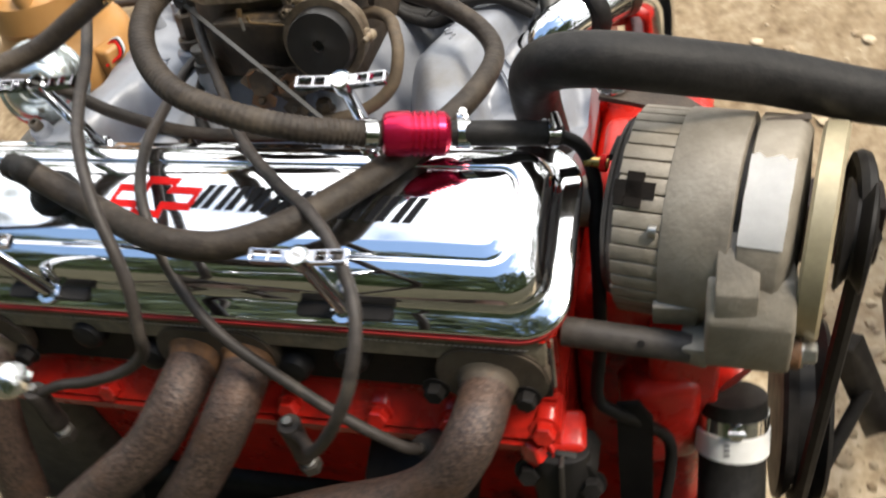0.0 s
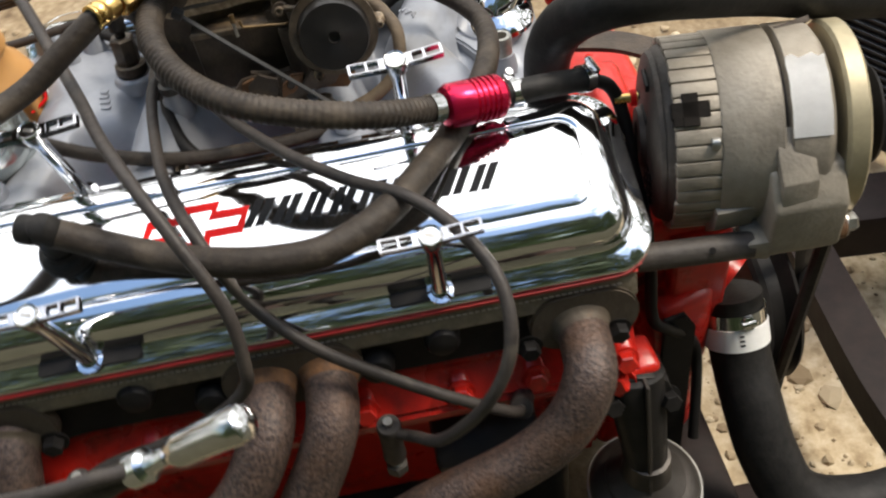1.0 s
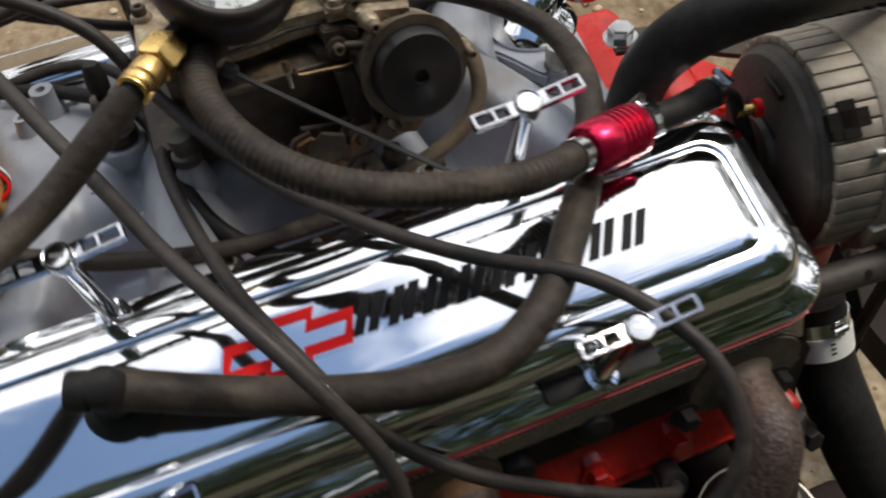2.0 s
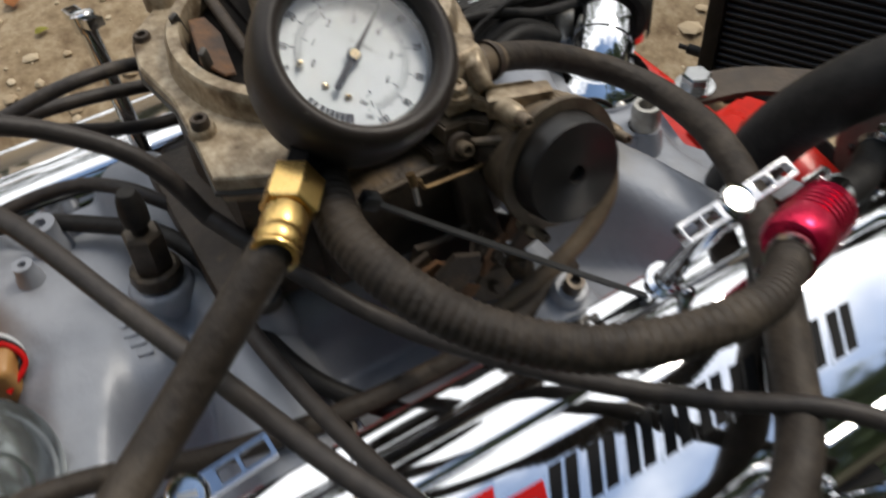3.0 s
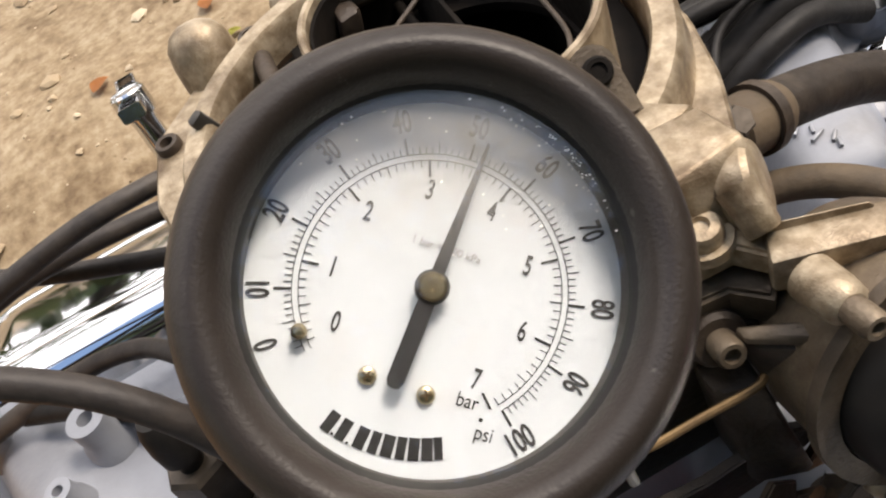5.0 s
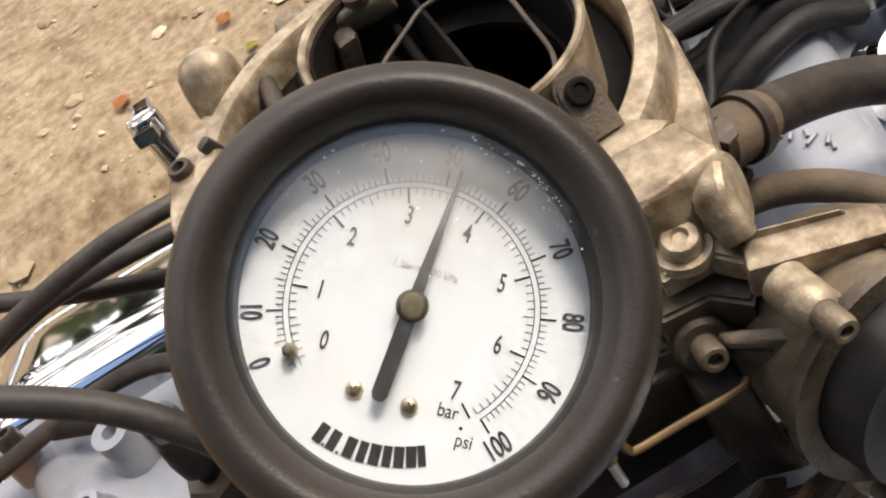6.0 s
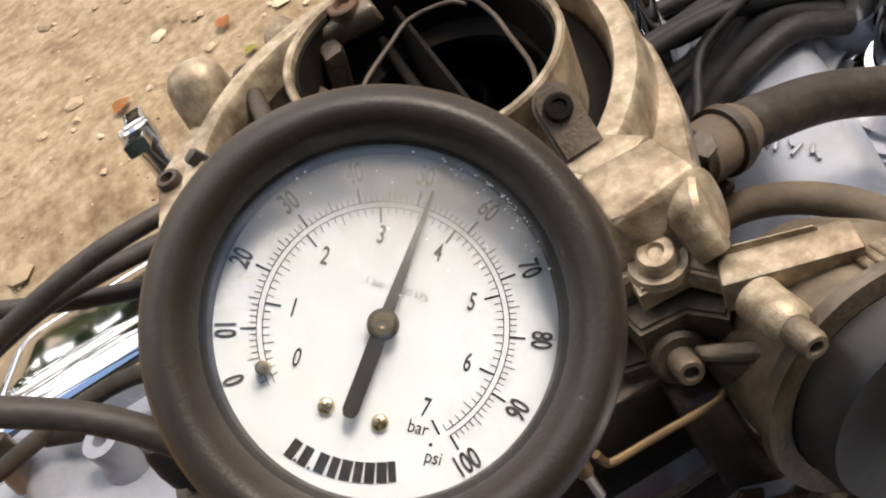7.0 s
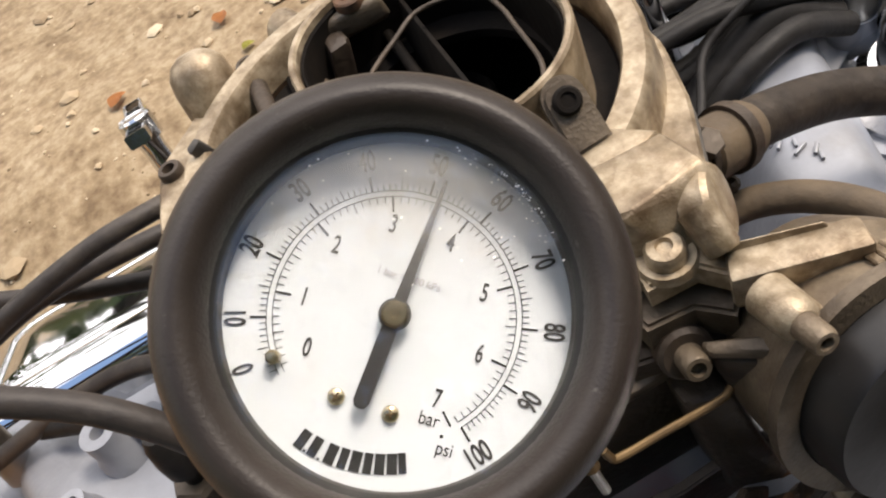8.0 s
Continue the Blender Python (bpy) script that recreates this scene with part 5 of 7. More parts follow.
def build_gauge():
    g = thing("pressure_gauge", "round white fuel pressure gauge in a black rubber boot", "gauge")
    # boot: thick rubber ring with a rounded lip
    prof = [(0.0268, -0.0020), (0.0269, 0.0042), (0.0275, 0.0068), (0.0285, 0.0092), (0.0297, 0.0106), (0.0313, 0.0113), (0.0330, 0.0107), (0.0346, 0.0090), (0.0359, 0.0064), (0.0366, 0.0030),
            (0.0367, -0.0030), (0.0362, -0.0100), (0.0352, -0.0180), (0.0335, -0.0235), (0.0300, -0.0265), (0.0, -0.0270), (0.0, -0.003), (0.0268, -0.003)]
    part("boot", turned(prof, GM @ Vector((0.0007, 0.0001, 0)), GN, 96), BOOT, g, "scuffed black rubber boot", angle=60)
    part("bezel", lathe(bmesh.new(), [(0.0266, 0.0030), (0.0270, 0.0048), (0.0276, 0.0064), (0.0286, 0.0086), (0.0290, 0.0091), (0.0290, 0.0040), (0.0275, 0.0020)], GM @ Matrix.Translation((0.0007, 0.0001, 0.0003)), 80), BEZEL, g, "black bezel round the lens")
    dial = part("dial", lathe(bmesh.new(), [(0.0, 0.0), (0.0268, 0.0), (0.0268, -0.0008), (0.0, -0.0008)], GM @ Matrix.Translation((0.0007, 0.0001, -0.0016)), 72), DIAL_WHITE, g, "white printed dial")
    top = GM @ Matrix.Translation((0, 0, -0.0015))

    def tick(bm, a, r0, r1, w):
        m = top @ pose(0, 0, 0, 0, 0, math.degrees(a))
        add_block(bm, (r1 - r0, w, 0.00008), m @ Matrix.Translation(((r0 + r1) / 2, 0, 0.00004)))

    def arc(bm, r, w, a0, a1, n=90):
        prev = None
        for k in range(n + 1):
            a = a0 + (a1 - a0) * k / n
            pair = [bm.verts.new(top @ Vector((q * math.cos(a), q * math.sin(a), 0.00006))) for q in (r - w / 2, r + w / 2)]
            if prev:
                bm.faces.new((prev[0], prev[1], pair[1], pair[0]))
            prev = pair
    bm = bmesh.new()
    arc(bm, 0.01962, 0.00013, dial_angle(0), dial_angle(100))
    arc(bm, 0.01868, 0.00013, dial_angle(0), dial_angle(100))
    part("scale_arcs", bm, INK, dial)
    bm = bmesh.new()
    for psi in range(0, 101):
        if psi % 10:
            tick(bm, dial_angle(psi), 0.0196, 0.0207 + (0.0007 if psi % 5 == 0 else 0), 0.00012)
    part("fine_ticks", bm, INK, dial)
    bm = bmesh.new()
    for k in range(0, 71):
        if k % 10:
            tick(bm, dial_angle(k * 1.4504), 0.0176 + (0.0 if k % 5 else -0.0006), 0.0187, 0.00012)
    part("fine_bar_ticks", bm, INK, dial)
    for psi in range(10, 101, 10):
        part("tick", (lambda b: (tick(b, dial_angle(psi), 0.0196, 0.0221, 0.00034), b)[1])(bmesh.new()), INK, dial)
    for k in range(1, 8):
        part("tick", (lambda b: (tick(b, dial_angle(k * 14.504), 0.0162, 0.0187, 0.00034), b)[1])(bmesh.new()), INK, dial)
    for psi in range(0, 101, 10):
        a = dial_angle(psi) if psi else radians(160.3)
        r = 0.0245
        m = top @ pose(r * math.cos(a), r * math.sin(a), 0.00006, 0, 0, math.degrees(a) + (90 if psi > 86 or psi < 14 else -90))
        text_mesh(str(psi), 0.0046, m, INK, dial, squeeze=0.60, bold=0.00009)
    for k in range(0, 8):
        a = dial_angle(k * 14.504) if k else radians(160.9)
        m = top @ pose(0.0142 * math.cos(a), 0.0142 * math.sin(a), 0.00006, 0, 0, -55)
        text_mesh(str(k), 0.0041, m, INK, dial, squeeze=0.60, bold=0.00006)
    for body, r, a, s in (("bar", 0.0165, -110.7, 0.0029), ("psi", 0.0215, -108.7, 0.0029)):
        text_mesh(body, s, top @ pose(r * math.cos(radians(a)), r * math.sin(radians(a)), 0.00006, 0, 0, -55), INK, dial, "unit", 0.85)
    text_mesh("1 bar = 100 kPa", 0.0017, top @ pose(0.0052, 0.0031, 0.00006, 0, 0, -57), GREY_INK, dial, "unit", 0.95)
    part("dot", turned([(0, 0), (0.0003, 0), (0.0003, 0.0001), (0, 0.0001)], top @ Vector((0.0195 * math.cos(radians(-107.8)), 0.0195 * math.sin(radians(-107.8)), 0)), GN, 10), INK, dial)
    # maker's name as plain dark bars along the lower edge
    for a, w in ((-165.6, 0.00150), (-160.2, 0.00145), (-153.6, 0.00160), (-148.7, 0.00135), (-143.9, 0.00165), (-139.2, 0.00135), (-134.7, 0.00155), (-130.0, 0.00160), (-126.0, 0.00120)):
        r = 0.0230 - 0.0009 * (a + 166) / 40
        part("name_bar", block((w, 0.0031, 0.00008), top @ pose(r * math.cos(radians(a)), r * math.sin(radians(a)), 0.00005, 0, 0, a + 90)), NAME_INK, dial)
    for a in (-162.9, -157.2):
        part("name_dot", block((0.0004, 0.0004, 0.00008), top @ pose(0.0242 * math.cos(radians(a)), 0.0242 * math.sin(radians(a)), 0.00005, 0, 0, a + 90)), NAME_INK, dial)
    # pointer with long tail, hub, screws, stop pin
    pa = 30.0
    nm = GM @ Matrix.Translation((0, 0, 0.0010)) @ pose(0, 0, 0, 0, 0, pa)
    part("pointer", plate([(-0.0138, -0.00125), (-0.0147, -0.0008), (-0.0149, 0.0), (-0.0147, 0.0008), (-0.0138, 0.00125), (-0.0030, 0.00125), (0.0, 0.00105), (0.0221, 0.00022), (0.0221, -0.00022), (0.0, -0.00105), (-0.0030, -0.00125)], 0.0004, nm), NAME_INK, g, "slim black pointer")
    part("hub_cap", turned([(0, 0), (0.0021, 0), (0.0021, 0.0010), (0.0017, 0.0014), (0.0006, 0.0014), (0.0005, 0.0011), (0, 0.0011)], HUB + GN * 0.0009, GN, 28), BRASS_PALE, g, "small brass hub")
    part("hub_skirt", turned([(0, 0), (0.0025, 0), (0.0025, 0.0009), (0, 0.0009)], HUB + GN * 0.0005, GN, 28), INK, g)
    for u, v, turn in ((-0.0145, -0.0039, 20), (-0.0098, -0.0111, 55)):
        at = GM @ Matrix.Translation((u, v, -0.0015))
        screw = part("dial_screw", lathe(bmesh.new(), [(0.00135, 0), (0.00135, 0.0004), (0.0011, 0.0008), (0.0006, 0.0010), (0, 0.00105)], at, 20), BRASS_PALE, g)
        bm = block((0.0016, 0.00028, 0.0003), at @ pose(0, 0, 0.00098, 0, 0, turn))
        part("cross_slot", add_block(bm, (0.00028, 0.0016, 0.0003), at @ pose(0, 0, 0.00098, 0, 0, turn)), LINK, screw)
    part("stop_pin", turned([(0.0011, 0), (0.0011, 0.0024), (0.0007, 0.0029), (0, 0.003)], GM @ Vector((-0.0181, 0.0066, -0.0015)), GN, 18), BRASS_PALE, g)
    # lens
    lens = part("lens", lathe(bmesh.new(), [(0.0, 0.0), (0.0276, 0.0), (0.0276, 0.0012), (0.0, 0.0012)], GM @ Matrix.Translation((0.0007, 0.0001, 0.0034)), 64), GLASS, g, "clear plastic lens with dust specks")
    lens.visible_shadow = False
    rng = random.Random(8)
    for k in range(90):
        a, r = radians(rng.gauss(2, 9) if k < 60 else rng.uniform(-20, 100)), 0.0268 * (1 - 0.10 * rng.random() ** 2) if k < 74 else 0.025 * rng.random() ** 0.5
        s = rng.uniform(0.00005, 0.00016)
        sp = lathe(bmesh.new(), [(s, 0.0), (s * 0.8, s * 0.4), (0, s * 0.5)], GM @ Matrix.Translation((r * math.cos(a), r * math.sin(a), 0.0046)), 7)
        part("dust_speck", sp, PAPER, lens)
    # stem
    s0, s1 = Vector((-0.0190, 0.1120, 0.6690)) - GN * 0.006, Vector((-0.0368, 0.0942, 0.6656))
    part("stem", tube([s0, s1], 0.0070, 6), BLACK_PAINT, g, "black stem")
    return g


GREY_INK = material("grey_print", (0.32, 0.32, 0.33), 0.6)
BEZEL = material("satin_black_bezel", (0.010, 0.0095, 0.009), 0.5, 0.0, second=(0.016, 0.015, 0.014), scale=200, spec=0.2, rough_var=0.1)
NAME_INK = material("black_name_print", (0.022, 0.022, 0.024), 0.6, spec=0.30)
BRASS_PALE = material("pale_brass", (0.66, 0.55, 0.36), 0.25, 1.0, second=(0.50, 0.40, 0.25), scale=400, rough_var=0.1)
DIAL_WHITE = material("white_dial_enamel", (0.550, 0.604, 0.648), 0.5, 0.0, second=(0.535, 0.588, 0.632), scale=60, third=(0.53, 0.545, 0.55), third_scale=70, third_edge=(0.55, 0.8))
GLASS = bpy.data.materials.new("fogged_clear_lens")
GLASS.use_nodes = True
gt = GLASS.node_tree
gb = gt.nodes["Principled BSDF"]
gb.inputs["Transmission Weight"].default_value = 1.0
gb.inputs["Roughness"].default_value = 0.02
gb.inputs["IOR"].default_value = 1.4
# milky condensation inside one edge of the lens
g_at = gt.nodes.new("ShaderNodeTexCoord")
g_far = gt.nodes.new("ShaderNodeVectorMath")
g_far.operation = "DISTANCE"
g_far.inputs[1].default_value = GM @ Vector((0.0200, 0.0210, 0.004))
gt.links.new(g_at.outputs["Object"], g_far.inputs[0])
g_in = gt.nodes.new("ShaderNodeMapRange")
g_in.inputs["From Min"].default_value, g_in.inputs["From Max"].default_value = 0.030, 0.006
g_in.inputs["To Min"].default_value, g_in.inputs["To Max"].default_value = 0.0, 0.42
gt.links.new(g_far.outputs["Value"], g_in.inputs["Value"])
g_n = gt.nodes.new("ShaderNodeTexNoise")
g_n.inputs["Scale"].default_value, g_n.inputs["Detail"].default_value = 130.0, 6.0
gt.links.new(g_at.outputs["Object"], g_n.inputs["Vector"])
g_mul = gt.nodes.new("ShaderNodeMath")
g_mul.operation = "MULTIPLY"
gt.links.new(g_in.outputs["Result"], g_mul.inputs[0])
gt.links.new(g_n.outputs["Fac"], g_mul.inputs[1])
g_dif = gt.nodes.new("ShaderNodeBsdfDiffuse")
g_dif.inputs["Color"].default_value = (0.60, 0.58, 0.54, 1)
g_mix = gt.nodes.new("ShaderNodeMixShader")
gt.links.new(g_mul.outputs["Value"], g_mix.inputs["Fac"])
gt.links.new(gb.outputs["BSDF"], g_mix.inputs[1])
gt.links.new(g_dif.outputs["BSDF"], g_mix.inputs[2])
gt.links.new(g_mix.outputs["Shader"], gt.nodes["Material Output"].inputs["Surface"])
build_gauge()


def build_gauge_hose():
    h = thing("gauge_hose", "black rubber gauge hose with brass hexagon fitting", "hose")
    a, b = Vector((-0.0362, 0.0950, 0.6655)), Vector((-0.0570, 0.0660, 0.6675))
    d = (b - a).normalized()
    L = (b - a).length
    hexa = part("hexagon_nut", turned([(0, 0), (0.0088, 0), (0.0100, 0.0012), (0.0100, 0.0155), (0.0088, 0.017), (0, 0.017)], a, d, 6), BRASS, h, "brass hexagon nut")
    part("collar", turned([(0.0060, 0), (0.0070, 0.001), (0.0070, 0.003), (0.0058, 0.004)], a + d * 0.017, d, 24), BRASS, hexa)
    part("crimp_sleeve", turned([(0.0050, 0.0), (0.0078, 0.0005), (0.0080, 0.0060), (0.0072, 0.0080), (0.0081, 0.0100), (0.0081, 0.0125), (0.0072, 0.0145), (0.0080, 0.0165), (0.0078, L - 0.0185), (0.0060, L - 0.018)], a + d * 0.0195, d, 14), BRASS, h, "brass crimp sleeve")
    line = [b - d * 0.006, (-0.080, 0.0595, 0.6530), (-0.105, 0.0480, 0.6400), (-0.130, 0.0300, 0.6360), (-0.160, 0.0020, 0.6370), (-0.200, -0.030, 0.630), (-0.26, -0.06, 0.58)]
    part("hose", tube(spline(line, 9), 0.0074, 20), RUBBER, h, "dusty rubber hose")
    return h


build_gauge_hose()


# ---------------------------------------------------------------- fuel line and breather hoses
def build_fuel_line():
    h = thing("fuel_hose", "dusty black fuel hose looping from the carburetor to the filter", "hose")
    line = [(-0.018, 0.118, 0.645), (-0.026, 0.098, 0.653), (-0.030, 0.073, 0.651), (-0.023, 0.045, 0.646), (-0.006, 0.021, 0.638), (0.020, 0.001, 0.632), (0.055, -0.007, 0.623), (0.093, -0.006, 0.612), (0.120, 0.007, 0.599), (0.138, 0.0195, 0.5885)]
    part("hose", tube(spline(line, 60), lambda q: 0.0082 * (1 + 0.034 * math.sin(q * 2 * math.pi * 80)), 22), RUBBER, h)
    d = Vector((0.78, 0.46, -0.36)).normalized()
    clamp_band(h, Vector((0.1315, 0.0145, 0.5925)), d, 0.0084, 0.008, spin=200)


def build_filter():
    f_ = thing("fuel_filter", "red anodised inline fuel filter with ribbed body", "fuel filter")
    a, b = Vector((0.1370, 0.0195, 0.5885)), Vector((0.1780, 0.0330, 0.5790))
    d = (b - a).normalized()
    L = (b - a).length
    ribs = [(0.0, 0.0), (0.0075, 0.0), (0.0125, 0.002), (0.0143, 0.005), (0.0146, 0.0165)]
    for k in range(5):
        z = 0.0185 + 0.0038 * k
        ribs += [(0.0146, z), (0.0134, z + 0.0006), (0.0134, z + 0.0014), (0.0146, z + 0.0020)]
    ribs += [(0.0143, L - 0.004), (0.0118, L - 0.001), (0.0075, L), (0.0, L)]
    part("body", turned(ribs, a, d, 40), RED_ANODISED, f_, angle=30)
    for p, s in ((a, -1), (b, 1)):
        part("nipple", turned([(0, -0.002), (0.0055, -0.002), (0.0055, 0.010), (0, 0.010)], p, d * s, 20), RED_ANODISED, f_)
    h = thing("fuel_hose", "short black fuel hose between the filter and the steel line", "hose")
    line = [b + d * 0.001, (0.205, 0.0385, 0.5755), (0.224, 0.048, 0.5685), (0.243, 0.057, 0.561)]
    part("hose", tube(spline(line, 8), 0.0082, 20), RUBBER_DARK, h)
    clamp_band(h, b + d * 0.008, d, 0.0084, 0.008, spin=-60)
    clamp_band(h, Vector((0.237, 0.0545, 0.5635)), (0.8, 0.4, -0.3), 0.0084, 0.008, spin=20)
    s = thing("fuel_pipe", "black steel fuel pipe running down to the pump", "pipe")
    part("pipe", tube(spline([(0.236, 0.0535, 0.564), (0.255, 0.057, 0.552), (0.264, 0.052, 0.529), (0.266, 0.032, 0.497), (0.269, 0.010, 0.465), (0.270, -0.005, 0.429), (0.268, -0.021, 0.390), (0.279, -0.022, 0.374), (0.300, -0.010, 0.345), (0.317, 0.004, 0.305), (0.318, -0.005, 0.27), (0.31, -0.03, 0.22)], 8), 0.0048, 14), BLACK_PAINT, s)


def build_breather():
    h = thing("breather_hose", "dusty black breather hose from the cover to the carburetor", "hose")
    line = [(-0.116, -0.013, 0.580), (-0.100, -0.016, 0.574), (-0.075, -0.022, 0.563), (-0.045, -0.032, 0.556), (-0.012, -0.048, 0.559), (0.022, -0.061, 0.564), (0.055, -0.061, 0.565), (0.088, -0.042, 0.565), (0.117, -0.009, 0.564), (0.144, 0.027, 0.564),
            (0.168, 0.068, 0.566), (0.182, 0.110, 0.566), (0.183, 0.150, 0.565), (0.166, 0.176, 0.572), (0.136, 0.186, 0.587), (0.104, 0.180, 0.604), (0.078, 0.1715, 0.6145)]
    part("hose", tube(spline(line, 9), lambda q: 0.0094 - 0.0020 * min(1.0, max(0.0, (q - 0.55) / 0.2)), 22), RUBBER, h)
    m = NEAR @ Matrix.Translation((-0.113, 0.002, 0.041))
    part("elbow", tube(spline([m @ Vector((0, 0, 0)), m @ Vector((0, 0.0, 0.016)), m @ Vector((0.001, -0.001, 0.027)), Vector((-0.108, -0.0145, 0.5770))], 6), 0.0098, 20), RUBBER_DARK, h, "black elbow")
    part("elbow_end", turned([(0, 0), (0.0085, 0), (0.0095, 0.002), (0.0095, 0.010), (0, 0.010)], (-0.1275, -0.011, 0.5835), (0.95, -0.2, -0.25), 20), RUBBER_DARK, h)
    part("hose_end", turned([(0.0070, -0.004), (0.0086, -0.003), (0.0086, 0.0145), (0.0074, 0.0165)], (0.0835, 0.1735, 0.6122), (0.91, 0.28, -0.34), 28), BROWN_TUBE, h, "rust stained hose end")
    clamp_band(h, Vector((0.0915, 0.1760, 0.6092)), (0.91, 0.28, -0.34), 0.0088, 0.0035, CARB_DARK, 190)


build_fuel_line()
build_filter()
build_breather()


# ---------------------------------------------------------------- ignition
def wire(label, line, r=0.0041, mat=None):
    ob = part("ignition_wire", tube(spline(line, 9), r, 14), mat or WIRE)
    return tagged(ob, label, "wire", "ignition wires")


wire("grey ignition wire draped across the cover to a spark plug", [(-0.165, 0.205, 0.640), (-0.132, 0.160, 0.648), (-0.106, 0.105, 0.634), (-0.084, 0.056, 0.622), (-0.068, 0.016, 0.618), (-0.047, -0.026, 0.612), (-0.026, -0.060, 0.592), (-0.008, -0.084, 0.556), (-0.007, -0.098, 0.520), (-0.014, -0.098, 0.498), (-0.040, -0.096, 0.474), (-0.080, -0.092, 0.452), (-0.120, -0.086, 0.434), (-0.146, -0.086, 0.420)])
wire("grey ignition wire running down past the header to a plug", [(-0.060, 0.175, 0.560), (-0.0655, 0.140, 0.563), (-0.059, 0.084, 0.564), (-0.047, 0.027, 0.566), (-0.028, -0.020, 0.557), (-0.005, -0.050, 0.523), (0.029, -0.074, 0.497), (0.067, -0.084, 0.468), (0.110, -0.092, 0.438), (0.143, -0.091, 0.410), (0.153, -0.085, 0.398)])
wire("grey ignition wire looping over the cover to a plug boot", [(-0.060, 0.165, 0.600), (-0.038, 0.130, 0.583), (-0.013, 0.094, 0.568), (0.012, 0.056, 0.569), (0.040, 0.022, 0.569), (0.072, -0.009, 0.569), (0.107, -0.041, 0.574), (0.133, -0.071, 0.565), (0.148, -0.101, 0.550), (0.146, -0.127, 0.524), (0.128, -0.135, 0.488), (0.098, -0.122, 0.440), (0.078, -0.100, 0.416), (0.062, -0.089, 0.410)])
wire("grey ignition wire crossing behind the gauge", [(-0.25, 0.23, 0.650), (-0.20, 0.205, 0.668), (-0.160, 0.200, 0.672), (-0.120, 0.193, 0.662), (-0.090, 0.184, 0.645), (-0.072, 0.174, 0.628), (-0.060, 0.165, 0.600)])
wire("dark ignition wire over the far cover", [(-0.24, 0.30, 0.57), (-0.176, 0.281, 0.585), (-0.143, 0.281, 0.599), (-0.106, 0.280, 0.608), (-0.076, 0.279, 0.611), (-0.045, 0.292, 0.598), (0.000, 0.305, 0.570), (0.060, 0.315, 0.545)], 0.0038)
wire("dark ignition wire over the far cover", [(-0.25, 0.28, 0.575), (-0.166, 0.284, 0.590), (-0.126, 0.291, 0.594), (-0.087, 0.292, 0.592), (-0.045, 0.300, 0.579), (0.010, 0.310, 0.560), (0.070, 0.320, 0.540)], 0.0038)
wire("dark ignition wire lying along the far cover", [(-0.26, 0.33, 0.63), (-0.188, 0.315, 0.617), (-0.147, 0.305, 0.596), (-0.106, 0.295, 0.580), (-0.060, 0.292, 0.562), (-0.01, 0.296, 0.552)], 0.0038)
wire("dark ignition wire behind the sender", [(-0.26, 0.265, 0.552), (-0.195, 0.270, 0.552), (-0.138, 0.274, 0.558), (-0.105, 0.265, 0.563), (-0.084, 0.242, 0.568), (-0.066, 0.225, 0.560), (-0.045, 0.215, 0.552)], 0.0038)

harness = random.Random(17)
for k in range(13):
    y0, z0 = 0.262 + 0.0085 * k, 0.566 - 0.0042 * k
    line = [(-0.03, y0 + 0.004, z0 - 0.012)] + [(x, y0 + harness.uniform(-0.007, 0.007), z0 + harness.uniform(-0.008, 0.010) - abs(x - 0.10) * 0.10) for x in (0.04, 0.09, 0.14, 0.19)] + [(0.26, y0 + 0.012, z0 - 0.03)]
    wire("black ignition wire bundled along the far head", line, harness.choice((0.0034, 0.0040, 0.0052)), RUBBER_DARK)
wire("thin black wire hanging across the manifold", [(0.178, 0.262, 0.575), (0.150, 0.262, 0.566), (0.132, 0.258, 0.560), (0.118, 0.240, 0.556), (0.108, 0.228, 0.552)], 0.0018, RUBBER_DARK)

vac = part("vacuum_hose", tube(spline([(-0.158, 0.276, 0.552), (-0.129, 0.258, 0.556), (-0.103, 0.236, 0.558), (-0.080, 0.212, 0.560), (-0.068, 0.186, 0.558), (-0.062, 0.160, 0.552), (-0.058, 0.130, 0.545), (-0.046, 0.100, 0.538), (-0.022, 0.074, 0.530), (0.004, 0.058, 0.518)], 8), 0.0046, 14), RUBBER_DARK)
tagged(vac, "thin black vacuum hose lying on the manifold", "hose")
vac = part("vacuum_hose", tube(spline([(-0.22, 0.070, 0.600), (-0.155, 0.079, 0.590), (-0.103, 0.081, 0.560), (-0.045, 0.081, 0.542), (0.016, 0.079, 0.541), (0.055, 0.085, 0.540), (0.085, 0.095, 0.542)], 8), 0.0050, 14), RUBBER)
tagged(vac, "thin dusty black hose along the cover's upper rail", "hose")
cp = part("choke_tube", tube(spline([(0.076, 0.170, 0.588), (0.088, 0.1685, 0.5900), (0.0995, 0.1620, 0.5910), (0.1085, 0.1515, 0.5915), (0.1140, 0.1390, 0.5910), (0.120, 0.122, 0.584), (0.116, 0.108, 0.566), (0.098, 0.100, 0.552), (0.070, 0.094, 0.545), (0.035, 0.090, 0.540)], 8), 0.0047, 16), BROWN_TUBE)
tagged(cp, "brown dusty tube below the choke housing", "tube")


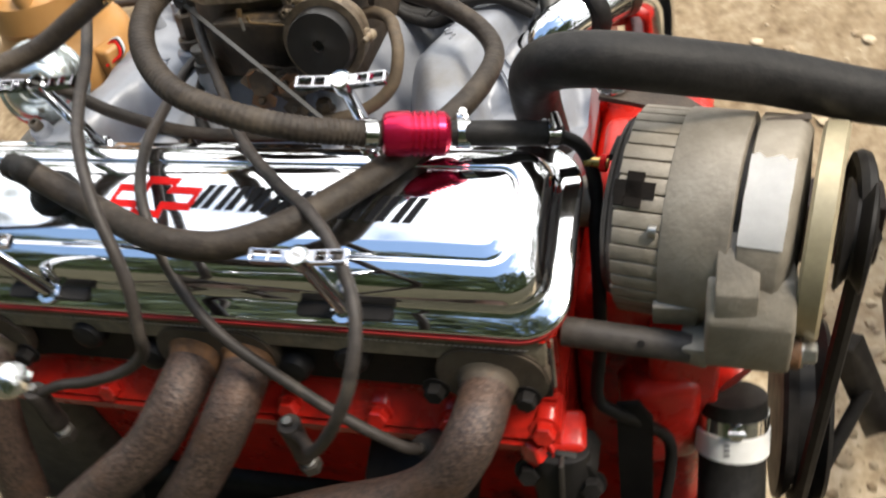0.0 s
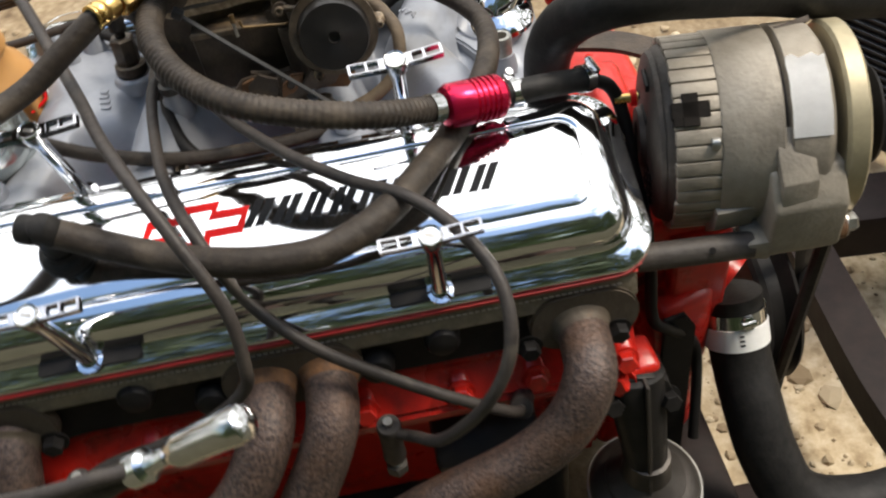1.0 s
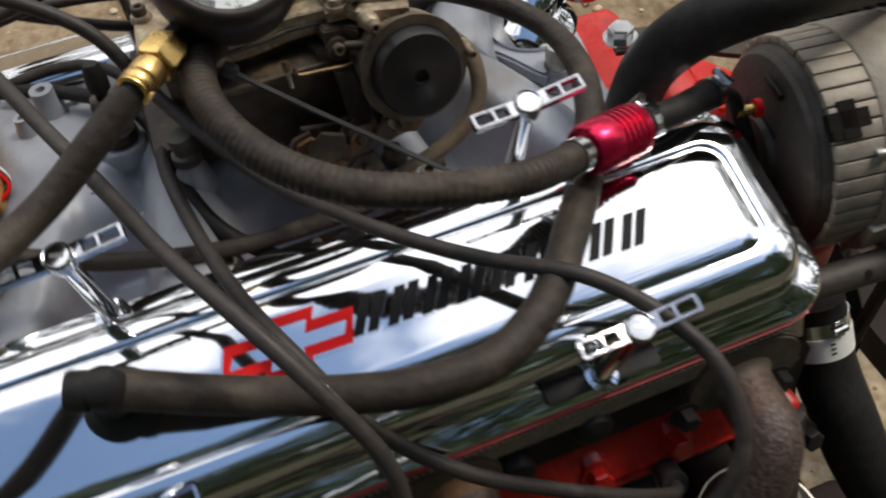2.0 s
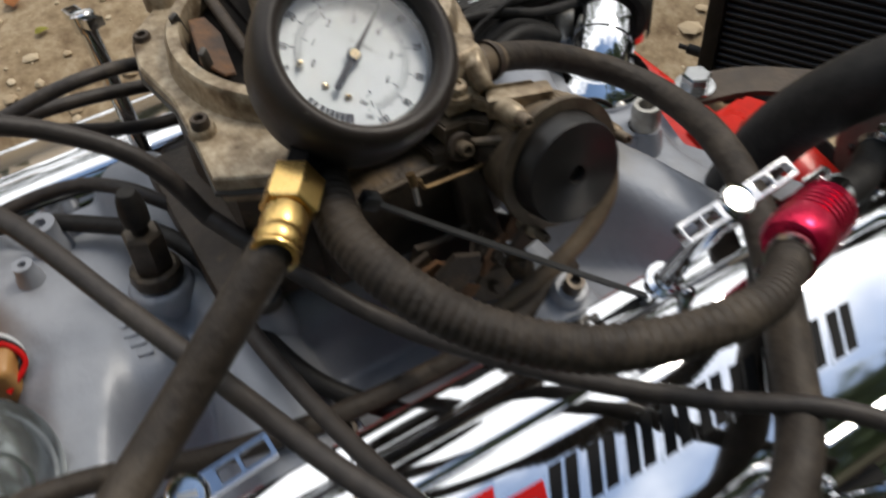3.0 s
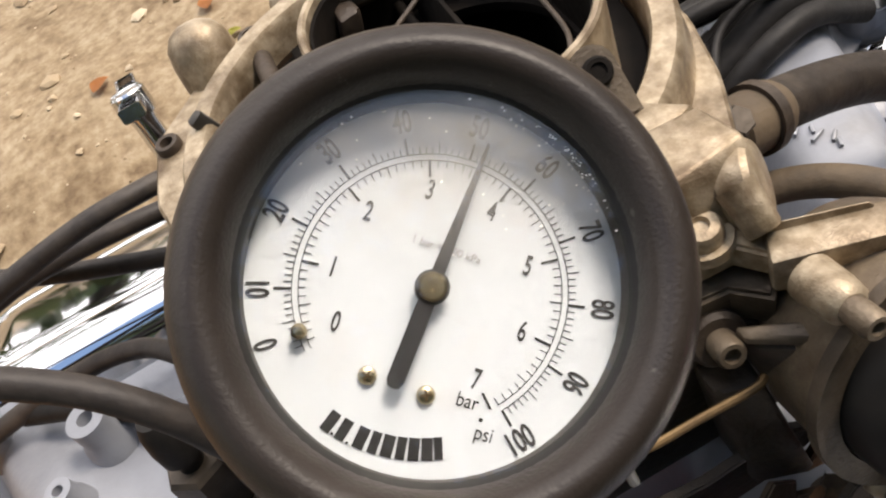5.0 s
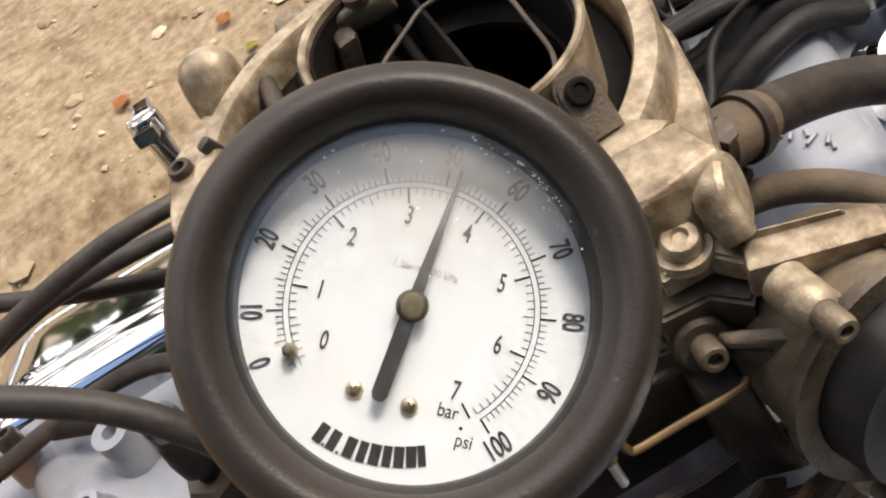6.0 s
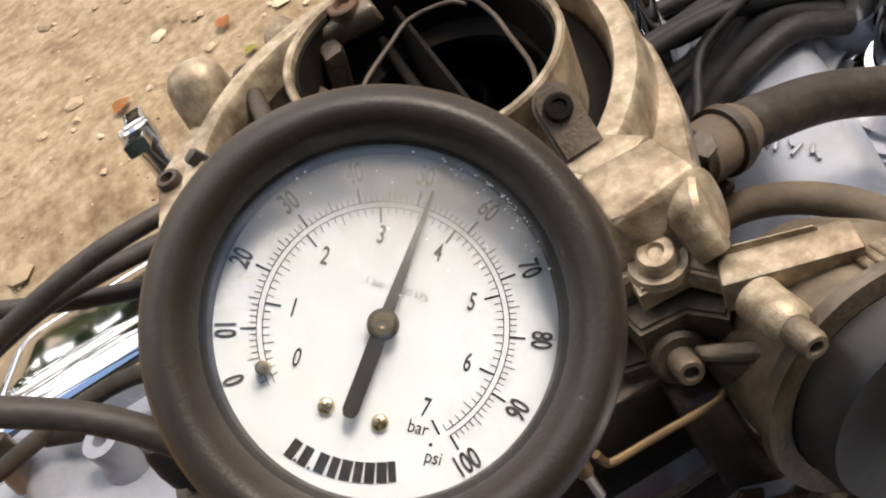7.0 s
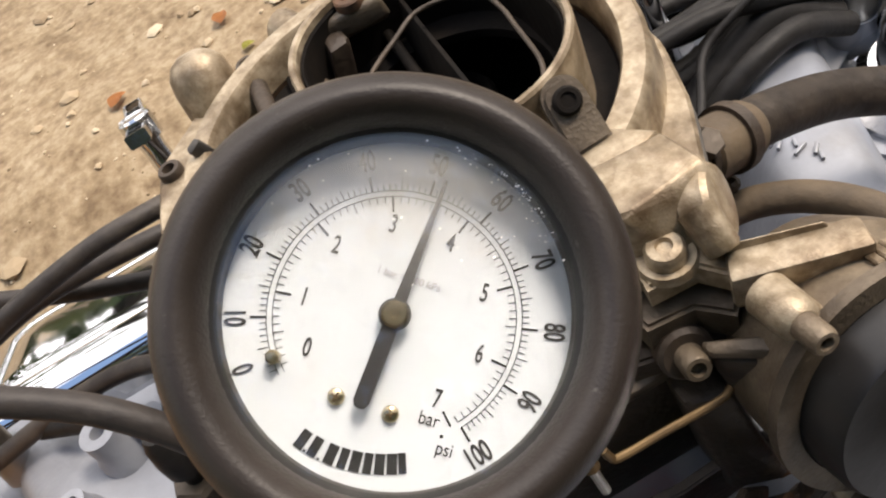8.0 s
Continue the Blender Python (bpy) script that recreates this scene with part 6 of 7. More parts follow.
def build_plug(x, y, z, d, label):
    p = thing("spark_plug", label, "spark plug", "spark plugs")
    o, d = Vector((x, y, z)), Vector(d).normalized()
    part("boot", turned([(0, 0), (0.0078, 0), (0.0088, 0.003), (0.0082, 0.010), (0.0078, 0.036), (0.0086, 0.044), (0.0080, 0.048), (0, 0.048)], o, d, 22), WIRE, p, "grey rubber plug boot")
    part("terminal_cap", turned([(0, 0), (0.0032, 0), (0.0032, 0.004), (0.002, 0.006), (0, 0.006)], o - d * 0.0050, d, 16), STEEL, p)
    part("porcelain", turned([(0.005, 0), (0.005, 0.012), (0, 0.012)], o + d * 0.046, d, 18), WHITE, p)
    part("plug_hexagon", turned([(0, 0), (0.0085, 0), (0.0085, 0.010), (0, 0.010)], o + d * 0.057, d, 6), IRON, p)


build_plug(0.062, -0.088, 0.418, (-0.05, 0.10, -1), "spark plug with grey rubber boot under the header")
build_plug(0.154, -0.082, 0.396, (0.10, 0.42, -0.35), "spark plug with grey rubber boot behind a pipe")
build_plug(-0.148, -0.086, 0.424, (-0.10, 0.05, -1), "spark plug with grey rubber boot near the rear")


def build_shield():
    s = thing("plug_extension", "bright chrome sleeve on the end of an ignition wire", "wire sleeve")
    a, b = Vector((-0.041, -0.189, 0.572)), Vector((0.0193, -0.2009, 0.6085))
    d = (b - a).normalized()
    part("sleeve", turned([(0.0050, 0.020), (0.0078, 0.027), (0.0086, 0.031), (0.0088, 0.058), (0.0091, 0.060), (0.0091, 0.066), (0.0080, 0.0705), (0.0045, 0.0728), (0, 0.0735)], a, d, 28), CHROME_WORN, s)
    part("ring", turned([(0.0055, -0.008), (0.0085, -0.006), (0.0085, 0.004), (0.0055, 0.007), (0.0045, 0.014), (0.0050, 0.021)], a, d, 24), CHROME, s)
    part("tail", turned([(0, -0.046), (0.0085, -0.046), (0.0092, -0.036), (0.0070, -0.022), (0.0062, -0.004), (0, -0.004)], a, d, 18), RUBBER, s, "grey rubber boot")
    wire("grey ignition wire leading to the bright sleeve", [(-0.24, -0.120, 0.500), (-0.16, -0.160, 0.530), (-0.10, -0.185, 0.560), (-0.062, -0.191, 0.573), (-0.038, -0.190, 0.574)])


build_shield()


def build_distributor():
    d = thing("distributor", "large tan plastic distributor cap on a dark body", "distributor")
    o = Vector((-0.228, 0.205, 0.480))
    part("housing", turned([(0.020, -0.06), (0.020, 0.0), (0.045, 0.012), (0.055, 0.018), (0.055, 0.045), (0, 0.045)], o, (0, 0, 1), 40), CAST_ALU, d)
    cap = part("cap", turned([(0.058, 0.045), (0.060, 0.047), (0.060, 0.072), (0.056, 0.082), (0.050, 0.088), (0.047, 0.100), (0.050, 0.105), (0.048, 0.128), (0.040, 0.134), (0, 0.134)], o, (0, 0, 1), 48), TAN_PLASTIC, d, "tan plastic cap")
    for k in range(8):
        a = radians(20 + 45 * k)
        p = o + Vector((0.040 * math.cos(a), 0.040 * math.sin(a), 0.130))
        tower = part("tower", turned([(0.0085, -0.01), (0.0078, 0.010), (0.0060, 0.014), (0.003, 0.014), (0, 0.010)], p, (0.25 * math.cos(a), 0.25 * math.sin(a), 1), 18), TAN_PLASTIC, cap)
    bm = block((0.026, 0.020, 0.034), Matrix.Translation(o + Vector((0.056, -0.022, 0.062))) @ pose(0, 0, 0, 0, 0, -20), 0.004, 3)
    part("connector", bm, TAN_PLASTIC, cap)
    vo, vd = Vector((-0.186, 0.114, 0.566)), Vector((0.42, -0.74, 0.52)).normalized()
    can = part("vacuum_canister", turned([(0, -0.012), (0.024, -0.012), (0.033, -0.004), (0.0355, -0.001), (0.0362, 0.001), (0.0345, 0.003), (0.0320, 0.0045), (0.0300, 0.0100), (0.0240, 0.0160), (0.0170, 0.0185), (0.0155, 0.0180), (0.0120, 0.0200), (0.0085, 0.0205), (0, 0.0208)], vo, vd, 40), ZINC_DOME, d, "plated steel vacuum canister")
    part("nipple", turned([(0, 0), (0.0050, 0), (0.0050, 0.006), (0.0036, 0.007), (0.0036, 0.014), (0, 0.014)], vo + vd * 0.0195, vd, 18), ZINC_DOME, can)
    part("canister_arm", tube([vo - vd * 0.010, vo - vd * 0.030 + Vector((-0.006, 0.006, -0.016)), (-0.205, 0.160, 0.512)], 0.008, 14), BLACK_PAINT, d)
    part("clip", block((0.010, 0.022, 0.012), pose(-0.172, 0.186, 0.550, 0, 10, -20), 0.002), STEEL, d)
    for k, mt in enumerate((RED_ENAMEL, RUBBER_DARK, WHITE)):
        part("lead", tube(spline([(-0.174, 0.184 + 0.004 * k, 0.556), (-0.162, 0.186 + 0.003 * k, 0.560), (-0.156, 0.178 + 0.003 * k, 0.552), (-0.168, 0.170 + 0.003 * k, 0.546)], 6), 0.0013, 8), mt, d)


build_distributor()


def build_far_loom():
    """Black wires lying over the far runners, each a thing of its own."""
    for k in range(5):
        pts = []
        for i in range(9):
            x = -0.02 + 0.0265 * i
            y = 0.250 + 0.0085 * k + 0.006 * math.sin(0.9 * i + 1.3 * k)
            pts.append((x, y, max(manifold_height(x, y), 0.528) + (0.0068 if k % 2 else 0.0085) + 0.002 * (k == 2)))
        w = thing("engine_wire", "black loom wire lying over the far intake runners", "wire", group="wires over the runners")
        part("wire", tube(spline(pts, 6), 0.0072 if k % 2 else 0.0050, 14), RUBBER_DARK, w)
        part("wire_tape", tube(spline(pts, 6)[14 + 5 * k:18 + 5 * k], 0.0078 if k % 2 else 0.0056, 14), BLACK_PLASTIC, w, "black tape wrap")


build_far_loom()


# ---------------------------------------------------------------- alternator and drive
GRIME = material("grimy_dark_casting", (0.060, 0.050, 0.042), 0.6, 0.2, second=(0.035, 0.029, 0.025), scale=70, bump=0.5, bump_scale=300, third=(0.11, 0.095, 0.08), third_scale=30, third_edge=(0.58, 0.75))
ALT = Vector((0.2745, 0.0515, 0.5065))
ALT_AX = Vector((0.985, -0.165, 0.015)).normalized()


def build_alternator():
    al = thing("alternator", "dull grey cast alternator with white paper label", "alternator")
    am = axis_frame(ALT, ALT_AX)
    R = 0.0660
    part("rear_shell", turned([(0, 0.002), (0.020, 0.002), (0.022, 0.006), (0.050, 0.008), (0.0580, 0.010), (R - 0.004, 0.014), (R - 0.0015, 0.020), (R - 0.0015, 0.046), (0.05, 0.046)], ALT, ALT_AX, 72), GRIME, al, "rear housing with cooling ribs")
    part("stator", turned([(R - 0.002, 0.0455), (R + 0.0028, 0.046), (R + 0.0035, 0.047), (R + 0.0035, 0.0845), (R + 0.002, 0.0855), (R - 0.006, 0.0860)], ALT, ALT_AX, 72), CAST_ALU, al)
    part("seam", turned([(R - 0.006, 0.0855), (R - 0.0035, 0.0855), (R - 0.0035, 0.0895), (R - 0.006, 0.0895)], ALT, ALT_AX, 64, True), GRIME, al, "dark joint between the shells")
    part("drive_shell", turned([(R - 0.006, 0.0885), (R + 0.002, 0.0890), (R + 0.0035, 0.0900), (R + 0.0035, 0.111), (R + 0.002, 0.114), (R - 0.004, 0.1185), (0.03, 0.121), (0, 0.121)], ALT, ALT_AX, 72), CAST_ALU, al)
    for k in range(40):
        a = 9.0 * k
        q = am @ pose(0, 0, 0, 0, 0, a) @ Matrix.Translation((R - 0.0002, 0, 0.0315 + 0.0004 * (k % 3)))
        part("rib", block((0.0050, 0.0097, 0.0300), q, 0.0010, 2), CAST_ALU, al)
    part("rear_plate", turned([(0.012, 0.0), (0.021, 0.0), (0.023, 0.004), (0.050, 0.006), (0.0585, 0.0085), (0.0605, 0.0115)], ALT, ALT_AX, 56), GRIME, al, "grimy dark rear plate")
    for x, y, w, h in ((0.0, 0.0485, 0.021, 0.0055), (-0.004, 0.0225, 0.021, 0.0055)):
        part("vent", block((w, h, 0.003), am @ Matrix.Translation((x, y, 0.0048)), 0.0012, 2), BLACK_PLASTIC, al, "dark vent slot")
    for i in range(3):
        for j in range(4):
            part("vent", block((0.0075, 0.0040, 0.003), am @ Matrix.Translation((-0.036 + 0.0105 * i, -0.008 - 0.0072 * j, 0.0050)), 0.0010, 1), BLACK_PLASTIC, al, "dark vent slot")
    for i in range(3):
        part("vent", block((0.0075, 0.0040, 0.003), am @ Matrix.Translation((0.022 + 0.0105 * i, 0.020 - 0.0072 * i, 0.0050)), 0.0010, 1), BLACK_PLASTIC, al, "dark vent slot")
    # terminal, insulator, plug socket
    part("insulator", turned([(0, 0), (0.0058, 0), (0.0058, 0.004), (0, 0.004)], am @ Vector((0.0, 0.035, -0.001)), -ALT_AX, 20), RED_ENAMEL, al, "red terminal insulator")
    part("terminal", turned([(0, 0), (0.0036, 0), (0.0036, 0.016), (0, 0.016)], am @ Vector((0.0, 0.035, 0.0)), -ALT_AX, 14), BRASS, al, "brass terminal stud")
    part("bearing_boss", turned([(0, 0), (0.0165, 0), (0.018, -0.010), (0, -0.010)], am @ Vector((0, 0, -0.010)), ALT_AX, 32), CAST_ALU, al)
    pd = (Vector((0.300, 0.004, 0.560)) - ALT)
    pd = (pd - ALT_AX * pd.dot(ALT_AX)).normalized()
    pm = axis_frame(ALT + ALT_AX * 0.0275 + pd * (R + 0.0002), pd, ALT_AX)
    side = Vector(pm.to_3x3() @ Vector((1, 0, 0)))
    bm = block((0.0105, 0.0245, 0.0054), pm, 0.0003, 1)
    add_block(bm, (0.0220, 0.0105, 0.0054), pm, 0.0003, 1)
    add_block(bm, (0.0060, 0.0060, 0.0054), pm @ Matrix.Translation((0.0075, -0.0085, 0)), 0.0003, 1)
    part("plug_socket", bm, BLACK_AND_SHADE, al, "black cross-shaped plug socket")
    # paper label wrapped on the drive shell
    ld = Vector((0, -0.58, 0.81))
    lm = axis_frame(ALT, ALT_AX, ld)
    bm = bmesh.new()
    cols = []
    for i in range(13):
        a = radians(66 + 44 * i / 12)
        rr = R + 0.0041 + (0.0016 if i == 12 else 0.0)
        cols.append([bm.verts.new(lm @ Vector((-rr * math.cos(a + 0.025 * math.sin(2.1 * j) * (i == 12)), rr * math.sin(a), 0.0895 + 0.0245 * j / 6 + 0.0002 * math.sin(5 * i + j) * (j in (0, 6))))) for j in range(7)])
    for a, b in zip(cols, cols[1:]):
        for j in range(6):
            bm.faces.new((a[j], a[j + 1], b[j + 1], b[j]))
    bmesh.ops.solidify(bm, geom=bm.faces[:], thickness=0.0003)
    part("label", bm, PAPER, al, "torn white paper label")
    # mounting lug, cast in one with the drive shell, and its stepped pads
    lug = hull([(x, y, z) for x, g in ((0.3375, 0.0), (0.3870, -0.0025)) for y, z in ((-0.0440 + g, 0.4610), (-0.0450 + g, 0.5010), (-0.0300, 0.5240), (0.0100, 0.5200), (0.0050, 0.4420), (-0.0320, 0.4500))], 0.0030, 3)
    part("lug", lug, CAST_ALU, al, "cast mounting lug")
    part("lug_ear", hull([(x, y, z) for x, k in ((0.3240, 0.75), (0.3400, 1.0)) for y, z in ((-0.0330 - 0.0105 * k, 0.4650 - 0.0090 * k), (-0.0330 - 0.0105 * k, 0.4650 + 0.0090 * k), (-0.0200, 0.4650 + 0.0105 * k), (-0.0200, 0.4650 - 0.0105 * k))], 0.0018, 2), CAST_ALU, al)
    part("side_pad", hull([(x, y, z) for x in (0.3420, 0.3660) for y, z in ((-0.0400, 0.5200), (-0.0440, 0.5000), (-0.0150, 0.5480), (-0.0150, 0.5000))], 0.0012, 2), CAST_ALU, al)
    part("foot_pad", hull([(x, y, z) for x in (0.3060, 0.3330) for y, z in ((-0.0275, 0.4930), (-0.0245, 0.4750), (-0.0100, 0.4600), (0.0, 0.5000))], 0.0015, 2), CAST_ALU, al)
    part("pivot_boss", turned([(0, -0.006), (0.0105, -0.006), (0.0105, 0.004), (0.0090, 0.0055), (0, 0.0055)], (0.388, -0.034, 0.468), (1, 0, 0), 28), RUST_ORANGE, al, "rusty pivot washer")
    part("through_bolt", bolt(bmesh.new(), (0.3930, -0.034, 0.468), (1, 0, 0), 0.007, 0.008), STEEL, al)
    part("housing_screw", cap_screw(bmesh.new(), am @ Vector((-0.058, 0.036, 0.044)), -ALT_AX, 0.004, 0.005), STEEL, al)
    # fan and pulley
    part("fan", turned([(0.020, 0.126), (0.066, 0.124), (0.0685, 0.126), (0.0685, 0.137), (0.066, 0.139), (0.030, 0.136), (0.020, 0.136)], ALT, ALT_AX, 60), FAN_PLATE, al, "yellowed zinc plated cooling fan")
    part("pulley", turned([(0.0, 0.142), (0.034, 0.142), (0.035, 0.144), (0.027, 0.149), (0.027, 0.151), (0.035, 0.157), (0.034, 0.159), (0.012, 0.160), (0.0, 0.166)], ALT, ALT_AX, 48), BLACK_PAINT, al)
    return al


FAN_PLATE = material("yellow_zinc_plate", (0.46, 0.39, 0.25), 0.45, 0.5, second=(0.34, 0.29, 0.19), scale=60, rough_var=0.12)
build_alternator()


def build_spacer():
    s = thing("alternator_spacer", "grimy dark steel spacer tube below the alternator", "spacer tube")
    part("tube", tube([(0.250, -0.030, 0.4685), (0.330, -0.033, 0.4640)], 0.0098, 28), GRIME, s)
    part("hole", turned([(0, 0), (0.0025, 0), (0.0025, 0.0006), (0, 0.0006)], (0.300, -0.0393, 0.4720), (0, -0.75, 0.66), 14), BLACK_PAINT, s)


def build_belt():
    b = thing("drive_belt", "black rubber V belt round the alternator pulley", "belt")
    x = 0.4275
    pts = []
    c1, r1 = Vector((x, ALT.y, ALT.z)), 0.033
    c2, r2 = Vector((x, 0.128, 0.195)), 0.085
    dv = c2 - c1
    base = math.atan2(dv.z, dv.y)
    for k in range(17):
        a = base + radians(90 + 180 * k / 16)
        pts.append(c1 + Vector((0, r1 * math.cos(a), r1 * math.sin(a))))
    for k in range(25):
        a = base - radians(90) + radians(180 * k / 24)
        pts.append(c2 + Vector((0, r2 * math.cos(a), r2 * math.sin(a))))
    pts.append(pts[0])
    dense = []
    for p, q in zip(pts, pts[1:]):
        dense += [p.lerp(q, k / 3) for k in range(3)]
    part("belt", tube(dense + [pts[0]], 0.0062, 8), RUBBER_DARK, b)
    p = thing("crank_pulley", "black crankshaft pulley in front of the block", "pulley")
    part("sheave", turned([(0, -0.02), (0.082, -0.02), (0.085, -0.016), (0.074, -0.006), (0.074, 0.006), (0.085, 0.016), (0.082, 0.02), (0.03, 0.02), (0.0, 0.01)], (x, 0.128, 0.195), (1, 0, 0), 56), BLACK_PAINT, p)
    part("hub", turned([(0, 0.0), (0.030, 0.0), (0.032, 0.003), (0.030, 0.012), (0.012, 0.014), (0, 0.014)], (x + 0.010, 0.128, 0.195), (1, 0, 0), 36), GRIME, p)
    w = thing("water_pump", "orange-red painted water pump at the engine's front", "water pump")
    bm = turned([(0.055, 0), (0.060, 0.010), (0.055, 0.022), (0.035, 0.045), (0.030, 0.10), (0.0, 0.10)], (0.250, MID_Y, 0.36), (1, 0, 0), 40)
    part("body", bm, RED_PAINT, w)
    for s in (-1, 1):
        bm = block((0.045, 0.12, 0.050), Matrix.Translation((0.272, MID_Y + s * 0.085, 0.385)) @ pose(0, 0, 0, s * 18, 0, 0), 0.012, 3)
        part("leg", bm, RED_PAINT, w)
    part("lower_casting", hull([(x, y, z) for x, k in ((0.300, 0.0), (0.352, 0.006)) for y, z in ((0.024 + k, 0.405), (0.070, 0.415), (0.028 + k, 0.270), (0.070, 0.255), (0.045 + k, 0.235))], 0.005, 3), RED_PAINT, w)
    part("hose_neck", tube([(0.300, 0.110, 0.35), (0.345, 0.072, 0.335), (0.364, 0.052, 0.325)], 0.023, 24), RED_PAINT, w)
    bm = block((0.030, 0.075, 0.075), Matrix.Translation((0.276, 0.128, 0.462)) @ pose(0, 0, 0, 10, 0, 0), 0.010, 3)
    part("upper_neck", bm, RED_PAINT, w)
    part("pulley", turned([(0, 0), (0.058, 0), (0.06, 0.004), (0.052, 0.010), (0.052, 0.016), (0.06, 0.022), (0.058, 0.026), (0, 0.026)], (0.355, MID_Y, 0.36), (1, 0, 0), 44), BLACK_PAINT, w)
    br = thing("alternator_bracket", "flat dark steel bracket bolted to the manifold front", "bracket")
    part("strap", tube_strip([(0.255, 0.197, 0.500), (0.300, 0.185, 0.497), (0.340, 0.140, 0.505), (0.372, 0.085, 0.545), (0.380, 0.055, 0.575)], 0.026, 0.004), CARB_DARK, br)
    part("bolt", bolt(bmesh.new(), (0.262, 0.197, 0.502), (0, 0, 1), 0.0095, 0.009), CHROME_WORN, br, "bright bolt head")
    part("cover", plate([(-0.05, -0.03), (0.03, -0.045), (0.07, -0.01), (0.05, 0.04), (-0.03, 0.035)], 0.03, pose(0.330, 0.200, 0.395, 0, 14, 12), 0.008, 3), RED_PAINT, br, "red painted casting")


def tube_strip(line, width, thick):
    pts = spline(line, 6)
    bm = bmesh.new()
    rings = []
    for i, p in enumerate(pts):
        t = (pts[min(i + 1, len(pts) - 1)] - pts[max(i - 1, 0)]).normalized()
        s = t.cross(Vector((0, 0, 1))).normalized()
        u = s.cross(t)
        rings.append([bm.verts.new(p + s * a * width / 2 + u * b * thick / 2) for a, b in ((-1, -1), (1, -1), (1, 1), (-1, 1))])
    for a, b in zip(rings, rings[1:]):
        for k in range(4):
            bm.faces.new((a[k], a[(k + 1) % 4], b[(k + 1) % 4], b[k]))
    bm.faces.new(rings[0][::-1])
    bm.faces.new(rings[-1])
    bmesh.ops.recalc_face_normals(bm, faces=bm.faces)
    return bm


build_spacer()
build_belt()


# ---------------------------------------------------------------- cooling hoses, radiator, pump, chassis
RAD_TURN = 28.0


def build_cooling():
    h = thing("radiator_hose", "thick black upper radiator hose", "hose")
    line = [(0.226, 0.125, 0.480), (0.223, 0.112, 0.520), (0.222, 0.094, 0.562), (0.228, 0.072, 0.596), (0.245, 0.054, 0.617), (0.275, 0.048, 0.622), (0.32, 0.059, 0.609), (0.37, 0.077, 0.589), (0.44, 0.093, 0.562), (0.54, 0.125, 0.53), (0.75, 0.20, 0.47), (0.955, 0.295, 0.42)]
    part("hose", tube(spline(line, 9), 0.0168, 26), RUBBER_DARK, h)
    h = thing("radiator_hose", "thick black lower radiator hose with white printed band", "hose")
    line = [(0.3638, 0.0475, 0.3140), (0.365, 0.034, 0.288), (0.366, 0.010, 0.258), (0.367, -0.022, 0.232), (0.373, -0.050, 0.200), (0.392, -0.075, 0.165), (0.44, -0.085, 0.145), (0.52, -0.078, 0.138), (0.75, -0.02, 0.12), (1.035, 0.13, 0.10)]
    pts = spline(line, 9)
    part("hose", tube(pts, 0.0262, 32), RUBBER_DARK, h)
    clamp_band(h, Vector((0.3648, 0.0385, 0.2972)), (0.03, -0.45, -0.88), 0.0264, 0.013)
    d = Vector((0.02, -0.50, -0.86)).normalized()
    part("band", turned([(0.0263, -0.010), (0.0286, -0.010), (0.0286, 0.010), (0.0263, 0.010)], (0.3652, 0.0300, 0.2815), d, 36, True), PAPER, h, "white printed paper band")
    facing = axis_frame((0.3652, 0.0300, 0.2815), d, (-0.10, -0.80, 0.60))
    for k in range(3):
        part("print", block((0.0040, 0.0008, 0.0018), facing @ pose(0, 0, 0, 0, 0, 4) @ Matrix.Translation((0.0, 0.0287, -0.0050 + 0.0042 * k)), 0.0002, 1), INK, h, "dark printed bar")
    h = thing("rubber_collar", "short black rubber sleeve pushed over the chrome neck", "hose")
    ax = Vector((0.72, 0.68, 0.10)).normalized()
    part("sleeve", turned([(0.0193, -0.006), (0.0245, -0.006), (0.0265, -0.003), (0.0268, 0.003), (0.0250, 0.007), (0.0193, 0.007)], (0.2365, 0.2570, 0.5365), ax, 40, True), RUBBER_DARK, h)
    h = thing("filler_neck", "bright chrome filler neck beyond the rubber sleeve", "pipe")
    part("pipe", tube(spline([(0.2420, 0.2625, 0.5372), (0.2520, 0.2720, 0.5390), (0.2640, 0.2830, 0.5400), (0.2760, 0.2920, 0.5330), (0.2830, 0.2970, 0.5180), (0.2850, 0.2980, 0.4800)], 7), 0.0212, 36), CHROME_WORN, h)
    part("clamp", turned([(0.0213, -0.004), (0.0226, -0.004), (0.0226, 0.004), (0.0213, 0.004)], (0.2640, 0.2830, 0.5400), (0.75, 0.62, -0.10), 36, True), GRIMY_STEEL, h)
    r = thing("radiator", "black finned radiator standing in front of the engine", "radiator")
    corner = Matrix.Translation((0.765, 0.645, 0.0)) @ pose(0, 0, 0, 0, 0, RAD_TURN)

    def at(x, y, z):
        return corner @ Matrix.Translation((x, y, z))
    part("core", block((0.030, 0.60, 0.56), at(0.012, -0.31, 0.29), 0.002), BLACK_PAINT, r)
    for k in range(44):
        part("fin", block((0.006, 0.575, 0.0050), at(-0.0055, -0.31, 0.035 + 0.0118 * k), 0.001, 1), RAD_BLACK, r)
    for y in (-0.012, -0.61):
        part("side_frame", block((0.040, 0.024, 0.60), at(0.0, y, 0.29), 0.003), BLACK_PAINT, r)
    for z in (0.005, 0.585):
        part("tank", block((0.05, 0.62, 0.04), at(0.0, -0.31, z), 0.012, 3), BLACK_PLASTIC, r)
    part("drain_tap", turned([(0, 0), (0.008, 0), (0.008, 0.02), (0.004, 0.022), (0.004, 0.034), (0, 0.034)], at(-0.01, 0.0, 0.055).translation, (-0.5, 0.8, 0.1), 16), BLACK_PLASTIC, r)


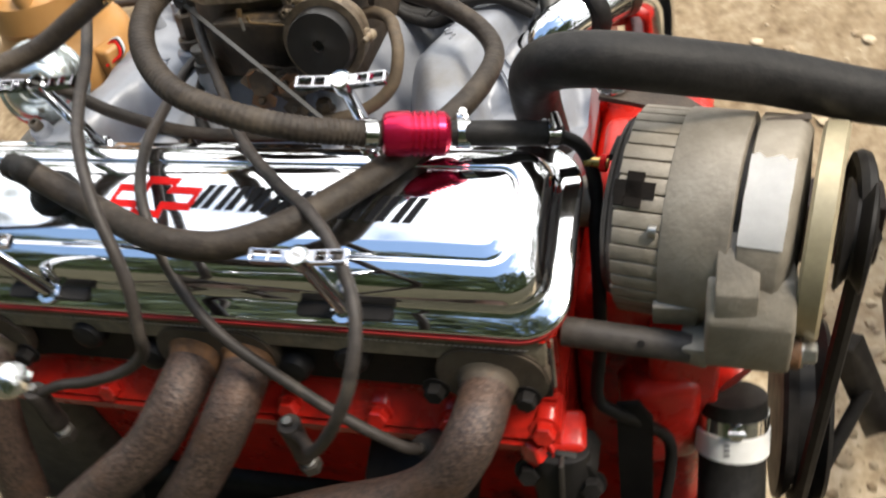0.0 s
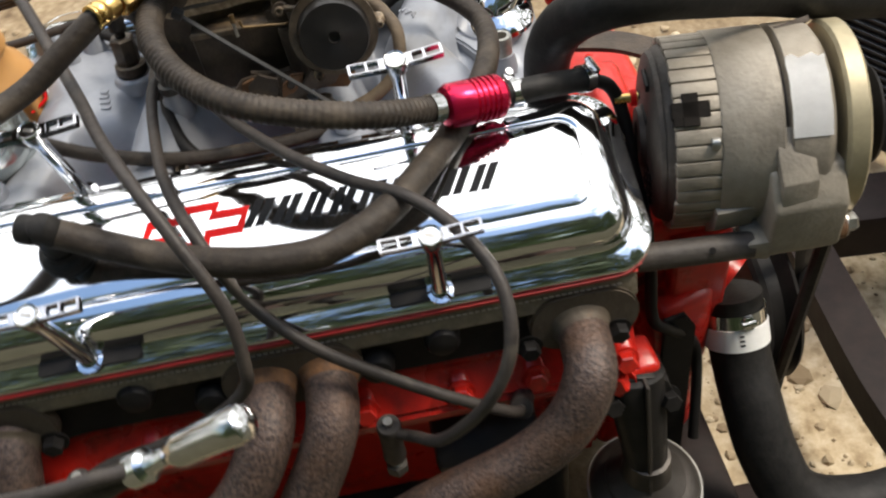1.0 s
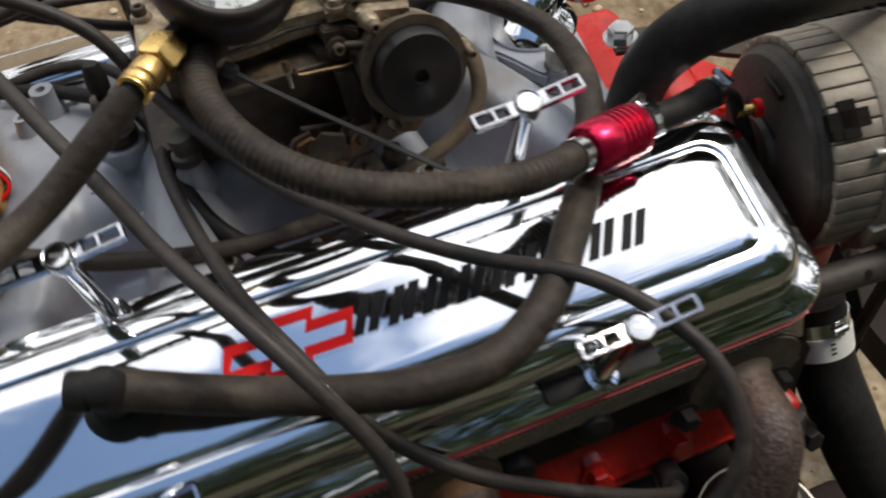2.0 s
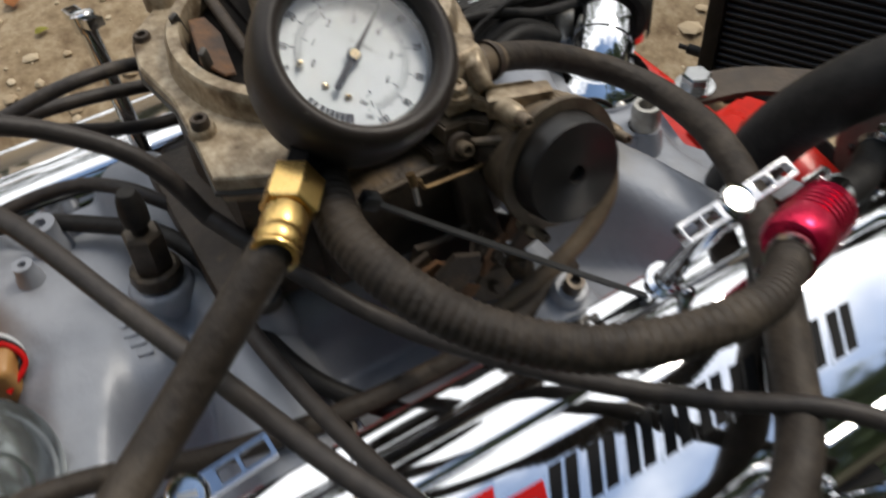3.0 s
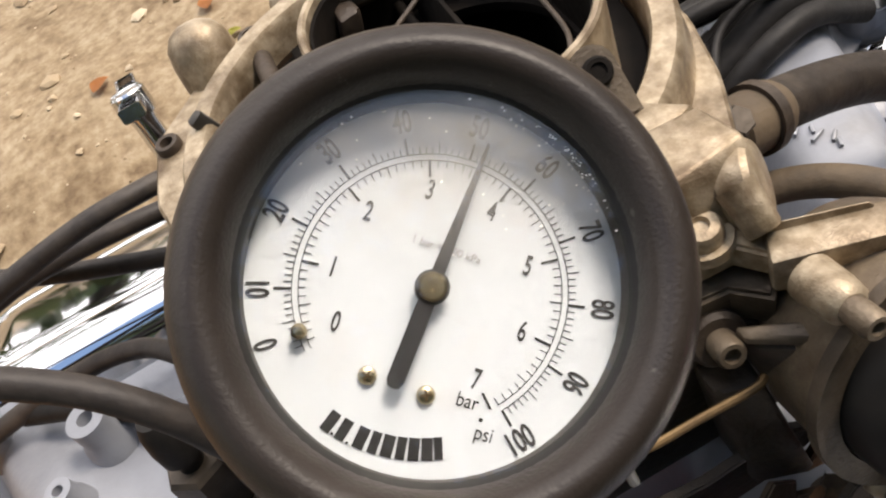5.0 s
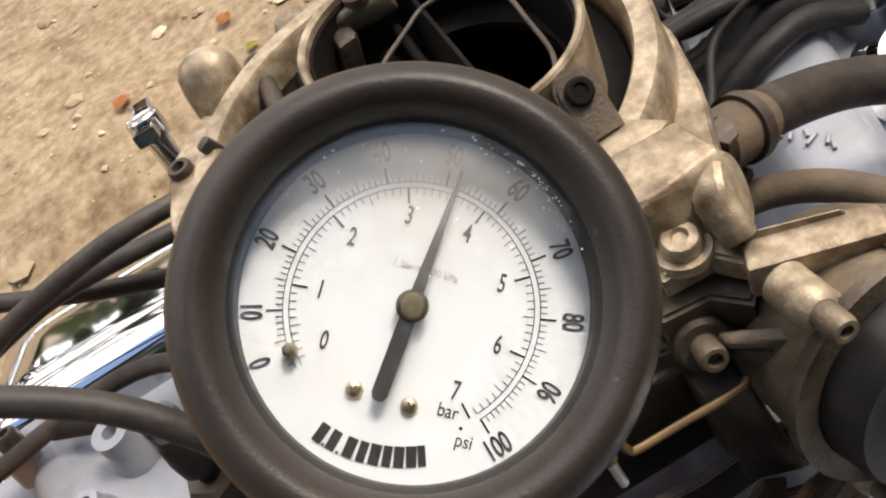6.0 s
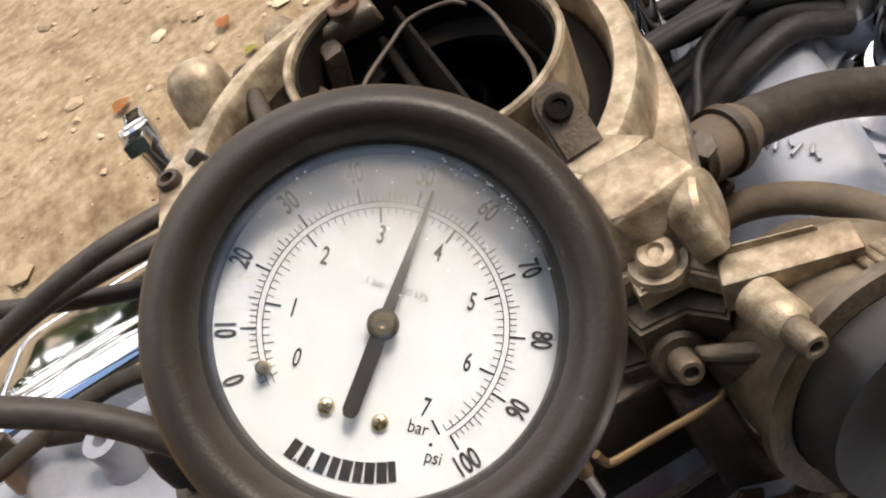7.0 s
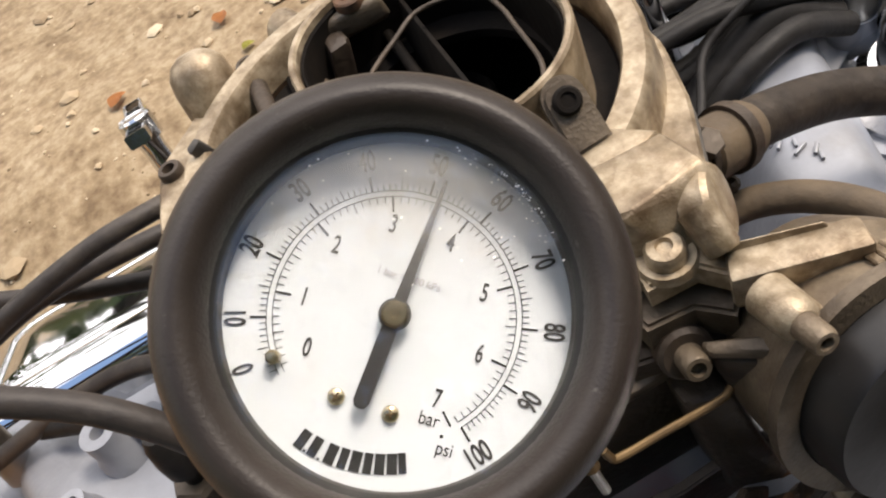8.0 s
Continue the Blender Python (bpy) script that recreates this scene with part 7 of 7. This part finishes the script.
def build_pump():
    p = thing("fuel_pump", "dull grey mechanical fuel pump on the block's side", "fuel pump")
    o = Vector((0.251, -0.074, 0.236))
    part("lower_body", turned([(0, -0.05), (0.03, -0.05), (0.038, -0.03), (0.044, -0.006), (0.045, 0.0), (0.045, 0.005), (0.043, 0.008), (0.039, 0.012), (0.033, 0.015), (0.0325, 0.018), (0.026, 0.023), (0.0205, 0.028), (0.0190, 0.040), (0.0180, 0.052), (0, 0.056)], o, (0.0, -0.05, 1), 48), PUMP, p)
    ring = [(0.0175 * math.cos(radians(30 * k)), 0.0175 * math.sin(radians(30 * k))) for k in range(12)]
    neck = hull([(o.x - 0.001 + x, o.y - 0.002 + y, o.z + 0.046) for x, y in ring] + [(o.x - 0.004 + x * 0.95, o.y + 0.006 + y, o.z + 0.085) for x, y in ring] + [(o.x - 0.008 + x * 1.35, o.y + 0.016 + y * 0.8, o.z + 0.140) for x, y in ring], 0.0015, 2)
    part("neck", neck, BLACK_PAINT, p, "oily black pump neck")
    part("rib", hull([(o.x - 0.003 + dx, o.y + front + dy, o.z + q) for q, front in ((0.026, -0.0235), (0.085, -0.0145), (0.142, -0.0010)) for dx in (-0.0015, 0.0015) for dy in (0.0, 0.010)], 0.0006, 1), PUMP, p)
    part("flange", hull([(o.x - 0.008 + x * 1.6, o.y + 0.008 + dy, o.z + 0.120 + y * 1.35) for x, y in ring for dy in (0.0, 0.030)], 0.0015, 2), BLACK_PAINT, p, "oily black mounting flange")
    for dx, dz in ((-0.028, 0.120), (0.016, 0.112)):
        part("bolt", bolt(bmesh.new(), o + Vector((dx, 0.008, dz)), (0.1, -0.85, 0.4), 0.0078, 0.010), BLACK_PAINT, p)
    part("seam", turned([(0.046, -0.002), (0.0475, -0.002), (0.0475, 0.003), (0.046, 0.003)], o, (0, -0.05, 1), 48, True), STEEL, p)


PUMP = material("grimy_grey_casting", (0.062, 0.053, 0.046), 0.45, 0.5, second=(0.036, 0.031, 0.027), scale=55, bump=0.3, bump_scale=200, rough_var=0.12)


def build_chassis():
    c = thing("chassis_member", "dark brown steel chassis crossmember on the ground ahead", "chassis member")
    part("member", tube_strip([(0.574, 0.40, 0.080), (0.570, 0.30, 0.080), (0.567, 0.21, 0.080), (0.562, 0.12, 0.079), (0.561, 0.05, 0.078), (0.569, -0.03, 0.074), (0.586, -0.14, 0.060), (0.606, -0.26, 0.040)], 0.050, 0.042), BROWN_STEEL, c)
    x = thing("engine_crossmember", "dark brown steel crossmember under the engine's front", "chassis member")
    part("beam", block((0.095, 0.66, 0.075), pose(0.312, 0.05, 0.085), 0.010, 2), BROWN_STEEL, x)
    x = thing("front_crossmember", "dark maroon steel crossmember below the radiator", "chassis member")
    part("beam", block((0.46, 0.085, 0.070), pose(0.815, 0.300, 0.075, 0, 0, -6), 0.008, 2), BROWN_STEEL, x)
    x = thing("strut_bracket", "black steel bracket behind the belt", "bracket")
    part("plate", hull([(0.430, 0.075, 0.345), (0.452, 0.085, 0.330), (0.505, 0.150, 0.200), (0.470, 0.125, 0.215), (0.440, 0.095, 0.345), (0.462, 0.105, 0.330), (0.530, 0.180, 0.100), (0.500, 0.160, 0.110)], 0.002, 2), BLACK_PAINT, x)
    s = thing("brace_rod", "thin black brace rod beside the lower hose", "rod")
    part("rod", tube([(0.480, 0.125, 0.235), (0.448, 0.075, 0.185), (0.400, 0.010, 0.11)], 0.0065, 14), BLACK_PAINT, s)
    rail = thing("chassis_rail", "dark brown steel chassis rail carrying the engine", "chassis rail")
    part("rail", block((1.3, 0.06, 0.10), pose(-0.1, 0.49, 0.10), 0.008), BROWN_STEEL, rail)
    rail = thing("chassis_rail", "dark brown steel chassis rail carrying the engine", "chassis rail")
    part("rail", block((1.3, 0.06, 0.10), pose(-0.25, -0.05, 0.05), 0.008), BROWN_STEEL, rail)


build_cooling()
build_pump()
build_chassis()


# ---------------------------------------------------------------- cable tie, leaves
def build_tie():
    t = thing("cable_tie", "black plastic cable tie with a loose ribbed tail", "cable tie")
    line = [(-0.014, 0.088, 0.647), (0.016, 0.082, 0.618), (0.051, 0.074, 0.586), (0.088, 0.064, 0.553), (0.106, 0.058, 0.538)]
    part("tail", tube_strip(line, 0.0036, 0.0011), TIE, t)
    part("tie_head", block((0.007, 0.006, 0.006), pose(-0.0145, 0.088, 0.648, 0, 35, -10), 0.001), TIE, t)


TIE = material("black_nylon", (0.018, 0.018, 0.018), 0.45, 0.0, second=(0.03, 0.03, 0.03), scale=200)
build_tie()
build_leaf(-0.068, 1.157, 0.022, LEAF_Y, "yellow-green fallen leaf on the gravel", 10)
build_leaf(-0.268, 1.194, 0.035, LEAF_O, "small orange fallen leaf on the gravel", 40)
build_leaf(-0.086, 1.254, 0.035, LEAF_O, "small orange fallen leaf on the gravel", 80)
build_leaf(-0.62, 1.75, 0.05, LEAF_O, "small orange fallen leaf on the gravel", 130)
